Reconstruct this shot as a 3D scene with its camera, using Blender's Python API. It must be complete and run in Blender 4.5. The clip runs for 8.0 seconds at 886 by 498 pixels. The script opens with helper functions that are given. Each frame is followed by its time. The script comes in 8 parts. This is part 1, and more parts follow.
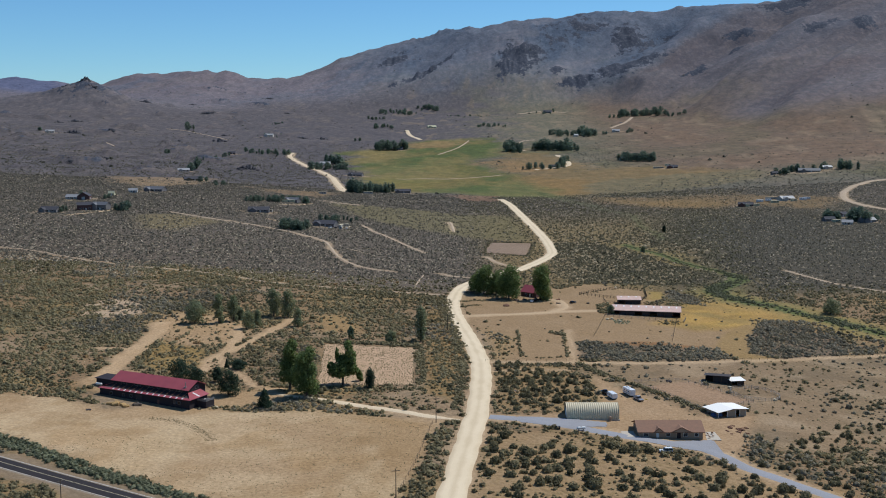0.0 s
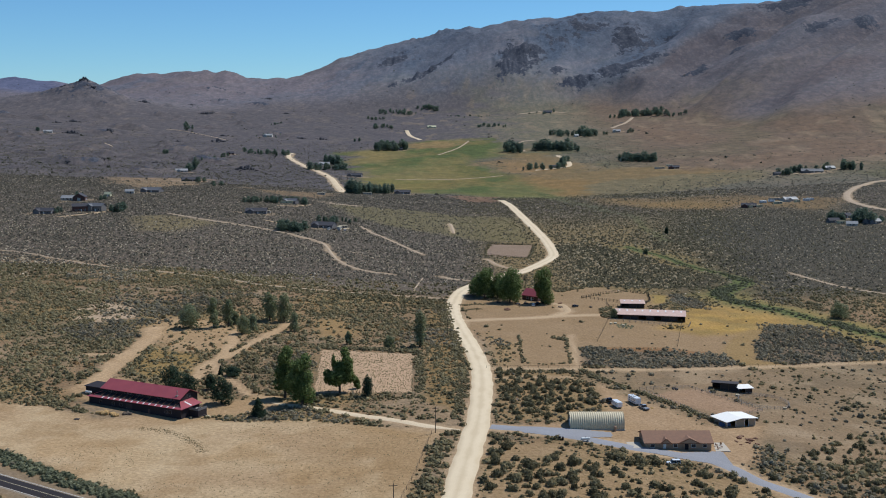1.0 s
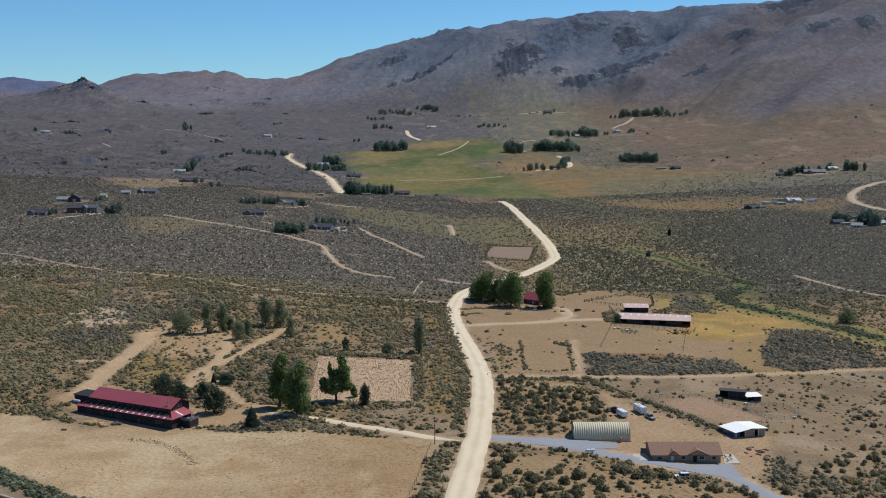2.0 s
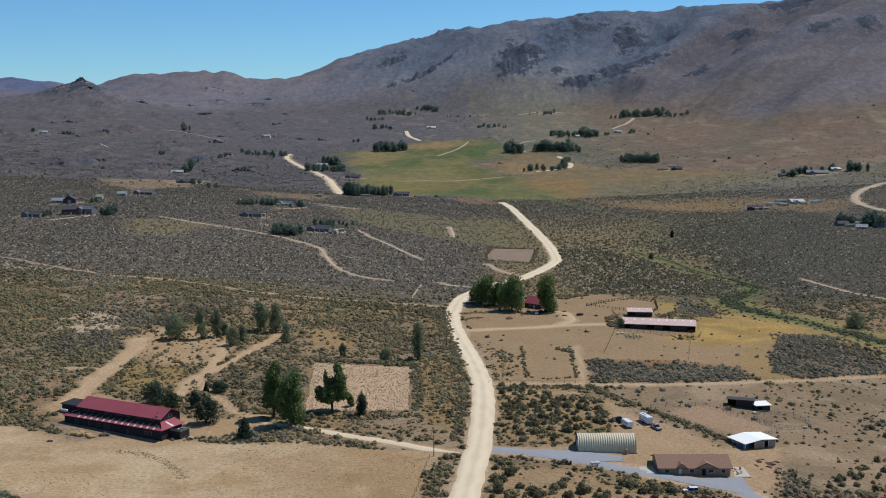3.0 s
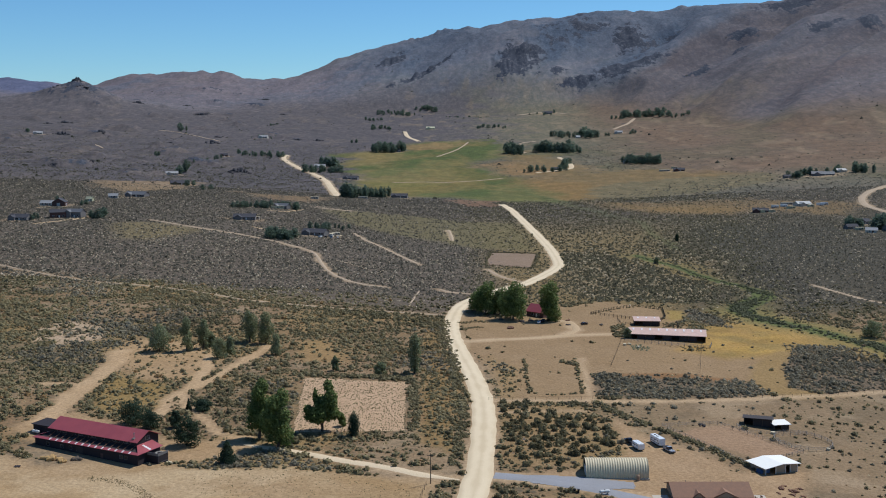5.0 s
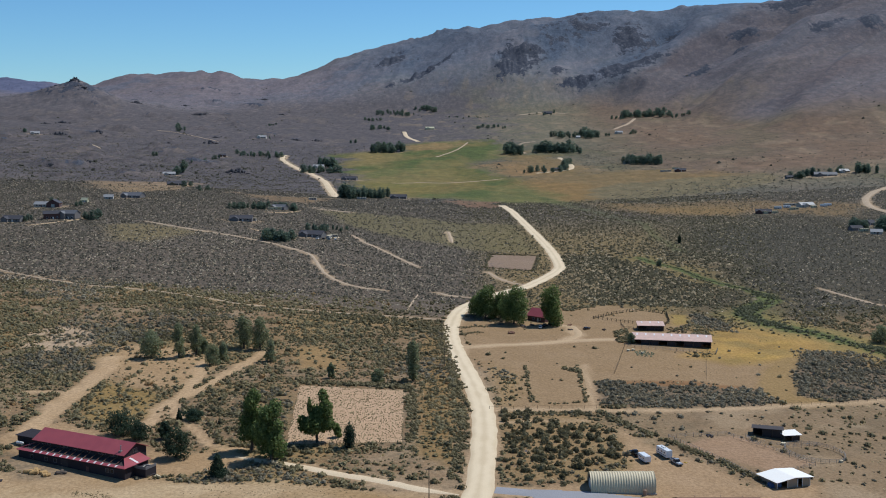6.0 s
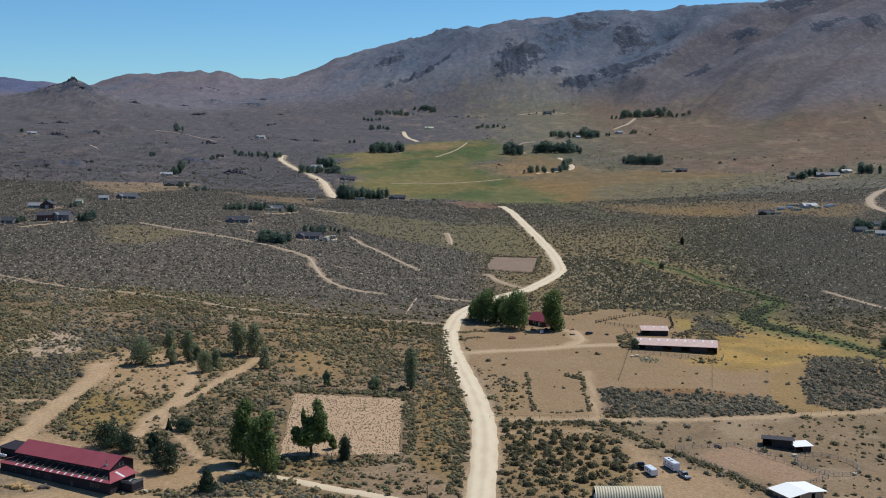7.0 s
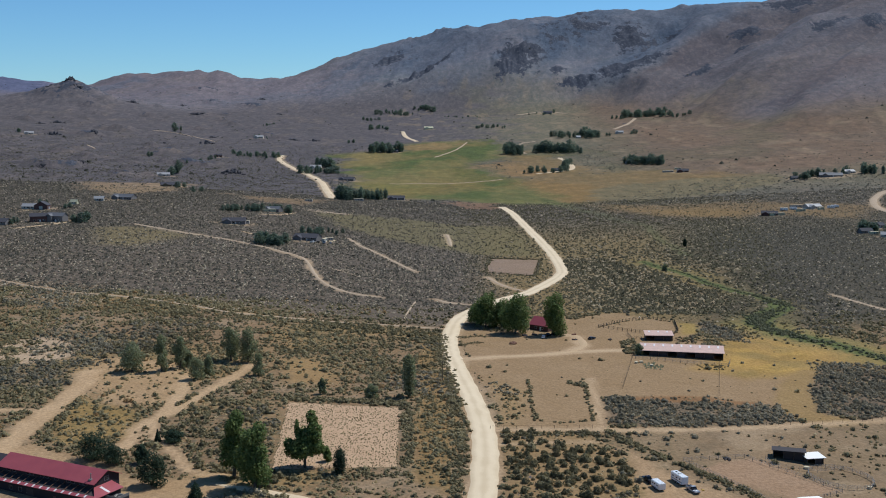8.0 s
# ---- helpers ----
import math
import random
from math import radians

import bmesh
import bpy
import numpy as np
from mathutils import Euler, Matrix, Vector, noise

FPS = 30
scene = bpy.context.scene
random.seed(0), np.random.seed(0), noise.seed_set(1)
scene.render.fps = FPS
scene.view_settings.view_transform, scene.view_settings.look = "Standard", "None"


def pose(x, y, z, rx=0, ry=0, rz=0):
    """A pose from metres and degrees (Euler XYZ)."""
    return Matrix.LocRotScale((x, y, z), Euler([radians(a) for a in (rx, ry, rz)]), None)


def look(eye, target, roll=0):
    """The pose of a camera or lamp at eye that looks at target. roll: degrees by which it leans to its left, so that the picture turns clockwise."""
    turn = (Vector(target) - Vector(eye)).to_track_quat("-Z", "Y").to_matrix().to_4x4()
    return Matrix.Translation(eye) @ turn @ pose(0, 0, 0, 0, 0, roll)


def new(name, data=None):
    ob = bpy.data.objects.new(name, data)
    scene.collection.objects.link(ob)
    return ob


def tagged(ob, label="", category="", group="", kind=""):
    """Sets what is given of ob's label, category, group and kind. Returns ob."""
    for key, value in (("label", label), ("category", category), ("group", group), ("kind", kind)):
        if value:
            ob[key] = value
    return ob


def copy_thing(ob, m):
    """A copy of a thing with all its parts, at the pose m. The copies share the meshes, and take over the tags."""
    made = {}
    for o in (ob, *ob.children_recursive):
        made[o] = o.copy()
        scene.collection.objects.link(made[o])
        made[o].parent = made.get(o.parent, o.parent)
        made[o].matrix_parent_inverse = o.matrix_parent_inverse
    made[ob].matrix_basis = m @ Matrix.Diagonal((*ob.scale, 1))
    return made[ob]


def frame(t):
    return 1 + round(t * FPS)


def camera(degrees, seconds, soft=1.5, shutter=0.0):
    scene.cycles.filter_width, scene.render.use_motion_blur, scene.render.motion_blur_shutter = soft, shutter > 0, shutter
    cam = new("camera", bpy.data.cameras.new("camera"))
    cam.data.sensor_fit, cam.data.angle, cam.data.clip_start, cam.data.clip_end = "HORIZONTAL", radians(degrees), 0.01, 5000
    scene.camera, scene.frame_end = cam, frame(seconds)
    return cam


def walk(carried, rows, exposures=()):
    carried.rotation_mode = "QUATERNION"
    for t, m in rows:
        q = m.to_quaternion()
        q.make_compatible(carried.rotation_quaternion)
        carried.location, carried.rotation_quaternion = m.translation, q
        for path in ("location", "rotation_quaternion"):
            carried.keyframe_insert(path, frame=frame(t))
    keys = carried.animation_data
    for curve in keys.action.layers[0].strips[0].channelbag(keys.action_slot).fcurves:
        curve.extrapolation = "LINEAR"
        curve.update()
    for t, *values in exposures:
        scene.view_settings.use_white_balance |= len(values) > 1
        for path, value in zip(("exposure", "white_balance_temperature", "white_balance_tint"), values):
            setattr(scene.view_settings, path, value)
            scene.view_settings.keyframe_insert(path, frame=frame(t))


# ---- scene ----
cam = camera(44.85, 8.0, soft=1.0)
PATH = [
    (0.0, -0.05, -0.30, 105.0, 82.930, 0.0, 0.139),
    (0.5, -0.01, 6.16, 105.0, 82.934, 0.0, 0.138),
    (1.0, 0.04, 12.77, 105.0, 82.937, 0.0, 0.137),
    (1.5, 0.09, 19.41, 105.0, 82.941, 0.0, 0.136),
    (3.0, 0.29, 39.41, 105.0, 82.965, 0.0, 0.127),
    (3.5, 0.41, 46.11, 105.0, 82.973, 0.0, 0.116),
    (4.0, 0.55, 52.84, 105.0, 82.978, 0.0, 0.105),
    (4.5, 0.68, 59.58, 105.0, 82.982, 0.0, 0.098),
    (6.0, 0.99, 79.89, 105.0, 82.992, 0.0, 0.067),
    (6.5, 1.08, 86.69, 105.0, 82.991, 0.0, 0.053),
    (7.0, 1.18, 93.51, 105.0, 82.987, 0.0, 0.040),
    (7.5, 1.30, 100.36, 105.0, 82.981, 0.0, 0.029),
    (8.0, 1.43, 107.22, 105.0, 82.976, 0.0, 0.021),
]
walk(cam, [(t, pose(x, y, z, rx, ry, rz)) for t, x, y, z, rx, ry, rz in PATH], [(0.0, 0.0, 5850, 8), (8.0, 0.0, 5850, 8)])

# ---- light ----
SUN_AZIMUTH, SUN_ELEVATION = 57.0, 54.0      # degrees east of the line of flight, and above the horizon
EXPOSURE = 0.0
world = bpy.data.worlds.new("sky")
scene.world = world
world.use_nodes = True
sky_nodes = world.node_tree
sky = sky_nodes.nodes.new("ShaderNodeTexSky")
sky.sky_type = "NISHITA"
sky.sun_disc = False
sky.sun_elevation, sky.sun_rotation = radians(SUN_ELEVATION), radians(SUN_AZIMUTH)
sky.altitude, sky.air_density, sky.dust_density, sky.ozone_density = 1500, 1.0, 0.0, 3.0
tint = sky_nodes.nodes.new("ShaderNodeMix")
tint.data_type, tint.blend_type = "RGBA", "MULTIPLY"
tint.inputs[0].default_value, tint.inputs[7].default_value = 1.0, (0.70, 0.98, 1.14, 1)      # a clear, dry, deep blue sky
sky_nodes.links.new(sky.outputs[0], tint.inputs[6])
sky_nodes.links.new(tint.outputs[2], sky_nodes.nodes["Background"].inputs[0])
sky_nodes.nodes["Background"].inputs[1].default_value = 0.085
sun = new("sun", bpy.data.lights.new("sun", "SUN"))
sun.data.energy, sun.data.angle, sun.data.color = 3.9, radians(0.53), (1.0, 0.955, 0.88)
az, el = radians(SUN_AZIMUTH), radians(SUN_ELEVATION)
sun.matrix_world = look((0, 0, 500), (-math.sin(az) * math.cos(el) * 100, -math.cos(az) * math.cos(el) * 100, 500 - math.sin(el) * 100))
scene.view_settings.exposure = EXPOSURE

# ---- materials ----
def srgb(r, g, b):
    """Linear colour from 0-255 values."""
    return tuple((v / 255 / 12.92 if v < 10 else ((v / 255 + 0.055) / 1.055) ** 2.4) for v in (r, g, b))


class Nodes:
    """A short hand for a node material."""

    def __init__(self, name):
        self.mat = bpy.data.materials.new(name)
        self.mat.use_nodes = True
        self.tree = self.mat.node_tree
        self.bsdf = self.tree.nodes["Principled BSDF"]

    def add(self, kind, **inputs):
        node = self.tree.nodes.new(kind)
        for key, value in inputs.items():
            self.put(node.inputs[key.replace("_", " ")], value)
        return node

    def put(self, socket, value):
        if isinstance(value, bpy.types.NodeSocket):
            self.tree.links.new(value, socket)
        elif isinstance(value, (tuple, list)) and len(value) == 3 and socket.type == "RGBA":
            socket.default_value = (*value, 1)
        else:
            socket.default_value = value

    def noise(self, scale, detail=4, rough=0.6, vector=None):
        n = self.add("ShaderNodeTexNoise", Scale=scale, Detail=detail, Roughness=rough)
        if vector is not None:
            self.tree.links.new(vector, n.inputs["Vector"])
        return n.outputs["Fac"]

    def ramp(self, value, lo, hi, a=0.0, b=1.0):
        n = self.add("ShaderNodeMapRange", Value=value)
        for k, v in zip(("From Min", "From Max", "To Min", "To Max"), (lo, hi, a, b)):
            self.put(n.inputs[k], v)
        return n.outputs[0]

    def mix(self, fac, a, b, blend="MIX"):
        n = self.tree.nodes.new("ShaderNodeMix")
        n.data_type, n.blend_type = "RGBA", blend
        self.put(n.inputs[0], fac)
        self.put(n.inputs[6], a)
        self.put(n.inputs[7], b)
        return n.outputs[2]

    def math(self, op, a, b=0.0):
        n = self.tree.nodes.new("ShaderNodeMath")
        n.operation = op
        self.put(n.inputs[0], a)
        self.put(n.inputs[1], b)
        return n.outputs[0]

    def place(self):
        return self.add("ShaderNodeNewGeometry").outputs["Position"]

    def bump(self, height, distance, strength=1.0):
        n = self.add("ShaderNodeBump", Height=height, Distance=distance, Strength=strength)
        self.put(self.bsdf.inputs["Normal"], n.outputs[0])

    def done(self, colour, rough=0.9, metal=0.0, gloss=0.3):
        self.put(self.bsdf.inputs["Base Color"], colour)
        self.put(self.bsdf.inputs["Roughness"], rough)
        self.put(self.bsdf.inputs["Metallic"], metal)
        self.bsdf.inputs["Specular IOR Level"].default_value = gloss
        return self.mat

    def leafy(self, colour, through_light):
        """Leaves: part of the light passes through them."""
        self.done(colour, 0.75, gloss=0.2)
        back = self.add("ShaderNodeBsdfTranslucent", Color=colour)
        both = self.add("ShaderNodeMixShader", Fac=through_light)
        out = self.tree.nodes["Material Output"]
        self.tree.links.new(self.bsdf.outputs[0], both.inputs[1])
        self.tree.links.new(back.outputs[0], both.inputs[2])
        self.tree.links.new(both.outputs[0], out.inputs["Surface"])
        return self.mat


def ground_material():
    n = Nodes("ground")
    soil = n.add("ShaderNodeVertexColor")
    soil.layer_name = "soil"
    brush = n.add("ShaderNodeVertexColor")
    brush.layer_name = "brush"
    cover = n.add("ShaderNodeAttribute")
    cover.attribute_name = "cover"
    coarse = n.add("ShaderNodeAttribute")
    coarse.attribute_name = "coarse"
    p = n.place()
    stretch = n.add("ShaderNodeMapping", Vector=p)
    stretch.inputs["Scale"].default_value = (1.0, 0.42, 1.0)
    far_p = stretch.outputs[0]
    fine = n.noise(0.9, 5, 0.7, p)
    wide = n.noise(0.07, 5, 0.6, p)
    earth = n.mix(n.ramp(fine, 0.3, 0.7), n.mix(1.0, soil.outputs[0], (0.68, 0.67, 0.65), "MULTIPLY"), n.mix(1.0, soil.outputs[0], (1.25, 1.25, 1.24), "MULTIPLY"))
    earth = n.mix(n.ramp(wide, 0.35, 0.7, 0, 0.55), earth, n.mix(1.0, earth, (0.8, 0.76, 0.68), "MULTIPLY"))
    # brush: speckle of small clumps where the plants are too far off to stand singly
    near = n.add("ShaderNodeTexVoronoi", Scale=0.42, Vector=p)
    far = n.add("ShaderNodeTexNoise", Scale=0.11, Detail=6.0, Roughness=0.72, Vector=far_p)
    speck_near = n.ramp(near.outputs["Distance"], 0.25, 0.6, 1.0, 0.0)
    speck_far = n.ramp(far.outputs["Fac"], 0.38, 0.60)
    tuft = n.math("ADD", n.math("MULTIPLY", speck_near, n.math("SUBTRACT", 1.0, coarse.outputs["Fac"])), n.math("MULTIPLY", speck_far, coarse.outputs["Fac"]))
    amount = n.math("MULTIPLY", cover.outputs["Fac"], n.ramp(tuft, 0.0, 1.0, 0.45, 1.25))
    amount = n.math("MINIMUM", amount, 1.0)
    leaf = n.mix(n.ramp(n.noise(0.25, 4, 0.7, p), 0.3, 0.7), n.mix(1.0, brush.outputs[0], (0.7, 0.72, 0.72), "MULTIPLY"), n.mix(1.0, brush.outputs[0], (1.25, 1.22, 1.15), "MULTIPLY"))
    colour = n.mix(amount, earth, leaf)
    # broad mottling of thin grass, stones and bare soil where the land is far off
    mottle = n.noise(0.06, 8, 0.72, far_p)
    colour = n.mix(n.math("MULTIPLY", n.ramp(mottle, 0.46, 0.64), coarse.outputs["Fac"]), colour, n.mix(1.0, colour, (0.78, 0.82, 0.82), "MULTIPLY"))
    colour = n.mix(n.math("MULTIPLY", n.ramp(mottle, 0.48, 0.34), coarse.outputs["Fac"]), colour, n.mix(1.0, colour, (1.30, 1.26, 1.20), "MULTIPLY"))
    # rock: broken dark stone with paler boulders, its grey blued for haze
    rock = n.add("ShaderNodeAttribute")
    rock.attribute_name = "rock"
    broken = n.noise(0.03, 8, 0.74, far_p)
    stone_mask = n.ramp(n.math("ADD", rock.outputs["Fac"], n.ramp(broken, 0.3, 0.7, -0.55, 0.55)), 0.46, 0.56)
    stone = n.mix(n.ramp(n.noise(0.09, 6, 0.78, far_p), 0.50, 0.72), srgb(66, 69, 78), srgb(112, 110, 112))
    colour = n.mix(stone_mask, colour, stone)
    height = n.math("ADD", n.math("MULTIPLY", fine, 0.35), n.math("MULTIPLY", tuft, n.math("MULTIPLY", cover.outputs["Fac"], n.ramp(coarse.outputs["Fac"], 0, 1, 0.9, 2.2))))
    n.bump(height, 0.5, 0.8)
    return n.done(colour, 0.95, gloss=0.1)


def soil_material(name, colour, light, size=0.5, depth=0.04, rough=0.95):
    n = Nodes(name)
    p = n.place()
    fine, wide = n.noise(1.4 / size, 6, 0.7, p), n.noise(0.06, 4, 0.6, p)
    a = n.mix(n.ramp(fine, 0.32, 0.68), colour, light)
    a = n.mix(n.ramp(wide, 0.4, 0.7, 0, 0.5), a, n.mix(1.0, a, (0.86, 0.83, 0.78), "MULTIPLY"))
    n.bump(fine, depth, 0.7)
    return n.done(a, rough, gloss=0.15)


def gravel_material(name, edge, lane):
    """Graded gravel: packed pale lanes, loose darker stone along the middle and the edges."""
    n = Nodes(name)
    p = n.place()
    across = n.add("ShaderNodeAttribute")
    across.attribute_name = "across"
    side = n.math("ABSOLUTE", across.outputs["Fac"])
    wander = n.ramp(n.noise(0.09, 3, 0.6, p), 0.2, 0.8, -0.22, 0.22)
    off = n.math("ABSOLUTE", n.math("SUBTRACT", n.math("ADD", side, wander), 0.42))
    fine, wide = n.noise(4.0, 6, 0.7, p), n.noise(0.05, 4, 0.6, p)
    a = n.mix(n.ramp(off, 0.12, 0.42), lane, edge)
    a = n.mix(n.ramp(fine, 0.35, 0.7, 0, 0.6), a, n.mix(1.0, a, (0.84, 0.82, 0.78), "MULTIPLY"))
    a = n.mix(n.ramp(wide, 0.4, 0.7, 0, 0.4), a, n.mix(1.0, a, (0.88, 0.85, 0.8), "MULTIPLY"))
    n.bump(fine, 0.03, 0.7)
    return n.done(a, 0.95, gloss=0.15)


def paint(name, colour, rough=0.6, metal=0.0, grain=0.12, size=0.6, gloss=0.4):
    """Painted or weathered plain surface."""
    n = Nodes(name)
    p = n.add("ShaderNodeTexCoord").outputs["Object"]
    v = n.noise(1 / size, 5, 0.65, p)
    w = n.noise(6 / size, 3, 0.6, p)
    lo = tuple(c * (1 - grain) for c in colour)
    hi = tuple(min(1, c * (1 + grain)) for c in colour)
    a = n.mix(n.ramp(v, 0.3, 0.7), lo, hi)
    a = n.mix(n.ramp(w, 0.45, 0.75, 0, 0.35), a, tuple(c * (1 - 2 * grain) for c in colour))
    n.bump(w, 0.01, 0.4)
    return n.done(a, n.ramp(v, 0.3, 0.7, max(0.05, rough - 0.1), min(1, rough + 0.1)), metal, gloss)


def plant_material(name, dark, light, dry=None):
    """Foliage: each plant has its own tone, each leaf clump a little of its own."""
    n = Nodes(name)
    tone = n.add("ShaderNodeAttribute")
    tone.attribute_name = "tone"
    island = n.add("ShaderNodeNewGeometry").outputs["Random Per Island"]
    a = n.mix(tone.outputs["Fac"], dark, light)
    if dry:
        a = n.mix(n.ramp(tone.outputs["Fac"], 0.86, 0.9), a, dry)
    a = n.mix(n.math("MULTIPLY", island, 0.5), a, n.mix(1.0, a, (0.5, 0.52, 0.46), "MULTIPLY"))
    return n.leafy(a, 0.42)


def leaf_material(name, dark, light):
    """Tree leaves: tones by tree and by clump."""
    n = Nodes(name)
    island = n.add("ShaderNodeNewGeometry").outputs["Random Per Island"]
    tree = n.add("ShaderNodeObjectInfo").outputs["Random"]
    a = n.mix(island, dark, light)
    a = n.mix(n.math("MULTIPLY", tree, 0.3), a, n.mix(1.0, a, (1.05, 0.98, 0.8), "MULTIPLY"))
    return n.leafy(a, 0.48)


M_GROUND = ground_material()
M_GRAVEL = soil_material("pale_gravel", srgb(196, 172, 138), srgb(226, 204, 170), 0.35, 0.03)
M_ROAD = gravel_material("graded_gravel", srgb(213, 191, 157), srgb(226, 205, 171))
M_DIRT = soil_material("bare_dirt", srgb(172, 145, 110), srgb(198, 170, 135), 0.5, 0.05)
M_TRACK = soil_material("sandy_track", srgb(160, 138, 112), srgb(190, 168, 142), 0.6, 0.05)
M_PADDOCK = soil_material("paddock_sand", srgb(170, 138, 107), srgb(198, 166, 131), 0.8, 0.08)
M_ASPHALT = soil_material("old_asphalt", srgb(45, 41, 42), srgb(58, 53, 52), 0.3, 0.01, 0.85)
M_DRIVE = soil_material("grey_millings", srgb(136, 135, 137), srgb(160, 157, 158), 0.4, 0.02, 0.9)
M_VERGE = soil_material("road_verge", srgb(130, 114, 95), srgb(160, 143, 122), 0.5, 0.04)
M_WHITE_LINE = paint("white_road_paint", srgb(205, 203, 196), 0.7, grain=0.1)
M_YELLOW_LINE = paint("worn_centre_paint", srgb(172, 158, 130), 0.7, grain=0.15)
M_SAGE = plant_material("sagebrush", srgb(118, 109, 80), srgb(175, 160, 120), srgb(176, 144, 100))
M_SLOPE_SAGE = plant_material("slope_sagebrush", srgb(84, 79, 68), srgb(124, 116, 100), srgb(176, 160, 136))
M_STRAW_GRASS = plant_material("straw_grass", srgb(168, 144, 100), srgb(212, 190, 148))
M_BUNCH = plant_material("dry_bunchgrass", srgb(186, 168, 138), srgb(230, 214, 186))
M_GREY_SAGE = plant_material("grey_sagebrush", srgb(121, 113, 93), srgb(172, 160, 134), srgb(160, 138, 108))
M_EAST_SAGE = plant_material("olive_sagebrush", srgb(76, 72, 54), srgb(116, 108, 80), srgb(182, 164, 132))
M_BITTER = plant_material("bitterbrush", srgb(98, 92, 66), srgb(156, 144, 108), srgb(150, 118, 86))
M_SCRUB = plant_material("juniper_scrub", srgb(60, 62, 50), srgb(92, 88, 76))
M_GREEN_BRUSH = plant_material("green_brush", srgb(104, 106, 80), srgb(150, 150, 118))
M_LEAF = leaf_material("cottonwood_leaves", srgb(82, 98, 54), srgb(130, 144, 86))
M_DARK_LEAF = leaf_material("conifer_needles", srgb(46, 60, 46), srgb(78, 94, 72))
M_GREY_LEAF = leaf_material("dusty_leaves", srgb(108, 114, 84), srgb(156, 160, 122))
# far trees: leaf colour lightened and blued to paint in distance haze
M_HAZED_LEAF = leaf_material("hazed_tree_leaves", srgb(84, 101, 88), srgb(122, 136, 114))
M_WILLOW = plant_material("willow", srgb(100, 101, 74), srgb(140, 139, 105))
M_ROCK = soil_material("weathered_rock", srgb(66, 65, 68), srgb(104, 100, 100), 8.0, 0.6)
M_BARK = paint("bark", srgb(92, 80, 66), 0.9, grain=0.3, size=0.4)


# ---- relief of the land ----
RELIEF = (
    (-17.9, -15.1, -12.5, -10.3, -8.6, -7.5, -5.2, -2.4, 0.1),
    (-8.3, -9.0, -9.8, -11.1, -11.4, -10.8, -10.5, -9.7, -8.9),
    (1.7, -3.0, -7.2, -12.2, -14.4, -11.5, -16.3, -18.0, -17.3),
    (13.3, 2.8, -7.7, -8.1, -4.5, -10.6, -25.7, -24.7, -21.6),
    (29.2, 15.2, 4.2, 2.6, -16.5, -11.7, -11.1, -16.6, -15.7),
    (56.7, 35.3, 24.3, 31.8, -6.6, -5.0, -0.2, 5.5, 11.1),
    (104.8, 71.0, 25.7, -4.4, -15.3, 9.7, 49.8, 61.8, 64.6),
    (168.5, 148.3, 116.4, 61.5, 39.3, 61.4, 136.3, 147.3, 141.4),
    (241.0, 244.7, 243.2, 215.9, 183.6, 197.7, 244.1, 243.6, 230.8),
    (318.0, 343.7, 362.3, 363.1, 348.5, 342.3, 343.5, 336.9, 324.1),
)
CREST = (
    (-0.5674, 225), (-0.4107, 255), (-0.3846, 259), (-0.3587, 241), (-0.3327, 231), (-0.3145, 236),
    (-0.3012, 260), (-0.2802, 282), (-0.2542, 286), (-0.2333, 294), (-0.2203, 302), (-0.2115, 290),
    (-0.2021, 300), (-0.1943, 291), (-0.1814, 267), (-0.1632, 263), (-0.1554, 270), (-0.1398, 268),
    (-0.1267, 288), (-0.1136, 320), (-0.0979, 355), (-0.0771, 384), (-0.0511, 421), (-0.0356, 439),
    (-0.0148, 458), (0.0059, 483), (0.0214, 500), (0.0317, 485), (0.0431, 502), (0.0601, 519),
    (0.0833, 528), (0.1091, 536), (0.1349, 552), (0.1864, 555), (0.2121, 563), (0.2352, 582),
    (0.2687, 582), (0.3005, 588), (0.3249, 617), (0.3554, 653), (0.4166, 677), (0.5707, 626),
)
OUTCROPS = [
    (276, 4229, 70, 115, 0.0), (238, 4160, 42, 60, 0.0), (330, 4300, 60, 40, 0.0), (-71, 4242, 120, 38, 0.9), (-125, 4190, 50, 40, 0.6), (-211, 4435, 52, 60, 0.3),
    (737, 4400, 62, 105, 0.35), (671, 4060, 130, 62, 0.25), (610, 4120, 46, 50, 0.0), (586, 4541, 95, 30, 0.1), (423, 4136, 30, 36, 0.0), (491, 4026, 62, 40, 0.2),
    (1420, 4402, 150, 90, 0.1), (1120, 4146, 66, 42, 0.4), (1405, 3684, 40, 70, 0.0), (1290, 3760, 60, 40, 0.3), (900, 3900, 44, 28, 0.4), (1060, 3960, 40, 26, 0.4),
]      # dark rock on the mountain side: x, y, half sizes and slant
SPURS = [
    (((551, 3928), (744, 3998), (981, 4234), (1178, 4458)), 30, 85, 330),
    (((826, 3550), (1065, 3392), (1285, 3526), (1445, 3662)), 26, 75, 300),
    (((-181, 4013), (-38, 4152), (112, 4348), (211, 4456)), 22, 70, 200),
]      # ridges that climb the mountain side: line, height, width of the shaded and of the sunny flank


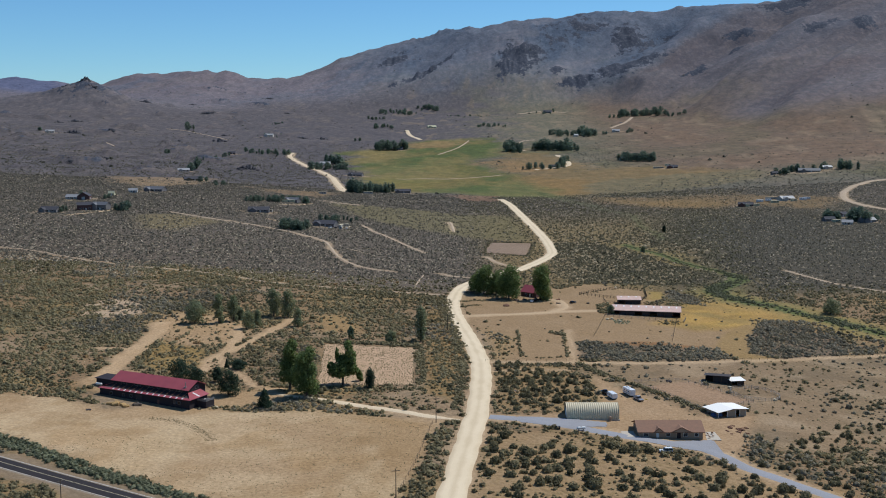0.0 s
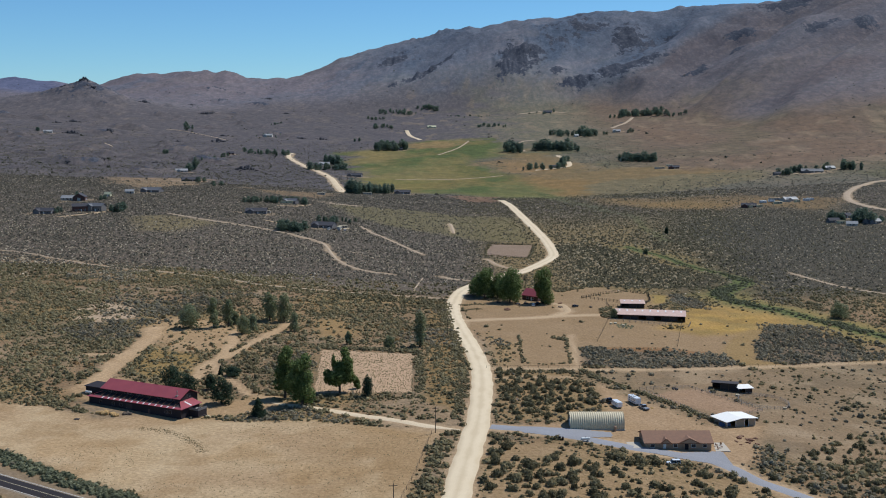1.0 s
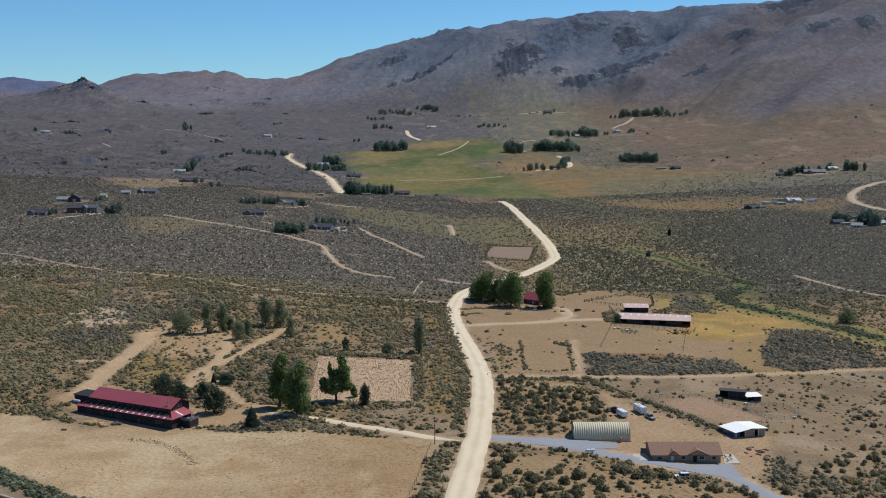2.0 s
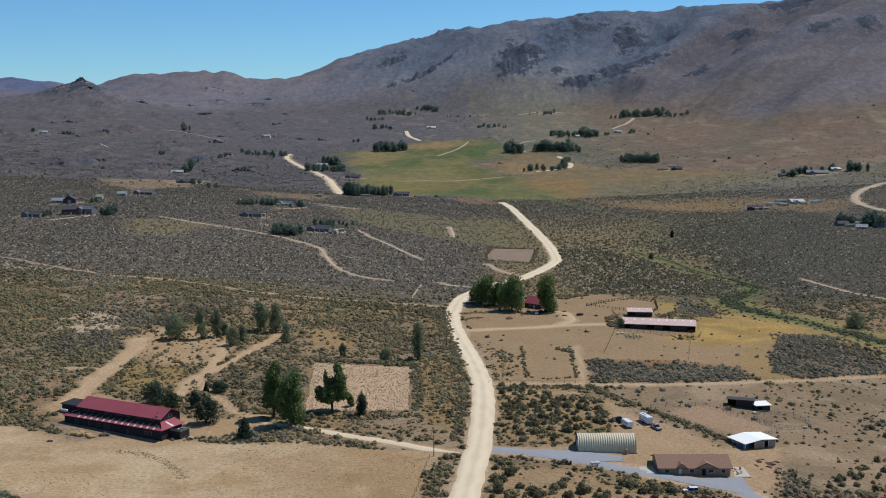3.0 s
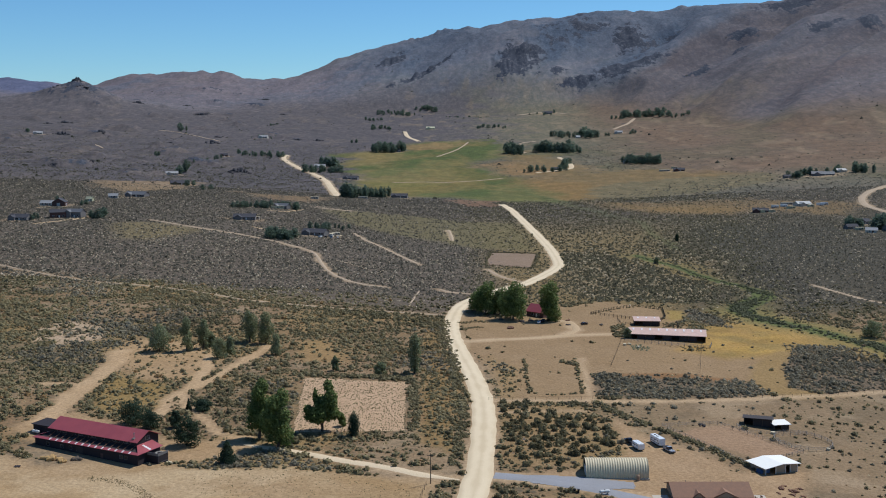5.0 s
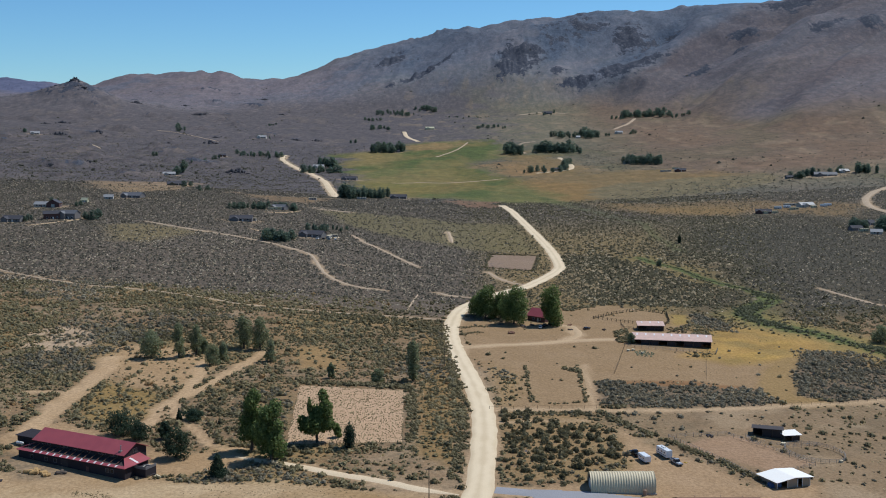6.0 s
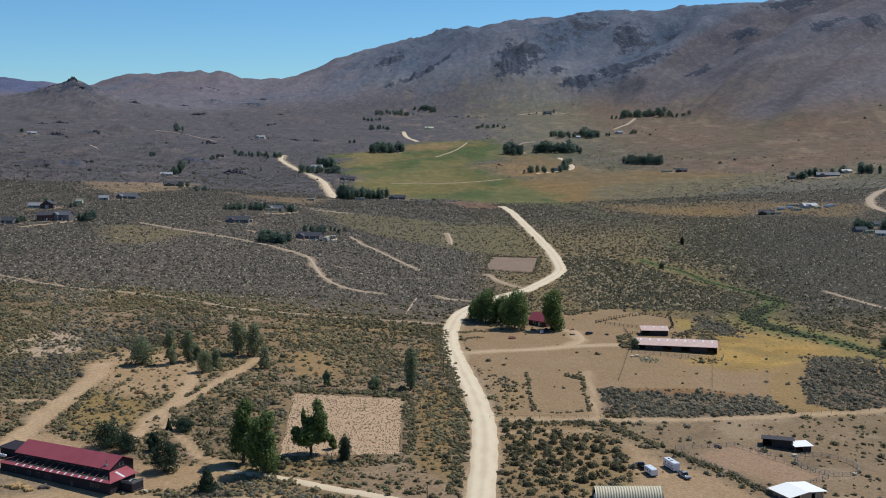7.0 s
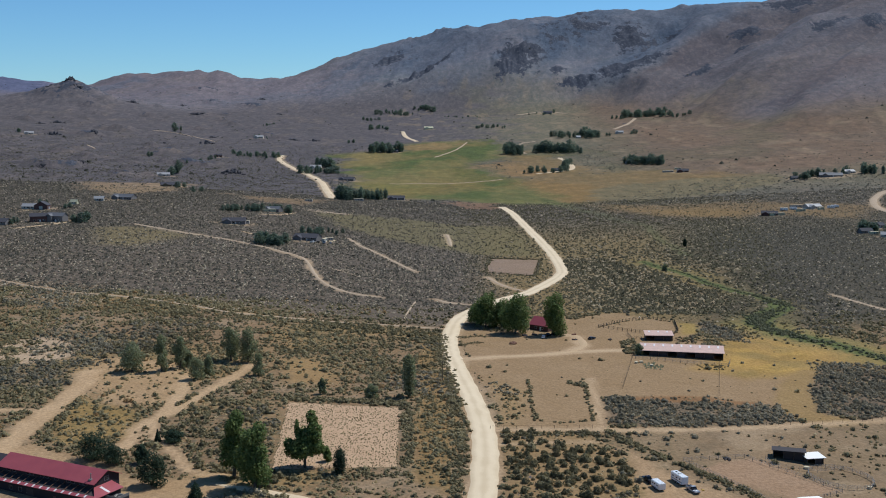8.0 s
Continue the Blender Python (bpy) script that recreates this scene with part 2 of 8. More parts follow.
def cell_noise(x, y, seed=0):
    """Smooth noise of unit cells, -1 to 1."""
    ix, iy = np.floor(x), np.floor(y)
    fx, fy = x - ix, y - iy
    fx, fy = fx * fx * fx * (fx * (6 * fx - 15) + 10), fy * fy * fy * (fy * (6 * fy - 15) + 10)

    def corner(a, b):
        h = (a.astype(np.int64) * 374761393 + b.astype(np.int64) * 668265263 + seed * 974634777) & 0xFFFFFFFF
        h = ((h ^ (h >> 13)) * 1274126177) & 0xFFFFFFFF
        return ((h ^ (h >> 16)) & 0xFFFF) / 32767.5 - 1
    a, b = corner(ix, iy), corner(ix + 1, iy)
    c, d = corner(ix, iy + 1), corner(ix + 1, iy + 1)
    return (a + (b - a) * fx) * (1 - fy) + (c + (d - c) * fx) * fy


def fbm(x, y, size, octaves=4, seed=0):
    total, gain = 0.0, 0.5
    for k in range(octaves):
        total = total + gain * cell_noise(x / size * 2 ** k + 17.3 * k, y / size * 2 ** k - 9.1 * k, seed + k)
        gain *= 0.5
    return total


def smooth(v, lo, hi):
    t = np.clip((v - lo) / (hi - lo), 0, 1)
    return t * t * (3 - 2 * t)


def bspline(u):
    i = np.floor(u).astype(int)
    f = u - i
    return i, ((1 - f) ** 3 / 6, (3 * f ** 3 - 6 * f ** 2 + 4) / 6, (-3 * f ** 3 + 3 * f ** 2 + 3 * f + 1) / 6, f ** 3 / 6)


def valley(x, y):
    """The broad shape of the valley floor: a spline sheet that fans out up the valley."""
    table = np.array(RELIEF)
    nv, ns = table.shape
    yy = np.maximum(y + 100, 250)
    v = np.clip((np.log(yy) - math.log(250)) / math.log(4900 / 250) * (nv - 3), 0, nv - 3 - 1e-6)
    s = np.clip((np.clip(x / (0.45 * yy), -1.3, 1.3) + 1.3) / 2.6 * (ns - 3), 0, ns - 3 - 1e-6)
    (i, a), (j, b) = bspline(v), bspline(s)
    return sum(a[p] * b[q] * table[i + p, j + q] for p in range(4) for q in range(4))


def mountain(x, y):
    """How far up the mountain side, 0 at its foot to 1 on the crest, and past it."""
    r = np.hypot(x, y)
    a = x / np.maximum(y, 50)
    foot = 3650 - 1250 * smooth(a, 0.12, 0.36) - 350 * smooth(-a, 0.1, 0.3)
    return (r - foot) / (4800 - foot), a


def beside(x, y, line):
    """Distance from a line, and the same with a sign: positive on its western side."""
    best, sign, run = np.full(x.shape, 1e9), np.ones(x.shape), np.zeros(x.shape)
    for k, ((x0, y0), (x1, y1)) in enumerate(zip(line, line[1:])):
        t = np.clip(((x - x0) * (x1 - x0) + (y - y0) * (y1 - y0)) / ((x1 - x0) ** 2 + (y1 - y0) ** 2), 0, 1)
        d = np.hypot(x - x0 - t * (x1 - x0), y - y0 - t * (y1 - y0))
        near = d < best
        sign = np.where(near, np.sign((x1 - x0) * (y - y0) - (y1 - y0) * (x - x0)), sign)
        run = np.where(near, (k + t) / (len(line) - 1), run)
        best = np.minimum(best, d)
    return best, best * sign, run


def outcrop(x, y, rx, ry, wide, deep, slant, grow=1.0):
    u, v = x - rx, y - ry
    v = v - slant * u
    return np.exp(-(u / wide / grow) ** 2 - (v / deep / grow) ** 2)


def terrain(x, y):
    x, y = np.asarray(x, float), np.asarray(y, float)
    base = valley(x, y)
    t, a = mountain(x, y)
    ca, cz = [c[0] for c in CREST], [c[1] for c in CREST]
    crest = np.interp(a, ca, cz)
    soft = sum(np.interp(a + d, ca, cz) for d in (-0.05, -0.033, -0.016, 0, 0.016, 0.033, 0.05)) / 7
    crest = soft + (crest - soft) * smooth(t, 0.72, 0.98)
    k = 4800 / np.maximum(np.hypot(x, y), 1)
    at_crest = valley(x * k, y * k)
    rise = np.clip(t, 0, 1)
    rise = 0.45 * rise ** 2 + 0.55 * smooth(rise, 0, 1)
    up = np.clip(crest - at_crest, -200, 900)
    z = base + up * rise
    # spurs and gullies that run slanting down the mountain side
    side = np.clip(t * 2.0, 0, 1) * (1 - 0.9 * smooth(t, 0.78, 1.0)) * smooth(y, 600, 1500)
    r = np.hypot(x, y)
    warp = 160 * fbm(x, y, 800, 2, 5)
    lean = a * 4300 - 0.55 * (r - 4000) + warp
    ridge = 1 - np.abs(fbm(lean, r * 0.35 + warp, 300, 4, 11)) * 2.6
    big = 1 - np.abs(fbm(lean, r * 0.3 - warp, 760, 2, 31)) * 2.4
    z = z + side * ((ridge - 0.45) * 30 + (big - 0.5) * 58) * (0.35 + 0.65 * smooth(a, -0.12, 0.02))
    z = z + smooth(t, 0.2, 0.9) * fbm(x, y, 70, 3, 21) * 10
    z = z + smooth(t, 0.9, 1.0) * np.abs(fbm(a * 4800, r * 0.5, 130, 4, 23)) * 14
    knobby = np.clip(fbm(a * 4800, r * 0.4, 85, 4, 27) - 0.2, 0, 1) - 0.16
    z = z + smooth(t, 0.93, 1.0) * knobby * 34 * smooth(a, -0.12, -0.02)
    for rx, ry, wide, deep, slant in OUTCROPS:
        z = z + outcrop(x, y, rx, ry, wide, deep, slant) * (3 + 30 * np.abs(fbm(x, y, 50, 3, 43)))
    wander = 40 * fbm(x, y, 260, 3, 261)
    for line, tall, shade, sunny in SPURS:
        dist, west, run = beside(x + wander, y + wander, line)
        z = z + tall * np.exp(-(dist / np.where(west > 0, shade, sunny)) ** 2) * smooth(run, -0.1, 0.35) * (1 - smooth(t, 0.86, 0.99))
    # the craggy hill on the west side
    hx, hy = x + 1105, y - 3330
    d = np.hypot(hx / 1.3, hy / 1.1)
    crag = np.abs(fbm(x, y, 45, 3, 41))
    z = z + 42 * np.exp(-(d / 215) ** 2) + 46 * np.clip(1 - np.hypot(hx + 2, hy * 0.8) / 135, 0, 1) ** 1.4 + np.exp(-(d / 150) ** 2) * crag * 26
    z = z + 8 * np.exp(-((hx + 260) / 330) ** 2 - (hy / 300) ** 2)
    # outcrops and hummocks
    rocky = smooth(-a, 0.05, 0.25) * smooth(y, 1300, 2000) * (1 - smooth(t, 0.6, 0.9))
    z = z + rocky * np.clip(fbm(x, y, 90, 3, 51) + 0.5 * fbm(x, y, 28, 2, 53) - 0.30, 0, 1) * 30
    z = z + fbm(x, y, 34, 2, 61) * (0.25 + 0.9 * smooth(y, 700, 1800)) * smooth(y, 250, 420)
    return np.where(t > 1, z - (t - 1) * 900, z)


# ---- plan of roads and fields: places in metres ----
GRAVEL = [(-0.9, 289.8), (1.6, 316.6), (6.7, 359.3), (11.0, 395.1), (13.2, 417.9), (15.1, 448.2), (16.1, 478.9), (15.3, 505.6), (12.3, 542.1), (8.2, 581.3), (5.4, 615.5), (4.2, 645.2), (7.1, 690.4), (13.6, 724.3), (29.9, 766.2), (55.0, 806.1), (65.3, 828.1), (76.5, 855.9), (86.7, 885.6), (91.5, 915.6), (92.6, 990.6), (90.9, 1064.0), (87.4, 1153.8), (83.7, 1254.7), (79.7, 1356.0), (72.8, 1419.1)]
FAR_ROAD = [(-340.9, 2391.0), (-328.6, 2278.0), (-273.4, 2092.0), (-221.9, 1929.0), (-189.0, 1789.3), (-160.8, 1601.5), (-136.5, 1449.5)]
VALLEY_LANE = [(-112.2, 3122.3), (-97.2, 2963.2), (-64.7, 2829.5)]
EAST_LOOP = [(639.1, 1498.5), (611.5, 1492.4), (584.5, 1479.4), (542.8, 1430.0), (508.4, 1368.9), (488.0, 1313.0), (479.4, 1264.2), (484.4, 1222.4), (499.2, 1165.9)]
LANE_A = [(183.4, 2474.0), (172.7, 2566.6), (187.9, 2730.4), (228.6, 2791.9)]
LANE_B = [(241.6, 2334.0), (245.5, 2213.3), (240.9, 2100.6), (221.0, 2038.4), (164.0, 1995.9)]
LANE_C = [(466.6, 3062.9), (532.9, 3223.3), (584.2, 3396.1)]
MEADOW_TRACK = [(-17.4, 2420.8), (29.1, 2598.4), (60.7, 2805.2)]
MEADOW_LANE = [(-84.9, 1818.4), (10.9, 1834.0), (70.2, 1871.8), (101.7, 1908.9)]
TRACK_A = [(-264.4, 1023.4), (-231.7, 998.5), (-201.4, 979.3), (-185.2, 970.3), (-161.4, 956.4), (-133.0, 934.4), (-110.7, 913.4), (-99.8, 892.8), (-89.7, 850.3), (-81.2, 818.3), (-69.1, 793.6), (-53.2, 776.5), (-36.3, 769.9)]
TRACK_B = [(-81.4, 1034.4), (-70.9, 1001.9), (-49.9, 953.6), (-33.3, 914.7), (-17.1, 879.7)]
TRACK_C = [(-367.1, 815.0), (-335.7, 801.5), (-304.4, 786.4), (-271.4, 763.6), (-250.6, 749.6), (-222.4, 735.0), (-197.1, 728.1), (-176.5, 722.9), (-155.6, 715.0), (-134.9, 706.2), (-114.4, 695.4), (-87.9, 691.0), (-61.8, 686.9), (-32.4, 685.9), (0.5, 682.3)]
TRACK_D = [(-4.4, 776.4), (4.6, 765.7), (17.6, 761.0)]
TRACK_E = [(33.1, 873.1), (40.9, 842.0), (50.9, 823.2), (59.1, 815.3)]
TRACK_G = [(-142.8, 1237.0), (-116.0, 1230.2), (-96.8, 1233.7)]
TRACK_H = [(256.1, 806.6), (264.8, 776.2), (275.1, 747.5), (299.6, 721.6), (315.2, 711.4)]
DRIVE_WEST = [(5.6, 395.7), (-6.2, 400.4), (-19.6, 407.6), (-33.3, 413.6), (-45.1, 419.5), (-57.1, 424.9), (-69.3, 429.6)]
EAST_DRIVE = [(9.5, 605.1), (26.7, 613.5), (46.8, 619.2), (67.8, 630.2), (91.9, 634.2)]
EAST_DRIVE_LOOP = [(62.5, 627.6), (72.7, 644.5), (71.9, 669.3), (59.7, 672.5)]
HOUSE_DRIVE = [(16.8, 400.5), (28.3, 398.0), (36.6, 394.2), (46.8, 390.3), (56.6, 385.0), (66.2, 380.1), (73.9, 377.0), (83.3, 373.1), (90.6, 369.9), (96.8, 362.6), (101.7, 351.9), (108.9, 343.7), (116.8, 334.0), (123.3, 326.5), (130.3, 317.1)]
CREEK = [(159.8, 951.0), (168.5, 920.7), (179.2, 893.9), (186.4, 846.7), (195.5, 819.6), (205.3, 798.1), (211.5, 777.4), (210.0, 758.8), (198.8, 743.0), (186.7, 725.4), (180.2, 704.0), (186.1, 687.5), (195.1, 672.0), (207.6, 659.2), (216.7, 638.7), (227.6, 625.6), (235.7, 609.0), (250.3, 592.0), (264.0, 574.7)]
FENCE_PATH = [(19.3, 489.3), (42.6, 490.7), (61.5, 494.3), (96.7, 498.0), (140.5, 511.3), (187.9, 529.0), (246.1, 551.8)]
SHORT_PATH = [(65.9, 571.9), (64.8, 540.8), (61.1, 495.5)]
SAGE_PATH = [(21.7, 472.8), (38.7, 475.6), (57.5, 478.3)]
HIGHWAY = [(-146.8, 341.6), (-95.7, 313.2)]
HAY_FIELD = [(-200.2, 426.6), (-180.6, 423.8), (-167.5, 425.5), (-153.1, 417.3), (-136.0, 402.8), (-117.0, 409.0), (-98.8, 406.9), (-78.4, 403.9), (-63.4, 405.6), (-50.6, 409.2), (-32.4, 403.0), (-5.0, 389.7), (-6.7, 365.0), (-14.5, 316.5), (-16.0, 295.7), (-70.1, 313.6), (-86.2, 322.7), (-107.4, 334.6), (-142.9, 360.6), (-159.1, 371.4), (-181.2, 384.6)]
PADDOCK = [(-60.1, 521.9), (-15.7, 517.1), (-13.4, 445.9), (-54.4, 443.2)]
EAST_YARD = [(10.8, 691.1), (29.4, 677.9), (63.3, 692.9), (76.8, 734.8), (107.0, 740.4), (135.3, 712.7), (139.1, 649.1), (176.3, 608.8), (154.0, 540.1), (141.0, 534.7), (67.0, 539.7), (60.5, 493.1), (24.0, 488.6), (18.2, 555.0), (10.8, 603.6)]
SAGE_STRIP = [(67.5, 539.4), (79.1, 543.9), (113.7, 541.7), (138.3, 535.6), (138.8, 520.7), (126.2, 509.2), (83.9, 501.7), (65.2, 502.6)]
BENCH = [(96.5, 968.7), (84.1, 791.1), (98.5, 752.5), (140.5, 739.1), (166.4, 747.9), (177.4, 778.6), (165.2, 841.6), (149.7, 910.4), (132.9, 968.2)]
SAGE_BLOCK = [(160.4, 565.5), (177.2, 603.0), (192.0, 617.7), (207.2, 603.9), (217.3, 578.4), (213.9, 551.1), (198.7, 535.2), (168.7, 522.1), (153.0, 531.5)]
OPEN_LAND = [(61.2, 492.0), (140.2, 510.1), (245.1, 549.3), (192.4, 417.3), (164.8, 389.6), (128.3, 374.3), (114.7, 390.8), (103.2, 413.7), (74.8, 445.6), (66.4, 472.2)]
HOUSE_YARD = [(62.5, 471.6), (73.6, 453.0), (85.1, 436.6), (100.8, 413.2), (121.3, 414.3), (110.6, 376.4), (98.6, 361.7), (63.8, 377.9), (44.6, 390.1), (19.6, 397.6), (19.9, 402.8), (46.7, 408.4), (65.0, 428.2)]
HOUSE_PAD = [(67.8, 377.0), (79.8, 375.8), (97.8, 380.8), (98.2, 360.5), (89.7, 366.1), (78.7, 370.5)]
HUT_PAD = [(27.4, 401.6), (45.8, 400.9), (61.5, 396.9), (60.7, 391.1), (44.5, 388.6), (28.0, 393.6)]
ARENA = [(83.8, 452.9), (107.5, 464.8), (128.5, 437.9), (107.7, 424.7)]
SAGE_HEDGE = [(-175.1, 380.3), (-159.1, 371.4), (-142.9, 360.6), (-107.4, 334.6), (-86.2, 322.7), (-71.1, 314.0), (-77.0, 306.3), (-103.7, 322.3), (-127.6, 340.0), (-153.5, 358.0), (-169.8, 368.4)]
GOLD_FAR = [(143.6, 2575.8), (217.3, 2418.2), (277.3, 1945.0), (393.4, 1914.2), (468.4, 1743.4), (202.3, 1468.5), (160.4, 1439.8), (123.3, 1656.5), (119.0, 2032.8)]
GOLD_MID = [(182.2, 1431.7), (254.6, 1415.1), (412.0, 1393.3), (491.6, 1311.6), (428.9, 1210.8), (342.9, 1271.4), (272.9, 1256.9), (191.0, 1334.4)]
YELLOW_PATCH = [(-289.0, 995.8), (-261.1, 1010.4), (-200.6, 975.5), (-233.1, 900.5), (-258.7, 906.6)]
FAR_PATCH = [(-493.1, 1501.6), (-400.5, 1556.6), (-347.8, 1577.7), (-311.2, 1410.9), (-359.5, 1290.1), (-428.1, 1380.5)]
WEEDS = [(20.7, 574.2), (34.0, 545.5), (27.9, 489.0), (21.9, 488.4)]
BRUSH_LAND = [(12.7, 383.2), (43.3, 378.3), (65.1, 361.6), (94.9, 355.2), (121.6, 321.8), (108.6, 277.5), (-2.8, 273.0), (7.4, 327.1)]
DRY_PATCH = [(-72.4, 591.9), (-60.7, 601.3), (-45.6, 572.8), (-43.9, 550.4), (-67.1, 547.2)]
FAR_PATCH_B = [(-276.6, 1423.8), (-196.5, 1387.4), (-133.2, 1413.6), (-156.3, 1295.2), (-212.6, 1306.3)]
BROWN_STREAK = [(80.6, 544.3), (99.7, 544.6), (128.6, 539.4), (129.2, 533.5), (97.9, 534.6), (77.9, 535.5)]
YARD_TRACK = [(-103.9, 500.2), (-100.0, 507.7), (-96.9, 523.5), (-94.4, 536.7), (-90.4, 550.3), (-87.2, 572.0), (-85.2, 589.0)]
YARD_FORK = [(-105.1, 493.4), (-100.2, 477.4), (-94.0, 463.9), (-87.8, 454.5), (-79.9, 443.4), (-72.5, 438.5), (-68.2, 439.5)]
YARD_LOOP = [(-108.6, 452.9), (-108.6, 466.2), (-109.6, 483.4), (-107.0, 495.0), (-105.3, 502.1), (-104.9, 515.0), (-104.6, 530.1), (-104.2, 540.9), (-109.5, 556.7)]
YARD_WEST = [(-147.5, 456.6), (-149.5, 478.3), (-149.2, 496.4), (-147.7, 510.4), (-147.8, 527.9), (-150.1, 551.3), (-151.1, 561.8)]
YARD_SPUR = [(-168.0, 506.8), (-161.7, 507.2), (-154.6, 505.6), (-147.9, 499.2)]
DRIVE_FAR_A = [(-171.0, 1018.0), (-152.0, 1001.0), (-137.0, 1008.0)]
DRIVE_FAR_B = [(-180.0, 1156.0), (-161.0, 1166.0), (-149.0, 1200.0)]
DRIVE_FAR_C = [(-102.0, 995.0), (-94.0, 1005.0), (-87.0, 1015.0)]
DRIVE_FAR_D = [(-352.0, 980.0), (-340.0, 995.0), (-316.0, 1033.0)]
DRIVE_FAR_E = [(-392.0, 1096.0), (-381.0, 1110.0), (-365.0, 1112.0)]
TRACK_I = [(-154.0, 1252.0), (-125.0, 1244.0), (-96.0, 1218.0)]
TRACK_J = [(-81.0, 871.0), (-68.0, 858.0), (-53.0, 839.0)]
TRACK_K = [(-16.0, 765.0), (-19.0, 734.0), (-21.0, 706.0)]
SCAR_A = [(-745.0, 2366.0), (-702.0, 2286.0)]
SCAR_B = [(-738.0, 2850.0), (-661.0, 2806.0), (-536.0, 2651.0)]
LANE_D = [(242.0, 3680.0), (332.0, 3731.0), (413.0, 3689.0)]
GOLD_GAP = [(139.0, 543.0), (150.0, 572.0), (172.0, 606.0), (180.0, 604.0), (162.0, 566.0), (154.0, 531.0), (170.0, 519.0), (150.0, 512.0), (139.5, 516.0)]
STREAM = [(37.2, 2006.7), (53.7, 1843.6), (89.2, 1709.5), (115.8, 1584.9), (146.6, 1469.1), (160.2, 1375.9), (178.2, 1314.3), (191.7, 1245.1), (210.9, 1196.1), (202.0, 1124.0), (199.9, 1071.3), (202.7, 1027.4), (202.7, 983.7)]
HUT_BRUSH = [(22.3, 487.1), (51.3, 488.0), (58.0, 483.2), (64.0, 448.8), (62.0, 434.2), (42.3, 412.0), (20.0, 409.0)]
PALE_PATCH = [(-202.5, 585.1), (-205.7, 614.5), (-196.7, 624.1), (-178.3, 619.4), (-166.9, 601.4), (-170.9, 580.9), (-188.2, 572.8)]
WEST_SAGE = [(-231.6, 575.5), (-197.8, 575.9), (-162.1, 570.7), (-152.5, 552.2), (-160.5, 515.0), (-170.3, 500.5), (-173.5, 477.2), (-180.8, 456.1)]
ROAD_STRIP = [(-11.0, 640.0), (3.0, 640.0), (7.0, 500.0), (3.0, 415.0), (-9.0, 432.0), (-11.0, 520.0)]
TRACK_F = [(4.2, 1115.5), (6.7, 1070.8), (7.9, 1031.2)]
SANDY = [(-155.5, 585.4), (-141.7, 595.5), (-117.7, 581.2), (-98.8, 560.6), (-100.3, 531.8), (-107.5, 511.5), (-120.8, 510.8), (-139.8, 525.8), (-149.4, 541.2)]
YARD_GRASS = [(-146.5, 509.9), (-143.3, 525.6), (-123.6, 510.7), (-113.4, 502.8), (-112.2, 473.9), (-119.2, 458.5), (-138.1, 471.6)]
WEST_YARD = [(-156.4, 449.0), (-152.3, 467.1), (-138.3, 466.1), (-124.3, 451.9), (-99.3, 432.2), (-86.4, 432.6), (-70.8, 441.1), (-65.8, 435.0), (-63.6, 417.8), (-81.0, 409.7), (-85.5, 406.2), (-110.3, 405.9), (-148.0, 428.6)]
GOLD_GRASS = [(149.8, 668.0), (173.6, 673.1), (199.7, 647.4), (219.4, 635.0), (214.5, 622.3), (190.7, 621.0), (179.9, 615.4), (172.4, 595.6), (163.3, 594.0), (138.0, 582.2), (130.3, 593.5), (120.6, 597.0), (136.9, 618.2)]
GOLD_PATCH = [(135.9, 711.5), (146.4, 711.6), (141.6, 683.1), (131.3, 675.9)]
SAGE_CLUMP = [(146.7, 711.6), (154.1, 711.6), (160.6, 678.1), (162.8, 657.1), (150.0, 664.9), (142.7, 676.7)]
MEADOW = [(-233.4, 2466.1), (-176.3, 2542.7), (-97.9, 2553.1), (-91.0, 2770.8), (66.5, 2875.4), (136.8, 2815.8), (127.9, 2433.0), (61.1, 2249.2), (109.8, 1914.2), (140.3, 1665.1), (157.8, 1451.1), (95.8, 1453.9), (63.7, 1482.7), (5.4, 1530.5), (-77.9, 1501.0), (-113.9, 1635.7), (-148.1, 1905.8)]
GREEN_A = [(-112.3, 2299.0), (-31.1, 2410.7), (30.5, 2447.3), (51.0, 2206.4), (109.8, 1914.2), (134.1, 1593.8), (149.5, 1468.1), (105.7, 1599.5), (56.5, 1843.2), (3.6, 1877.1), (-80.7, 2118.0)]
YELLOW_MEADOW = [(-129.2, 1830.8), (-79.2, 1846.4), (-4.6, 1782.8), (-35.5, 1579.2), (-92.4, 1605.1)]
BROWN_A = [(-94.3, 2705.3), (-36.2, 2787.3), (59.4, 2746.3), (19.4, 2630.6), (-85.7, 2575.4)]
BROWN_B = [(61.3, 2257.2), (120.1, 2265.2), (186.0, 2105.8), (231.6, 2086.4), (180.2, 1934.1), (116.0, 2001.9)]
STREAM_GOLD = [(109.6, 1848.0), (194.8, 1803.0), (234.1, 1697.3), (207.7, 1512.5), (161.5, 1464.3), (134.8, 1630.9)]
BROWN_C = [(8.3, 1497.4), (61.5, 1482.7), (65.7, 1387.2), (24.1, 1373.3)]
FAR_SAGE = [(200.7, 1635.5), (263.2, 1720.0), (405.4, 1738.3), (509.6, 1737.6), (482.2, 1620.5), (419.5, 1569.5), (339.2, 1494.4), (252.9, 1469.9), (202.0, 1525.2)]
STREAM_BELT = [(208.0, 1415.5), (246.5, 1358.6), (314.7, 1361.9), (346.4, 1306.1), (314.8, 1236.4), (280.6, 1273.0), (234.3, 1294.6)]
FAR_PADDOCK = [(32.1, 894.6), (39.5, 966.2), (79.9, 965.7), (68.4, 883.4)]
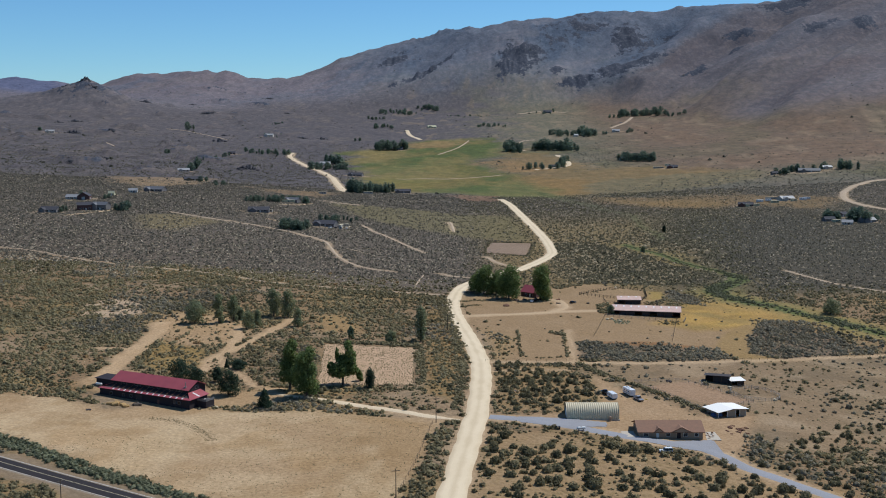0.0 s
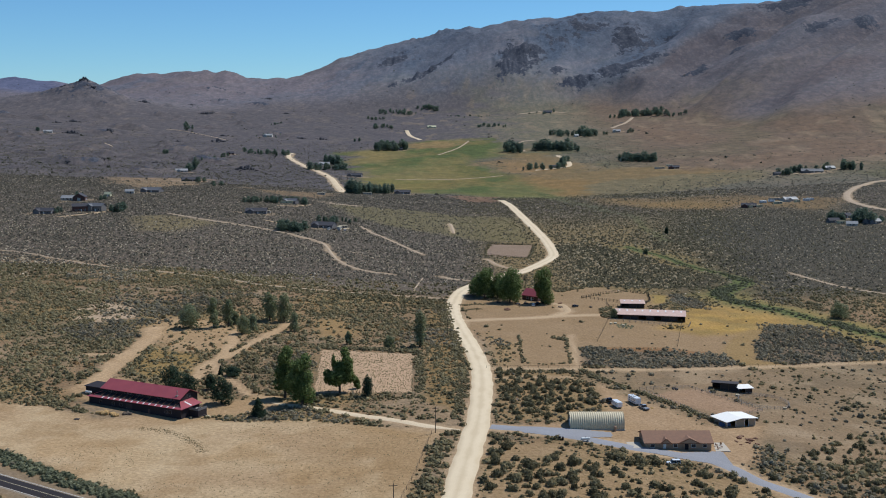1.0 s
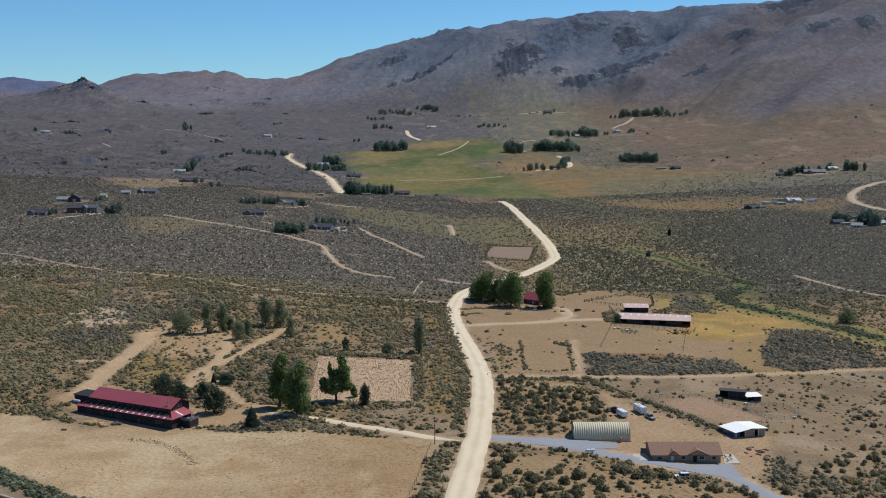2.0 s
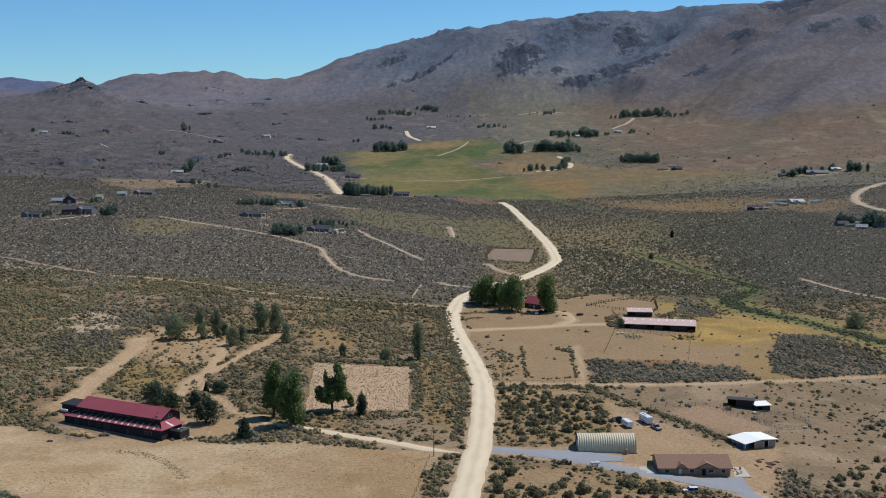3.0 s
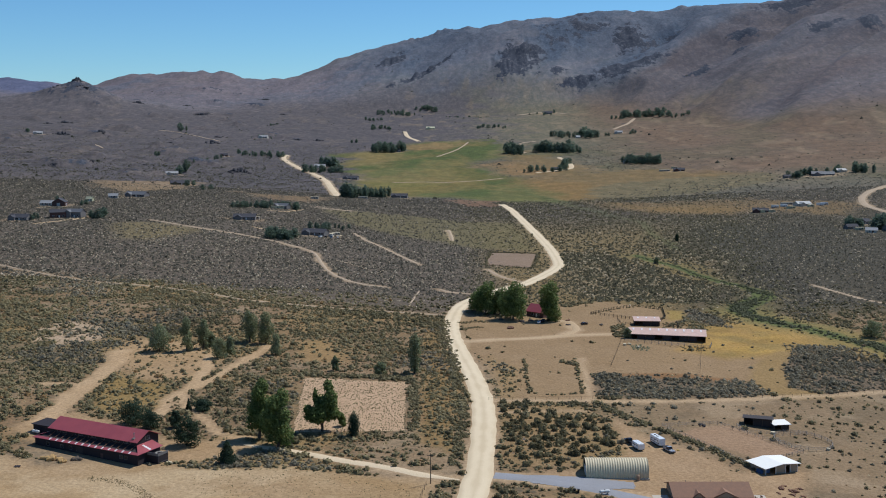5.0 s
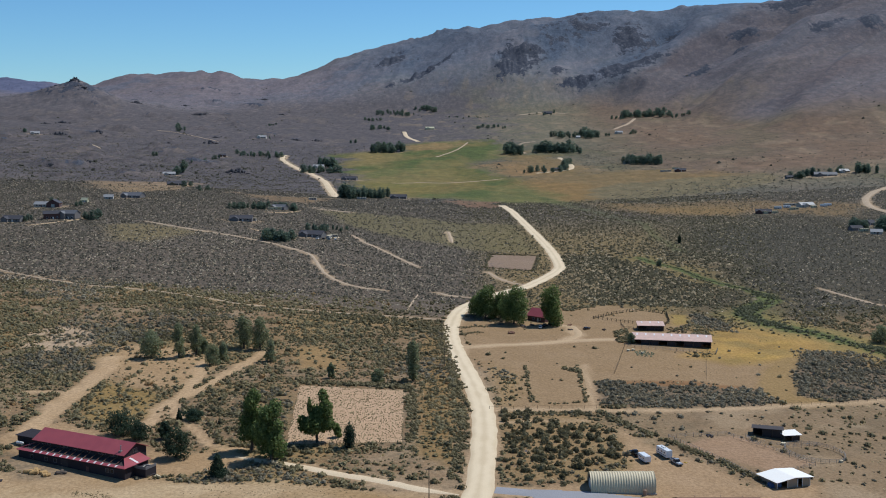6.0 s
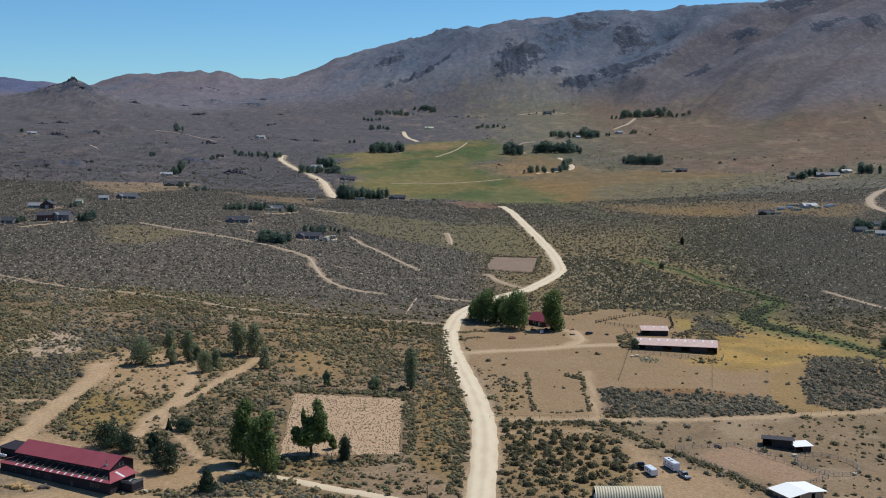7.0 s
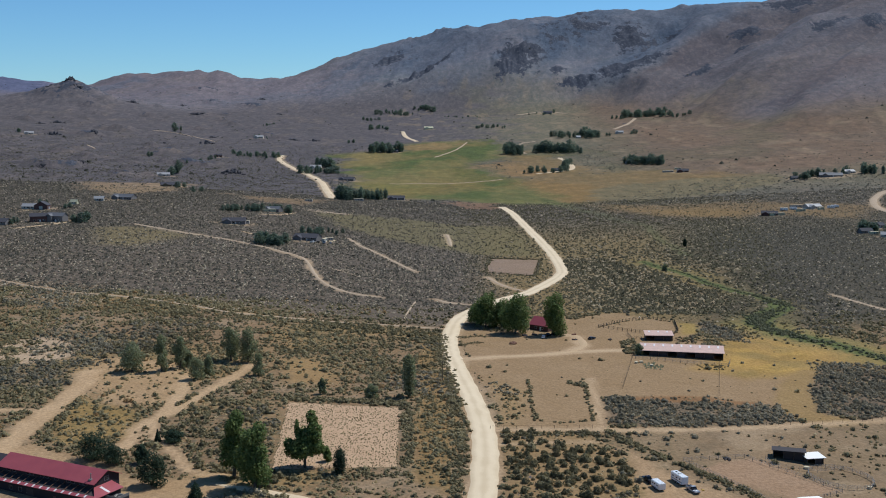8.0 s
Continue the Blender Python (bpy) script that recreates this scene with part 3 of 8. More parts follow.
OLIVE_STRIP = [(-138.3, 1234.3), (-49.1, 1235.1), (10.3, 1197.7), (75.5, 1180.9), (80.1, 1033.0), (78.2, 982.4), (36.5, 985.2), (8.7, 1002.2), (-30.4, 1034.3), (-73.0, 1078.8), (-104.8, 1138.8)]

# far homesteads: x, y, length, look
FAR_HOUSES = [
    (-373, 1001, 19.0, 'grey'), (-345, 1022, 15.0, 'timber'), (-333, 1026, 17.0, 'slate'), (-371, 1118, 13.0, 'barn'), (-391, 1118, 14.1, 'white'), (-364, 1165, 7.4, 'pale'), (-352, 1206, 10.2, 'white'), (-337, 1233, 25.9, 'steel'),
    (-350, 1489, 26.6, 'olive'), (-427, 1752, 20.3, 'white'), (-172, 1188, 17.5, 'steel'), (-186, 1062, 22.0, 'grey'), (-114, 994, 23.0, 'grey'), (-157, 1853, 27.3, 'grey'), (-60, 1490, 23.5, 'grey'),
    (-238, 2119, 22.3, 'white'), (-113, 2537, 26.7, 'grey'), (358, 2107, 31.1, 'white'), (393, 1864, 19.6, 'brown'), (555, 1641, 34.5, 'steel'), (501, 1632, 12.0, 'grey'), (595, 1674, 19.4, 'white'),
]
FAR_HOUSES_B = [
    (422, 1139, 16.8, 'grey'), (432, 1089, 17.2, 'steel'), (405, 1078, 11.3, 'white'), (417, 1304, 20.0, 'white'), (204, 2029, 17.1, 'grey'), (-921, 2510, 21.1, 'white'), (-452, 2753, 23.2, 'white'),
    (460, 2920, 21.5, 'white'), (344, 2838, 12.0, 'white'), (-40, 3206, 27.0, 'pale'), (-453, 2279, 16.8, 'brown'), (346, 3696, 31.1, 'grey'), (352, 1257, 18.5, 'brown'), (398, 1106, 12.8, 'grey'),
]

# far yard things: x, y, length, turn, white or tan, label
YARD_UNITS = [
    (403, 1326, 14.0, 5, 1, "white boxy trailer parked in a far dirt yard"),
    (421, 1333, 11.0, -8, 1, "white boxy trailer parked in a far dirt yard"),
    (382, 1303, 9.0, 20, 1, "white boxy trailer parked in a far dirt yard"),
    (360, 1257, 16.0, 2, 0, "pale tan storage unit in a far dirt yard"),
    (395, 1286, 10.0, -4, 0, "pale tan storage unit in a far dirt yard"),
    (-104, 1439, 12.0, 3, 1, "white boxy trailer parked in a far dirt yard"),
    (-98, 998, 8.0, 80, 1, "white boxy trailer parked in a far dirt yard"),
    (-95, 1008, 7.0, 5, 1, "white boxy trailer parked in a far dirt yard"),
    (-177, 1071, 7.0, 0, 1, "white boxy trailer parked in a far dirt yard"),
    (-174, 1186, 14.0, 4, 0, "pale tan storage unit in a far dirt yard"),
    (-157, 1367, 9.0, 0, 1, "white boxy trailer parked in a far dirt yard"),
    (420, 1294, 8.0, 30, 0, "pale tan storage unit in a far dirt yard"),
    (404, 1131, 9.0, 10, 1, "white boxy trailer parked in a far dirt yard"),
    (402, 1100, 8.0, 0, 0, "pale tan storage unit in a far dirt yard"),
    (373, 1886, 18.2, 0, 1, "white boxy trailer parked in a far dirt yard"),
    (393, 1882, 13.0, 10, 1, "white boxy trailer parked in a far dirt yard"),
    (400, 1936, 10.4, 0, 0, "pale tan storage unit in a far dirt yard"),
]

HIGHWAY_WAY = Vector((HIGHWAY[1][0] - HIGHWAY[0][0], HIGHWAY[1][1] - HIGHWAY[0][1])).normalized()
HIGHWAY_LONG = [(HIGHWAY[0][0] + HIGHWAY_WAY.x * d, HIGHWAY[0][1] + HIGHWAY_WAY.y * d) for d in range(-420, 421, 20)]


def inside(x, y, poly, soft=2.0):
    """1 within the outline, 0 outside, over a soft edge in metres."""
    px, py = np.array(poly).T
    box = (x > px.min() - 3 * soft) & (x < px.max() + 3 * soft) & (y > py.min() - 3 * soft) & (y < py.max() + 3 * soft)
    out = np.zeros(x.shape)
    if not box.any():
        return out
    bx, by = x[box], y[box]
    dist, within = np.full(bx.shape, 1e9), np.zeros(bx.shape, bool)
    for k in range(len(px)):
        x0, y0, x1, y1 = px[k - 1], py[k - 1], px[k], py[k]
        t = np.clip(((bx - x0) * (x1 - x0) + (by - y0) * (y1 - y0)) / ((x1 - x0) ** 2 + (y1 - y0) ** 2 + 1e-9), 0, 1)
        dist = np.minimum(dist, np.hypot(bx - x0 - t * (x1 - x0), by - y0 - t * (y1 - y0)))
        cross = (y0 > by) != (y1 > by)
        within ^= cross & (bx < (x1 - x0) * (by - y0) / (y1 - y0 + 1e-12) + x0)
    out[box] = smooth(np.where(within, dist, -dist), -soft, soft)
    return out


def along(x, y, line, half, soft=2.0):
    """1 within half metres of a line."""
    px, py = np.array(line).T
    reach = half + 2 * soft
    box = (x > px.min() - reach) & (x < px.max() + reach) & (y > py.min() - reach) & (y < py.max() + reach)
    out = np.zeros(x.shape)
    if not box.any():
        return out
    bx, by = x[box], y[box]
    dist = np.full(bx.shape, 1e9)
    for k in range(1, len(px)):
        x0, y0, x1, y1 = px[k - 1], py[k - 1], px[k], py[k]
        t = np.clip(((bx - x0) * (x1 - x0) + (by - y0) * (y1 - y0)) / ((x1 - x0) ** 2 + (y1 - y0) ** 2 + 1e-9), 0, 1)
        dist = np.minimum(dist, np.hypot(bx - x0 - t * (x1 - x0), by - y0 - t * (y1 - y0)))
    out[box] = 1 - smooth(dist, half - soft, half + soft)
    return out


def spread(start, stop, fine_a, fine_b, step, growth):
    """Grid lines, close between fine_a and fine_b and wider outside."""
    mid = list(np.arange(fine_a, fine_b, step))
    up, d = [fine_b], step
    while up[-1] < stop:
        d = step + (up[-1] - fine_b) * growth
        up.append(up[-1] + d)
    down = [fine_a]
    while down[-1] > start:
        down.append(down[-1] - step - (fine_a - down[-1]) * growth * 3)
    return np.array(down[:0:-1] + mid + up)


GX = np.concatenate([-spread(0, 3600, 0, 190, 2.8, 0.0125)[::-1], spread(0, 3600, 0, 190, 2.8, 0.0125)[1:]])
GX = np.unique(np.round(GX[np.abs(GX) > 1e-6], 4))
GY = spread(-900, 5600, 296, 700, 2.8, 0.006)
XX, YY = np.meshgrid(GX, GY)
ZZ = terrain(XX, YY)
# the highway and the gravel road run on an even bed
for line, half in ((HIGHWAY_LONG, 7.0), (GRAVEL, 6.0)):
    bed = along(XX, YY, line, half + 3, 3.0)
    ZZ = ZZ - bed * fbm(XX, YY, 34, 2, 61) * (0.25 + 0.9 * smooth(YY, 700, 1800)) * smooth(YY, 250, 420)


def ground_z(x, y):
    """Height of the ground sheet."""
    x, y = np.asarray(x, float), np.asarray(y, float)
    i = np.clip(np.searchsorted(GX, x) - 1, 0, len(GX) - 2)
    j = np.clip(np.searchsorted(GY, y) - 1, 0, len(GY) - 2)
    u, v = (x - GX[i]) / (GX[i + 1] - GX[i]), (y - GY[j]) / (GY[j + 1] - GY[j])
    return (ZZ[j, i] * (1 - u) + ZZ[j, i + 1] * u) * (1 - v) + (ZZ[j + 1, i] * (1 - u) + ZZ[j + 1, i + 1] * u) * v


def gz(x, y):
    return float(ground_z(np.array([x]), np.array([y]))[0])


def land_cover(x, y):
    """Soil colour and brush colour (with distance haze in the far ones), brush cover and number of shrubs to the square
    metre.
    """
    n1, n2 = fbm(x, y, 60, 4, 71), fbm(x, y, 14, 3, 81)
    t, a = mountain(x, y)
    far_j = 1 + 9 * smooth(y, 900, 2200)
    jx, jy = x + (3 * n2 + 4 * n1) * far_j, y + (5 * n2 + 5 * n1) * far_j
    soil = np.empty(x.shape + (3,))
    brush = np.empty(x.shape + (3,))

    def lay(target, mask, colour):
        target += (np.array(colour) - target) * np.asarray(mask)[..., None]
    soil[:] = srgb(145, 117, 87)
    brush[:] = srgb(92, 88, 74)
    cover = 0.64 + 0.35 * n1
    brush_near = smooth(n1 - 0.5 * n2, -0.1, 0.3)
    lay(brush, brush_near, srgb(120, 108, 76))
    gaps = smooth(fbm(x, y * 0.6, 28, 3, 241), 0.08, 0.3)
    shrubs = (0.6 + 0.5 * n1 + 0.2 * smooth(-x, 60, 160)) * (1 - 0.5 * gaps)
    cover = cover * (1 - 0.45 * gaps)
    lay(soil, smooth(n1 + 0.6 * n2, 0.08, 0.4), srgb(154, 125, 86))
    lay(soil, smooth(-n1 + 0.5 * n2, 0.2, 0.5), srgb(158, 134, 106))
    # the wide sage slopes past the ranches
    slope = smooth(jy - 0.12 * np.abs(x) - 22 * np.clip(-x / 120, 0, 2.4), 665, 700)
    lay(soil, slope, srgb(115, 102, 89))
    lay(brush, slope, srgb(84, 77, 68))
    cover = cover + (0.73 - cover + 0.18 * n1) * slope
    shrubs = shrubs + (0.17 - shrubs + 0.05 * n1) * slope
    east = slope * smooth(x, 10, 60) * (1 - smooth(y, 1050, 1300))
    lay(brush, east, srgb(96, 88, 60))
    lay(soil, east, srgb(142, 119, 84))
    cover = cover - 0.2 * east
    shrubs = shrubs * (1 - 0.35 * east)
    dusk = slope * smooth(x - 0.15 * (y - 800) + 30 * n1, 140, 215) * (1 - smooth(y, 1100, 1300))
    cover = cover + 0.25 * dusk
    shrubs = shrubs * (1 + 0.5 * dusk)
    lay(soil, dusk, srgb(94, 84, 70))
    lay(brush, dusk, srgb(70, 68, 58))
    # the far valley, soil and brush greyed towards mauve as painted haze
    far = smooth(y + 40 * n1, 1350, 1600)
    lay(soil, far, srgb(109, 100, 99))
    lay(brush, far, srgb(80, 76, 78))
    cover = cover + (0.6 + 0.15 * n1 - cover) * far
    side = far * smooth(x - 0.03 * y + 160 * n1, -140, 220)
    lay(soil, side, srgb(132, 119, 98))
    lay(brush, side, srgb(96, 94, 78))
    olive = far * (1 - smooth(y, 2400, 3000)) * smooth(x - 0.03 * y, -40, 60) * smooth(fbm(x, y * 0.5, 110, 3, 191), 0.0, 0.3)
    lay(soil, olive, srgb(112, 106, 74))
    fan = smooth(x - 0.06 * y + 70 * n1, 120, 330) * smooth(y, 1500, 1900)
    lay(soil, fan * 0.9, srgb(124, 102, 86))
    lay(brush, fan * 0.9, srgb(98, 85, 68))
    strip = fbm(x * 0.5, y * 0.22, 70, 4, 207)
    lay(soil, fan * smooth(strip, 0.05, 0.3) * 0.6, srgb(112, 100, 78))
    lay(soil, fan * smooth(-strip, 0.05, 0.3) * 0.35, srgb(138, 107, 84))
    cover = cover - 0.22 * fan
    # the mountain side, its soil and brush blued to stand in for haze
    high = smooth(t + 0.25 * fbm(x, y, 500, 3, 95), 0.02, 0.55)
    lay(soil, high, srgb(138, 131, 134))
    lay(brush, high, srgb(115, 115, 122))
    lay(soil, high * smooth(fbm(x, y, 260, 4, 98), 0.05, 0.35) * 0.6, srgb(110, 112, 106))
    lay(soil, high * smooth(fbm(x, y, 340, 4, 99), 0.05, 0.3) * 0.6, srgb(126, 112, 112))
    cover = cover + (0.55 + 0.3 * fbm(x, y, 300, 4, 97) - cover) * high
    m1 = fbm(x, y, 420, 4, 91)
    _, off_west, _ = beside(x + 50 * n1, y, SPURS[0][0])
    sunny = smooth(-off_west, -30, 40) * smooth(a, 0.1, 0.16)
    warm = high * sunny * (0.55 + 0.45 * smooth(m1, -0.25, 0.3))
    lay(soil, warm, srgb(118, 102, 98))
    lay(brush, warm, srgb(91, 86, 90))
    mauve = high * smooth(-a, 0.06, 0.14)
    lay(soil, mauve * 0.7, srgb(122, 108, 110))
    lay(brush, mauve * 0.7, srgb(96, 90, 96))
    rock = np.zeros(x.shape)
    for rx, ry, wide, deep, slant in OUTCROPS:
        rock = np.maximum(rock, outcrop(x, y, rx, ry, wide, deep, slant, 1.2))
    rock = rock * 1.0
    # dark scrub and rock towards the crest, and down the gullies, in a haze-blue tone
    r_out = np.hypot(x, y)
    fall = a * 4300 - 0.55 * (r_out - 4000) + 90 * n1
    streak = fbm(fall, r_out * 0.3, 120, 4, 213)
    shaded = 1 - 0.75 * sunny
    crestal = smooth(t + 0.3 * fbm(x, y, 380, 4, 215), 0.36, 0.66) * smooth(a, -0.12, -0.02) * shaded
    # the spur's west flank: slate scrub and its shade, both put into the colour
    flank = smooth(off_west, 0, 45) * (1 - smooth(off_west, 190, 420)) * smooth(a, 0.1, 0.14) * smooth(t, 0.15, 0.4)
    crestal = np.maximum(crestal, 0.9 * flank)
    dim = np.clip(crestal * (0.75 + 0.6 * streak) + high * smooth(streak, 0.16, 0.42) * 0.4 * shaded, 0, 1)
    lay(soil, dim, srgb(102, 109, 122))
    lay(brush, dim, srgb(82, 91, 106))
    cover = cover + dim * 0.2
    rock = np.maximum(rock, crestal * smooth(streak + 0.4 * n2, 0.05, 0.45) * 0.5)
    lay(soil, high * smooth(-streak, 0.12, 0.4) * (1 - crestal) * 0.5, srgb(128, 114, 108))
    # westernmost far ridge: haze painted as a blue tint on soil and brush
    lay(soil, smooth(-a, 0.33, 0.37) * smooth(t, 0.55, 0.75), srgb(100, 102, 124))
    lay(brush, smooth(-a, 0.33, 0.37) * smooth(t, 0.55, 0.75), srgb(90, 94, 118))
    hill = np.exp(-(np.hypot((x + 1105) / 1.3, y - 3330) / 150) ** 2)
    rock = np.maximum(rock, 0.55 * hill)
    knobs = smooth(-a, 0.02, 0.15) * smooth(y, 1300, 1900) * (1 - smooth(t, 0.6, 0.9))
    rock = np.maximum(rock, knobs * smooth(fbm(x, y, 90, 3, 51) + 0.5 * fbm(x, y, 28, 2, 53), 0.40, 0.62) * 0.5)
    pale = smooth(fbm(x, y * 0.4, 42, 3, 161), 0.26, 0.36) * smooth(y, 1400, 1700) * (1 - high) * np.where(x < -0.05 * y, 0.18, 0.45)
    lay(soil, pale, srgb(152, 131, 106))
    cover = cover * (1 - 0.7 * pale)
    # fields
    def field(poly, colour, soft, amount, plants, leaf=None, blend=0.9):  # one field of its own soil
        nonlocal cover, shrubs
        m = inside(jx, jy, poly, soft) * blend
        lay(soil, m, colour)
        if leaf:
            lay(brush, m, leaf)
        cover = cover + (amount - cover) * m
        shrubs = shrubs + (plants - shrubs) * np.minimum(1, m / 0.85)
    field(BENCH, srgb(146, 126, 97), 10, 0.5, 0.6, srgb(104, 98, 72))
    field(EAST_YARD, srgb(154, 129, 98), 3, 0.10, 0.003, srgb(132, 108, 74))
    field(OPEN_LAND, srgb(143, 121, 95), 6, 0.24 + 0.4 * np.clip(n1, -0.5, 0.6), 0.045 + 0.06 * np.clip(n1 + 0.4 * n2, -0.4, 0.6) + 0.05 * smooth(x, 120, 165) * (1 - smooth(y, 470, 520)), srgb(108, 98, 74))
    land = inside(jx, jy, OPEN_LAND, 6)
    lay(soil, land * smooth(fbm(x * 0.7, y, 17, 4, 185), 0.06, 0.3) * 0.55, srgb(116, 100, 80))
    lay(soil, land * smooth(fbm(x * 0.7, y, 13, 3, 187), 0.12, 0.32) * 0.5, srgb(170, 148, 120))
    field(HOUSE_YARD, srgb(170, 142, 110), 3, 0.03, 0.001)
    field(HAY_FIELD, srgb(173, 147, 114), 2, 0.10, 0.0, srgb(160, 130, 92))
    hay = inside(x, y, HAY_FIELD, 2)
    lay(soil, hay * smooth(fbm(x, y, 38, 3, 171), 0.0, 0.3) * 0.7, srgb(190, 166, 132))
    lay(soil, hay * smooth(fbm(x, y, 22, 3, 173), 0.08, 0.3) * 0.35, srgb(170, 138, 96))
    lay(soil, hay * smooth(x + 12 * n1, -62, -20) * 0.55, srgb(156, 128, 90))
    lay(soil, hay * smooth(fbm(x * 1.2, y * 0.5, 30, 4, 175), 0.12, 0.3) * 0.35, srgb(200, 178, 144))
    lay(soil, hay * smooth(fbm(x, y, 9, 3, 177), 0.15, 0.4) * 0.4, srgb(146, 118, 82))
    field(WEEDS, srgb(156, 130, 94), 4, 0.3, 0.2)
    field(BRUSH_LAND, srgb(162, 136, 104), 5, 0.42 + 0.4 * np.clip(n1 + n2, -0.6, 0.6), 0.12, srgb(128, 108, 72))
    field(ROAD_STRIP, srgb(146, 116, 76), 3, 0.45, 0.42, srgb(112, 100, 66))
    field(WEST_SAGE, srgb(146, 122, 94), 5, 0.62, 0.75, srgb(102, 96, 74))
    field(PALE_PATCH, srgb(186, 162, 136), 3, 0.12, 0.34, srgb(120, 108, 86))
    field(HUT_BRUSH, srgb(152, 126, 92), 3, 0.3 + 0.3 * np.clip(n1, -0.5, 0.6), 0.16, srgb(118, 102, 68))
    field(SANDY, srgb(176, 146, 110), 6, 0.12, 0.1)
    field(YARD_GRASS, srgb(152, 124, 78), 5, 0.4, 0.28, srgb(118, 106, 66))
    field(DRY_PATCH, srgb(158, 128, 86), 6, 0.2, 0.06)
    field(WEST_YARD, srgb(174, 145, 110), 3, 0.06, 0.006)
    field(GOLD_GRASS, srgb(166, 134, 77), 9, 0.35, 0.006, srgb(140, 118, 64), 1.0)
    gold = inside(jx, jy, GOLD_GRASS, 9)
    lay(soil, gold * smooth(fbm(x * 0.6, y, 11, 3, 181), 0.04, 0.26) * 0.6, srgb(138, 112, 70))
    lay(soil, gold * smooth(fbm(x * 0.6, y, 16, 3, 183), 0.1, 0.3) * 0.6, srgb(196, 160, 92))
    field(GOLD_PATCH, srgb(160, 134, 78), 3, 0.35, 0.01, srgb(134, 120, 68))
    field(SAGE_CLUMP, srgb(140, 118, 94), 3, 0.45, 0.8)
    field(SAGE_STRIP, srgb(132, 112, 90), 2, 0.62, 1.0, srgb(88, 82, 70))
    field(SAGE_BLOCK, srgb(128, 108, 88), 2, 0.72, 1.0, srgb(84, 78, 68))
    field(GOLD_GAP, srgb(152, 126, 86), 2, 0.25, 0.01, srgb(134, 112, 66))
    field(SAGE_HEDGE, srgb(140, 118, 94), 2, 0.5, 0.0, srgb(84, 88, 66))
    field(BROWN_STREAK, srgb(142, 104, 68), 2, 0.3, 0.005, srgb(120, 92, 60), 0.75)
    field(ARENA, srgb(158, 130, 104), 1.5, 0.0, 0.0)
    field(GOLD_FAR, srgb(140, 112, 74), 40, 0.4, 0, srgb(110, 97, 62), 0.8)
    field(MEADOW, srgb(120, 108, 64), 36, 0.45, 0, srgb(98, 96, 54), 0.92)
    field(YELLOW_MEADOW, srgb(126, 115, 66), 30, 0.4, 0, srgb(104, 101, 58), 0.8)
    field(GOLD_MID, srgb(142, 112, 76), 22, 0.4, 0.03, srgb(104, 92, 62), 0.75)
    field(STREAM_GOLD, srgb(142, 113, 72), 24, 0.3, 0.01, srgb(120, 98, 60), 0.8)
    field(STREAM_BELT, srgb(138, 110, 72), 16, 0.3, 0.02, srgb(108, 94, 60), 0.8)
    field(FAR_SAGE, srgb(134, 116, 86), 12, 0.5, 0.16, srgb(96, 94, 72))
    field(BROWN_C, srgb(134, 102, 78), 8, 0.25, 0.01)
    field(FAR_PADDOCK, srgb(146, 124, 106), 2, 0.05, 0)
    field(OLIVE_STRIP, srgb(122, 109, 76), 10, 0.5, 0.05, srgb(94, 90, 62), 0.8)
    field(YELLOW_PATCH, srgb(134, 116, 80), 12, 0.45, 0.05, srgb(100, 94, 66), 0.75)
    field(FAR_PATCH, srgb(158, 130, 94), 18, 0.15, 0, None, 0.75)
    field(FAR_PATCH_B, srgb(146, 118, 84), 14, 0.2, 0, None, 0.75)
    # greener strips in the meadow
    lea = inside(jx, jy, MEADOW, 30)
    blotch = fbm(x, y * 0.35, 90, 5, 101)
    green = np.maximum(inside(x + 0.4 * (jx - x), y + 0.4 * (jy - y), GREEN_A, 22) * (0.85 + 0.5 * blotch), 0.8 * lea * smooth(blotch, -0.04, 0.26))
    green = np.clip(green, 0, 1)
    lay(soil, green * 0.9, srgb(80, 96, 54))
    lay(brush, green * 0.9, srgb(66, 84, 46))
    lay(soil, lea * smooth(-blotch, 0.12, 0.36) * 0.4, srgb(146, 118, 70))
    for poly in (BROWN_A, BROWN_B):
        tilled = inside(jx, jy, poly, 14)
        lay(soil, tilled * 0.8, srgb(144, 115, 80))
        cover = cover * (1 - 0.7 * tilled)
    straw = inside(x, y, MEADOW, 30) * smooth(fbm(x * 0.5, y * 0.25, 70, 3, 103), 0.12, 0.3)
    lay(soil, straw * 0.35, srgb(142, 124, 82))
    cover = cover * (1 - 0.5 * straw)
    # the creek
    meads = along(x + 5 * n2, y + 7 * n2, CREEK, 20, 6) * (1 - smooth(y, 700, 740))
    lay(soil, meads * 0.7, srgb(146, 126, 76))
    lay(brush, meads * 0.7, srgb(116, 112, 68))
    shrubs = shrubs * (1 - 0.8 * meads)
    wet = np.maximum(along(x + 2 * n2, y + 3 * n2, CREEK, 4.6, 1.2), along(x + 4 * n2, y + 5 * n2, CREEK, 8.0, 2.0) * (1 - smooth(y, 765, 800)))
    lay(soil, wet, srgb(104, 108, 64))
    lay(brush, wet, srgb(86, 94, 57))
    cover = cover + (0.8 - cover) * wet
    brook = np.maximum(along(x + 5 * n2, y + 7 * n2, STREAM, 5, 3), along(x + 6 * n2, y + 14 * n2, STREAM, 10, 7) * smooth(y, 1050, 1400)) * (1 - smooth(y, 1450, 1700))
    lay(soil, brook * 0.5, srgb(104, 104, 66))
    lay(brush, brook * 0.5, srgb(84, 90, 58))
    cover = cover + (0.7 - cover) * brook
    shrubs = shrubs * (1 - 0.6 * brook)
    damp = along(jx, jy, CREEK, 16, 8) * (1 - wet) * 0.6
    lay(soil, damp, srgb(142, 124, 76))
    gold = inside(x, y, GOLD_GRASS, 8)
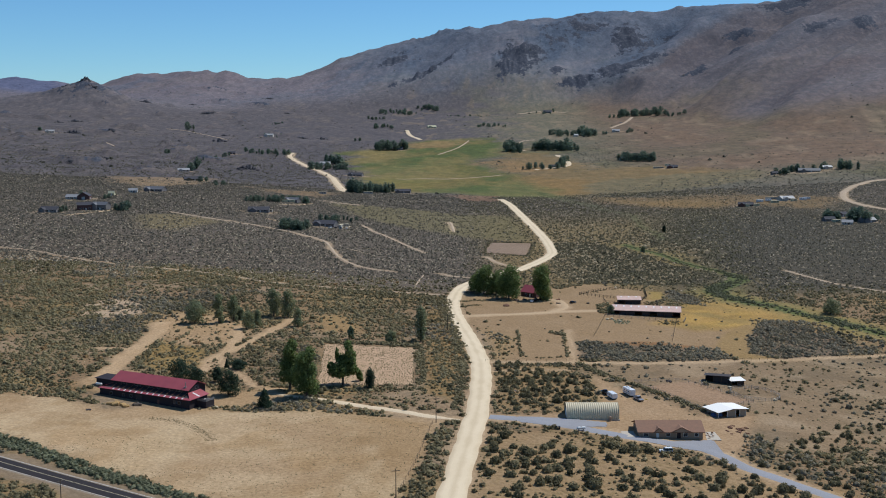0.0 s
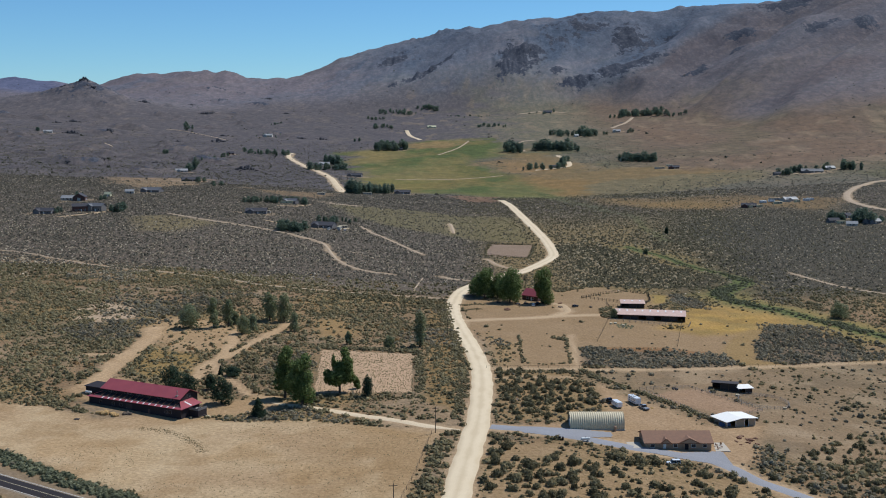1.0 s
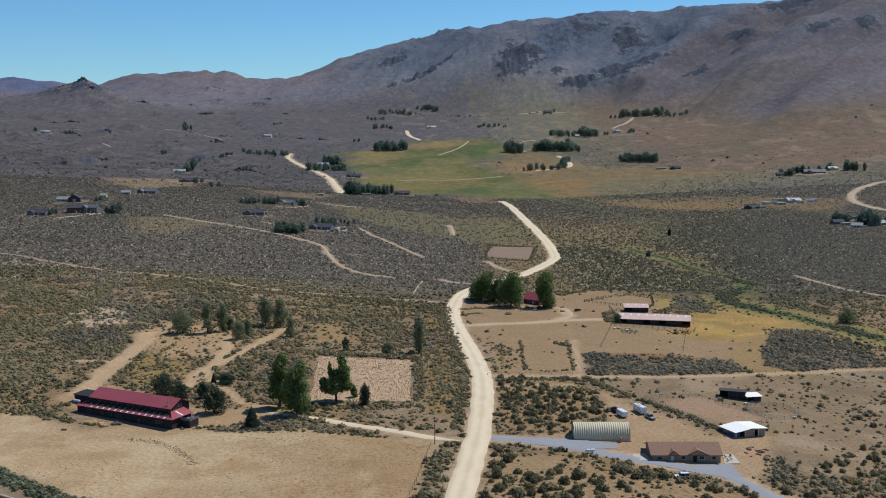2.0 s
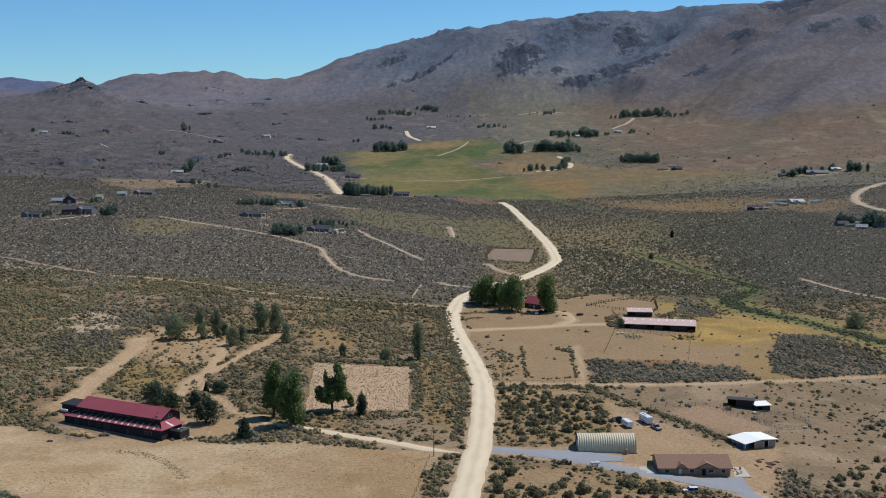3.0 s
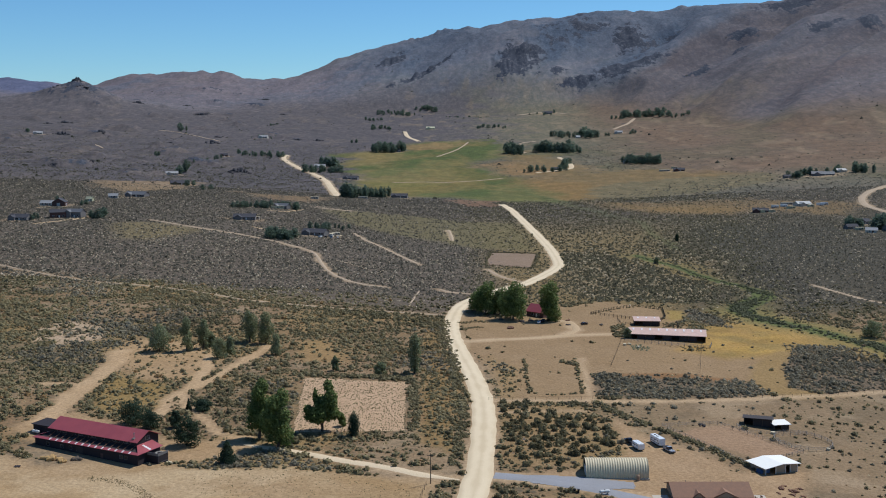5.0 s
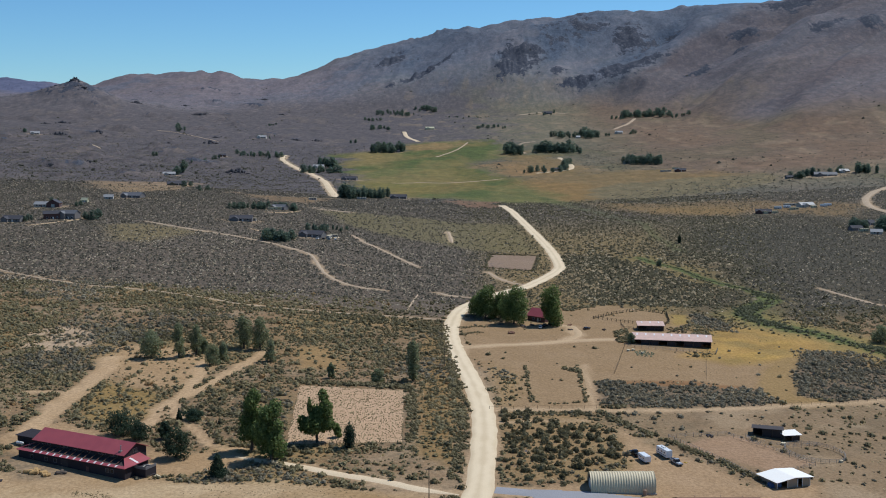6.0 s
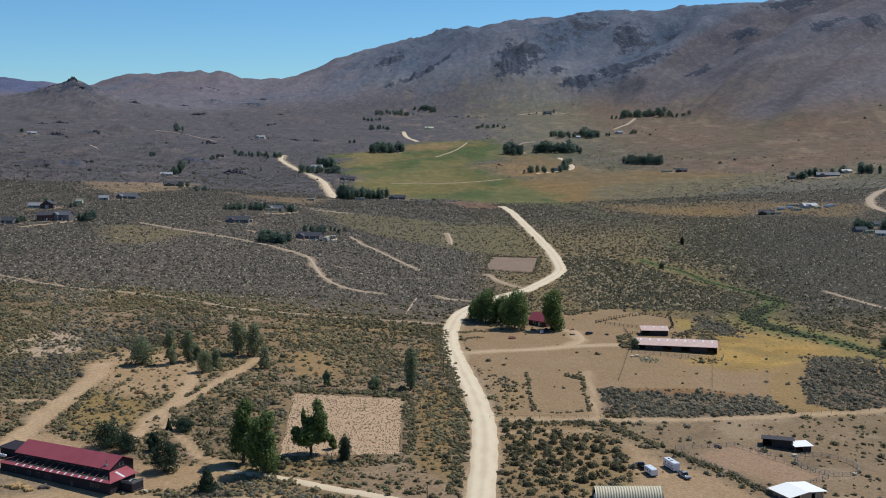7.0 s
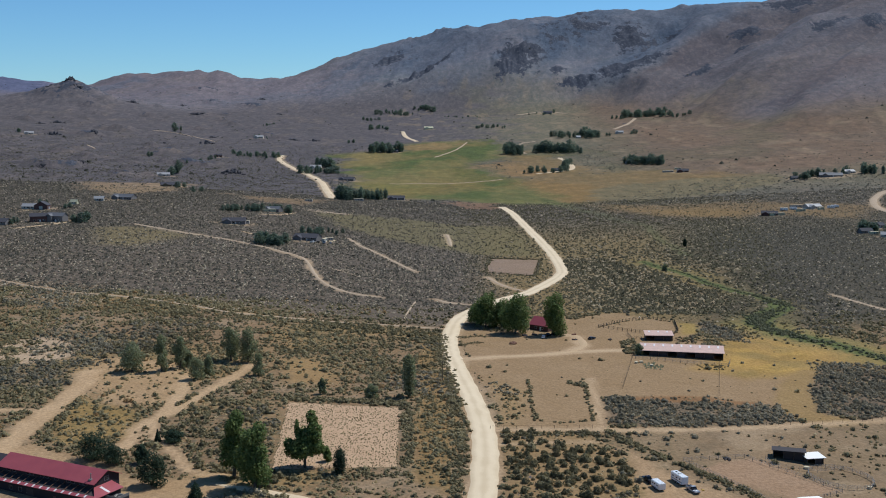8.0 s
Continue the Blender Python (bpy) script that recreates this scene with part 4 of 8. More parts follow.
    lay(soil, gold * smooth(fbm(x, y, 17, 3, 201), -0.05, 0.25) * 0.7, srgb(142, 122, 80))
    lay(soil, gold * smooth(fbm(x, y, 24, 3, 203), 0.05, 0.3) * 0.6, srgb(176, 140, 86))
    shrubs = shrubs * (1 - 0.6 * damp) * (1 - wet) * (along(x + 2 * n2, y + 3 * n2, CREEK, 5.5, 0.8) < 0.5)
    # bare ground beside roads
    for line, half in ((GRAVEL, 5.2), (DRIVE_WEST, 2.4), (YARD_TRACK, 2.8), (YARD_FORK, 2.5), (YARD_LOOP, 2.8), (YARD_WEST, 5.0), (YARD_SPUR, 1.8), (EAST_DRIVE, 4), (EAST_DRIVE_LOOP, 4), (HOUSE_DRIVE, 5),
                       (TRACK_A, 2.4), (TRACK_B, 2.4), (TRACK_C, 1.8), (TRACK_D, 3), (TRACK_E, 3), (TRACK_H, 2), (EAST_LOOP, 6), (FAR_ROAD, 9), (TRACK_F, 2.5), (TRACK_G, 3), (FENCE_PATH, 2.6), (SHORT_PATH, 1.8), (SAGE_PATH, 1.4)):
        yard = line in (YARD_TRACK, YARD_FORK, YARD_LOOP, YARD_WEST, YARD_SPUR)
        rough = 2.4 if yard else 2.2
        bare = along(x + rough * n2, y + 1.4 * rough * n2, line, half, 1.2 if yard else 1.8)
        lay(soil, bare * 0.92, srgb(188, 159, 124) if yard else srgb(184, 158, 126))
        cover = cover * (1 - 0.9 * bare)
        shrubs = shrubs * (1 - (bare > 0.4))
    verge = along(jx, jy, HIGHWAY_LONG, 7.5, 1.5)
    lay(soil, verge, srgb(136, 118, 97))
    cover = cover * (1 - 0.8 * verge)
    shrubs = shrubs * (1 - (verge > 0.3))
    for hx, hy, w, _ in FAR_HOUSES + FAR_HOUSES_B:
        d = np.hypot((x - hx) / 1.3, y - hy - 4) + 4 * n2 * (1 + y / 900)
        yard = 1 - smooth(d, w * 0.5, w * 0.95)
        lay(soil, yard * 0.75, srgb(168, 144, 116))
        cover = cover * (1 - 0.75 * yard)
    shrubs = shrubs * (1 - (inside(x, y, HOUSE_PAD, 2) + inside(x, y, HUT_PAD, 2) + inside(x, y, PADDOCK, 2) > 0.2))
    dusty = 1 - smooth(y, 760, 1000)
    soil *= 1 + dusty[..., None] * np.array((0.015, -0.01, -0.04))
    brush *= 1 + dusty[..., None] * np.array((0.015, -0.01, -0.03))
    return soil, brush, np.clip(cover, 0, 1), np.clip(shrubs, 0, 1), rock


def sheet_mesh(name, xx, yy, zz):
    rows, cols = xx.shape
    mesh = bpy.data.meshes.new(name)
    mesh.vertices.add(rows * cols)
    mesh.vertices.foreach_set("co", np.stack([xx, yy, zz], -1).astype(np.float32).ravel())
    k = np.arange(rows * cols).reshape(rows, cols)
    quads = np.stack([k[:-1, :-1], k[:-1, 1:], k[1:, 1:], k[1:, :-1]], -1).reshape(-1)
    count = (rows - 1) * (cols - 1)
    mesh.loops.add(count * 4)
    mesh.loops.foreach_set("vertex_index", quads.astype(np.int32))
    mesh.polygons.add(count)
    mesh.polygons.foreach_set("loop_start", np.arange(0, count * 4, 4, dtype=np.int32))
    mesh.polygons.foreach_set("use_smooth", np.ones(count, bool))
    mesh.update()
    return mesh


def point_colour(mesh, name, values):
    at = mesh.attributes.new(name, "FLOAT_COLOR", "POINT")
    at.data.foreach_set("color", np.concatenate([values.reshape(-1, 3), np.ones((values.size // 3, 1))], 1).astype(np.float32).ravel())


def point_value(mesh, name, values):
    at = mesh.attributes.new(name, "FLOAT", "POINT")
    at.data.foreach_set("value", np.asarray(values, np.float32).ravel())


ground_mesh = sheet_mesh("ground", XX, YY, ZZ)
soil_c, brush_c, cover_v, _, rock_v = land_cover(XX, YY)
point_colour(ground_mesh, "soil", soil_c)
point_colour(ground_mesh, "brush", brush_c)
point_value(ground_mesh, "cover", cover_v)
point_value(ground_mesh, "rock", rock_v)
point_value(ground_mesh, "coarse", smooth(YY, 900, 1700))
ground_mesh.materials.append(M_GROUND)
ground = tagged(new("ground", ground_mesh), "dry high-desert valley floor of tan soil, sage slopes and brown mountains", "ground", kind="structure")


# ---- roads ----
def finer(line, step):
    """A rounded line through the given places, with points about step apart."""
    p = [Vector((*q, 0)) for q in line]
    p = [p[0] * 2 - p[1], *p, p[-1] * 2 - p[-2]]
    out = []
    for k in range(1, len(p) - 2):
        count = max(1, round((p[k + 1] - p[k]).length / step))
        for i in range(count):
            t = i / count
            a, b, c, d = p[k - 1:k + 3]
            out.append(0.5 * (2 * b + (c - a) * t + (2 * a - 5 * b + 4 * c - d) * t * t + (3 * b - a - 3 * c + d) * t ** 3))
    return out + [p[-2]]


def road_strip(name, line, width, material, lift=0.08, offset=0.0, ragged=0.0, crown=0.0, step=3.0, across=4, taper=0.0):
    """A strip that lies on the ground along a line, with a low shoulder."""
    pts = finer(line, step)
    rows = []
    ends = pts[0], pts[-1]
    for k, p in enumerate(pts):
        way = (pts[min(k + 1, len(pts) - 1)] - pts[max(k - 1, 0)]).normalized()
        side = Vector((way.y, -way.x, 0))
        row = []
        for i in range(across + 1):
            u = i / across * 2 - 1
            w = width / 2 * (1 + ragged * float(noise.noise(Vector((p.x * 0.12, p.y * 0.12, 3.0 * np.sign(u))))))
            if taper:
                w *= 0.15 + 0.85 * min(1, (p - ends[0]).length / taper, (p - ends[1]).length / taper)
            q = p + side * (offset + u * w)
            row.append((q.x, q.y, u))
        rows.append(row)
    arr = np.array(rows)
    z = ground_z(arr[..., 0], arr[..., 1]) + lift + crown * (1 - arr[..., 2] ** 2) - (np.abs(arr[..., 2]) > 0.99) * (across > 1) * (lift + 0.05)
    mesh = sheet_mesh(name, arr[..., 0], arr[..., 1], z)
    point_value(mesh, "across", arr[..., 2])
    mesh.materials.append(material)
    return new(name, mesh)


tagged(road_strip("road", HIGHWAY_LONG, 11.5, M_VERGE, 0.06), "gravel shoulder bed of the two-lane highway", "road", kind="structure")
tagged(road_strip("road", HIGHWAY_LONG, 8.6, M_ASPHALT, 0.14), "two-lane asphalt highway with white edge lines", "road", kind="structure")
for off, wide, m, what in ((-3.65, 0.16, M_WHITE_LINE, "white edge line"), (3.65, 0.16, M_WHITE_LINE, "white edge line"), (-0.1, 0.16, M_YELLOW_LINE, "worn centre line"), (0.16, 0.12, M_YELLOW_LINE, "worn centre line")):
    tagged(road_strip("road_line", HIGHWAY_LONG, wide, m, 0.155, off, across=1), what + " painted on the highway", "road marking", kind="structure")
tagged(road_strip("road", GRAVEL, 9.6, M_ROAD, 0.12, ragged=0.16, crown=0.12, step=3, across=10), "pale graded gravel road winding up the valley", "road", kind="structure")
for line, width, m, what in (
        (FAR_ROAD, 10.5, M_GRAVEL, "pale gravel road crossing the far sage slope"),
        (VALLEY_LANE, 12, M_GRAVEL, "pale far lane in the valley"),
        (EAST_LOOP, 8.2, M_TRACK, "curving gravel road below the eastern slope"),
        (LANE_A, 9, M_TRACK, "far lane between trees"), (LANE_B, 10, M_GRAVEL, "far lane beside trees"), (LANE_C, 11, M_TRACK, "far lane on the eastern fan"),
        (MEADOW_TRACK, 4.5, M_TRACK, "faint track across the meadow"), (MEADOW_LANE, 3, M_TRACK, "faint lane across the green meadow"),
        (TRACK_A, 2.8, M_TRACK, "sandy two-rut track on the sage slope"), (TRACK_B, 3.0, M_TRACK, "sandy track on the sage slope"),
        (TRACK_C, 1.6, M_TRACK, "narrow sandy track along the foot of the slope"), (TRACK_D, 4, M_TRACK, "short sandy spur track"),
        (TRACK_E, 3, M_TRACK, "sandy path beside the fenced paddock"), (TRACK_F, 3.4, M_TRACK, "faint sandy track"), (TRACK_G, 3.6, M_TRACK, "faint sandy driveway"),
        (TRACK_H, 3, M_TRACK, "reddish dirt track through sage"), (TRACK_I, 2.8, M_TRACK, "faint sandy track between fields"), (TRACK_J, 2.0, M_TRACK, "faint sandy path in sage"), (TRACK_K, 1.2, M_TRACK, "faint sandy path in sage"),
        (DRIVE_FAR_A, 6, M_DIRT, "pale dirt yard before a far house"), (DRIVE_FAR_B, 6, M_DIRT, "pale dirt yard before a far house"), (DRIVE_FAR_C, 7, M_GRAVEL, "pale gravel parking yard of a far house"),
        (DRIVE_FAR_D, 5, M_DIRT, "pale dirt drive between far houses"), (DRIVE_FAR_E, 5, M_DIRT, "pale dirt drive between far houses"),
        (SCAR_A, 4.5, M_TRACK, "pale dirt cut on the far western slope"), (SCAR_B, 4, M_TRACK, "pale dirt lane on the far western slope"), (LANE_D, 7, M_TRACK, "pale lane at the foot of the mountain"),
        (DRIVE_WEST, 4.6, M_GRAVEL, "dirt driveway to the red-roofed barn house"),
        (EAST_DRIVE, 4.2, M_DIRT, "dirt drive to the long shed"), (EAST_DRIVE_LOOP, 4.5, M_DIRT, "dirt turning loop"),
        (HOUSE_DRIVE, 6.6, M_DRIVE, "blue-grey paved driveway of the tan house")):
    tagged(road_strip("road" if width > 8 else "dirt_track" if m is not M_DRIVE else "driveway", line, width, m, 0.07 + 0.0002 * abs(line[0][1]), ragged=0.04 if m is M_DRIVE or width > 8 else 0.5, taper=0 if m is M_DRIVE or width > 8 else 2.5 * width), what, "road", kind="structure")


def pad(name, poly, material, lift, label, step=0.6, category="pad"):
    """A flat-laid patch of another ground with a ragged outline."""
    px, py = np.array(poly).T
    xx, yy = np.meshgrid(np.arange(px.min(), px.max() + step, step), np.arange(py.min(), py.max() + step, step))
    keep = inside(xx + 0.8 * fbm(xx, yy, 6, 2, 7), yy, poly, 0.3) > 0.5
    index = -np.ones(xx.shape, int)
    bm = bmesh.new()
    verts = {}
    zz = ground_z(xx, yy) + lift
    for j in range(xx.shape[0] - 1):
        for i in range(xx.shape[1] - 1):
            if keep[j, i] and keep[j + 1, i + 1]:
                ring = []
                for q in ((j, i), (j, i + 1), (j + 1, i + 1), (j + 1, i)):
                    if q not in verts:
                        verts[q] = bm.verts.new((xx[q], yy[q], zz[q]))
                    ring.append(verts[q])
                bm.faces.new(ring)
    mesh = bpy.data.meshes.new(name)
    bm.to_mesh(mesh)
    bm.free()
    mesh.materials.append(material)
    return tagged(new(name, mesh), label, category, kind="structure")


pad("driveway", HOUSE_PAD, M_DRIVE, 0.10, "blue-grey paved apron before the tan house", category="driveway")
pad("driveway", HUT_PAD, M_DRIVE, 0.10, "blue-grey paved apron before the metal hut", category="driveway")
pad("paddock", PADDOCK, M_PADDOCK, 0.05, "bare pinkish sand paddock dotted with tufts", category="paddock")


# ---- brush ----
def joined_plants(name, x, y, radius, height, tone, template, material, label, category, lift=0.0, squash=None):
    """Many small plants as one mesh: each a turned, scaled copy of one of the template shapes."""
    rng = np.random.default_rng(len(x))
    co, faces, tones = [], [], []
    start = 0
    kind = rng.integers(0, len(template), len(x))
    turn = rng.uniform(0, 2 * math.pi, len(x))
    z = ground_z(x, y) - 0.04 + lift
    for k, (v, f) in enumerate(template):
        pick = np.where(kind == k)[0]
        if not len(pick):
            continue
        c, s = np.cos(turn[pick]), np.sin(turn[pick])
        px = (v[None, :, 0] * c[:, None] - v[None, :, 1] * s[:, None]) * radius[pick, None] + x[pick, None]
        py = (v[None, :, 0] * s[:, None] + v[None, :, 1] * c[:, None]) * radius[pick, None] + y[pick, None]
        pz = v[None, :, 2] * height[pick, None] + z[pick, None]
        co.append(np.stack([px, py, pz], -1).reshape(-1, 3))
        faces.append((f[None] + (start + np.arange(len(pick)) * len(v))[:, None, None]).reshape(-1, 3))
        tones.append(np.repeat(tone[pick], len(v)))
        start += len(pick) * len(v)
    co, faces = np.concatenate(co), np.concatenate(faces)
    mesh = bpy.data.meshes.new(name)
    mesh.vertices.add(len(co))
    mesh.vertices.foreach_set("co", co.astype(np.float32).ravel())
    mesh.loops.add(len(faces) * 3)
    mesh.loops.foreach_set("vertex_index", faces.astype(np.int32).ravel())
    mesh.polygons.add(len(faces))
    mesh.polygons.foreach_set("loop_start", np.arange(0, len(faces) * 3, 3, dtype=np.int32))
    mesh.update()
    point_value(mesh, "tone", np.concatenate(tones))
    mesh.materials.append(material)
    return tagged(new(name, mesh), label, category, kind="stuff")


def bush_shape(rng, tufts, core=True, spread_out=1.0, size=0.42, ring=6):
    """A rough mound: a low core hidden under many small leaf clumps."""
    v, f = [], []
    if core:
        for lvl, (r, h) in enumerate(((0.62, 0.0), (0.74, 0.38))):
            for i in range(ring):
                a = 2 * math.pi * (i + 0.5 * lvl) / ring
                rr = r * rng.uniform(0.8, 1.15)
                v.append((rr * math.cos(a), rr * math.sin(a), h * rng.uniform(0.8, 1.2)))
        v.append((0, 0, rng.uniform(0.7, 0.85)))
        for i in range(ring):
            j = (i + 1) % ring
            f += [(i, j, ring + i), (j, ring + j, ring + i), (ring + i, ring + j, 2 * ring)]
    for _ in range(tufts):
        a, u = rng.uniform(0, 2 * math.pi), rng.uniform(0.05, 1) ** 0.8
        out = Vector((math.cos(a) * math.sqrt(1 - u * u), math.sin(a) * math.sqrt(1 - u * u), u))
        p = Vector((out.x * 0.85 * spread_out, out.y * 0.85 * spread_out, out.z * 0.82)) * rng.uniform(0.8, 1.15)
        n = (out + Vector(rng.uniform(-0.7, 0.7, 3))).normalized()
        e = n.orthogonal().normalized()
        e.rotate(Matrix.Rotation(rng.uniform(0, 6.28), 3, n))
        g = n.cross(e)
        s = size * rng.uniform(0.7, 1.3)
        base = len(v)
        v += [tuple(p + e * s * 0.6 - g * s * 0.4), tuple(p - e * s * 0.6 - g * s * 0.4), tuple(p + g * s * 0.7 + n * s * 0.3)]
        f.append((base, base + 1, base + 2))
    v = np.array(v)
    v[:, 2] = np.maximum(v[:, 2], -0.05)
    return v, np.array(f)


def mound_shape(rng):
    """A plain jagged mound for plants far off."""
    a0 = rng.uniform(0, 6.28)
    v = [(math.cos(a0 + 1.2566 * i) * rng.uniform(0.7, 1.2), math.sin(a0 + 1.2566 * i) * rng.uniform(0.7, 1.2), rng.uniform(-0.05, 0.2)) for i in range(5)]
    v.append((*rng.uniform(-0.3, 0.3, 2), rng.uniform(0.8, 1.1)))
    f = [(i, (i + 1) % 5, 5) for i in range(5)]
    for _ in range(2):
        x, y, w = rng.uniform(-0.5, 0.5), rng.uniform(-0.5, 0.5), rng.uniform(0.3, 0.6)
        b, t = len(v), rng.uniform(0, 6.28)
        v += [(x - w * math.cos(t), y - w * math.sin(t), 0.2), (x + w * math.cos(t), y + w * math.sin(t), 0.2), (x, y, rng.uniform(0.8, 1.15))]
        f.append((b, b + 1, b + 2))
    return np.array(v), np.array(f)


rng = np.random.default_rng(4)
BUSHES = [bush_shape(rng, 11, ring=4, size=0.54) for _ in range(10)]
MOUNDS = [mound_shape(rng) for _ in range(12)]


def scatter(y0, y1, half, per_metre, seed, gain=1.0, patchy=1.5):
    """Places for shrubs, as thick as the land cover has them."""
    r = np.random.default_rng(seed)
    count = int((y1 - y0) * (half(y0) + half(y1)) * per_metre)
    y = r.uniform(y0, y1, count)
    x = r.uniform(-1, 1, count) * half(y1)
    ok = np.abs(x) < half(y)
    x, y = x[ok], y[ok]
    _, _, _, dens, _ = land_cover(x, y)
    clump = np.clip(1 + patchy * fbm(x, y, 9, 2, 111), 0.1, 3)
    keep = r.uniform(0, per_metre, len(x)) < dens * clump * gain
    return x[keep], y[keep], r


HOUSES = []      # ground kept clear: x, y, radius


def clear(x, y):
    ok = np.ones(len(x), bool)
    for hx, hy, r in HOUSES:
        ok &= np.hypot(x - hx, y - hy) > r
    return ok


# ---- helpers for things ----
def part(name, bm, material, parent, label=""):
    """One mesh object from a bmesh, under a thing or a part."""
    mesh = bpy.data.meshes.new(name)
    bm.to_mesh(mesh)
    bm.free()
    mesh.materials.append(material)
    ob = new(name, mesh)
    ob.parent = parent
    return tagged(ob, label)


def thing(name, x, y, yaw, label, category, group="", z=None):
    ob = new(name)
    ob.matrix_world = pose(x, y, gz(x, y) if z is None else z, 0, 0, yaw)
    return tagged(ob, label, category, group)


def box(bm, x0, x1, y0, y1, z0, z1):
    c = [bm.verts.new((x, y, z)) for z in (z0, z1) for x, y in ((x0, y0), (x1, y0), (x1, y1), (x0, y1))]
    for f in ((3, 2, 1, 0), (4, 5, 6, 7), (0, 1, 5, 4), (1, 2, 6, 5), (2, 3, 7, 6), (3, 0, 4, 7)):
        bm.faces.new([c[i] for i in f])
    return bm


def bevel(bm, size, segments=1):
    bmesh.ops.bevel(bm, geom=bm.edges[:], offset=size, segments=segments, affect="EDGES")
    return bm


def tube(bm, a, b, r0, r1, sides=6):
    """A tapered round bar."""
    a, b = Vector(a), Vector(b)
    way = (b - a).normalized()
    e = way.orthogonal().normalized()
    g = way.cross(e)
    rings = []
    for p, r in ((a, r0), (b, r1)):
        rings.append([bm.verts.new(p + (e * math.cos(t) + g * math.sin(t)) * r) for t in (2 * math.pi * i / sides for i in range(sides))])
    for i in range(sides):
        bm.faces.new((rings[0][i], rings[0][(i + 1) % sides], rings[1][(i + 1) % sides], rings[1][i]))
    bm.faces.new(rings[1])
    bm.faces.new(rings[0][::-1])
    return bm


def slab(bm, corners, thick):
    """A sheet of even thickness on four corners, given anticlockwise from above."""
    top = [Vector(c) for c in corners]
    n = (top[1] - top[0]).cross(top[3] - top[0]).normalized() * thick
    a = [bm.verts.new(c) for c in top]
    b = [bm.verts.new(c - n) for c in top]
    bm.faces.new(a)
    bm.faces.new(b[::-1])
    for i in range(4):
        j = (i + 1) % 4
        bm.faces.new((a[i], b[i], b[j], a[j]))
    return bm


# ---- trees ----
def leaf_cloud(blobs, count, size, rng):
    """Leaf clumps on and in a set of round masses (centre, radii): two faces each, turned at random."""
    weight = np.array([r[0] * r[1] * r[2] for _, r in blobs]) ** 0.7
    which = rng.choice(len(blobs), count, p=weight / weight.sum())
    centre = np.array([c for c, _ in blobs])[which]
    radii = np.array([r for _, r in blobs])[which]
    d = rng.normal(size=(count, 3))
    d /= np.linalg.norm(d, axis=1)[:, None]
    p = centre + d * radii * rng.uniform(0.55, 1.06, count)[:, None]
    n = d + rng.normal(size=(count, 3)) * 0.55 + np.array([0, 0, 0.25])
    n /= np.linalg.norm(n, axis=1)[:, None]
    e = np.cross(n, rng.normal(size=(count, 3)))
    e /= np.linalg.norm(e, axis=1)[:, None]
    g = np.cross(n, e)
    s = size * rng.uniform(0.6, 1.35, count)[:, None]
    v = np.stack([p - e * s * 0.6, p - g * s * 0.5 - n * s * 0.15, p + e * s * 0.6, p + g * s * 0.55 - n * s * 0.1], 1).reshape(-1, 3)
    f = np.arange(count * 4).reshape(-1, 4)
    return v, f


def mesh_of(name, v, f, material):
    mesh = bpy.data.meshes.new(name)
    mesh.from_pydata(v.tolist(), [], f.tolist())
    mesh.materials.append(material)
    return mesh


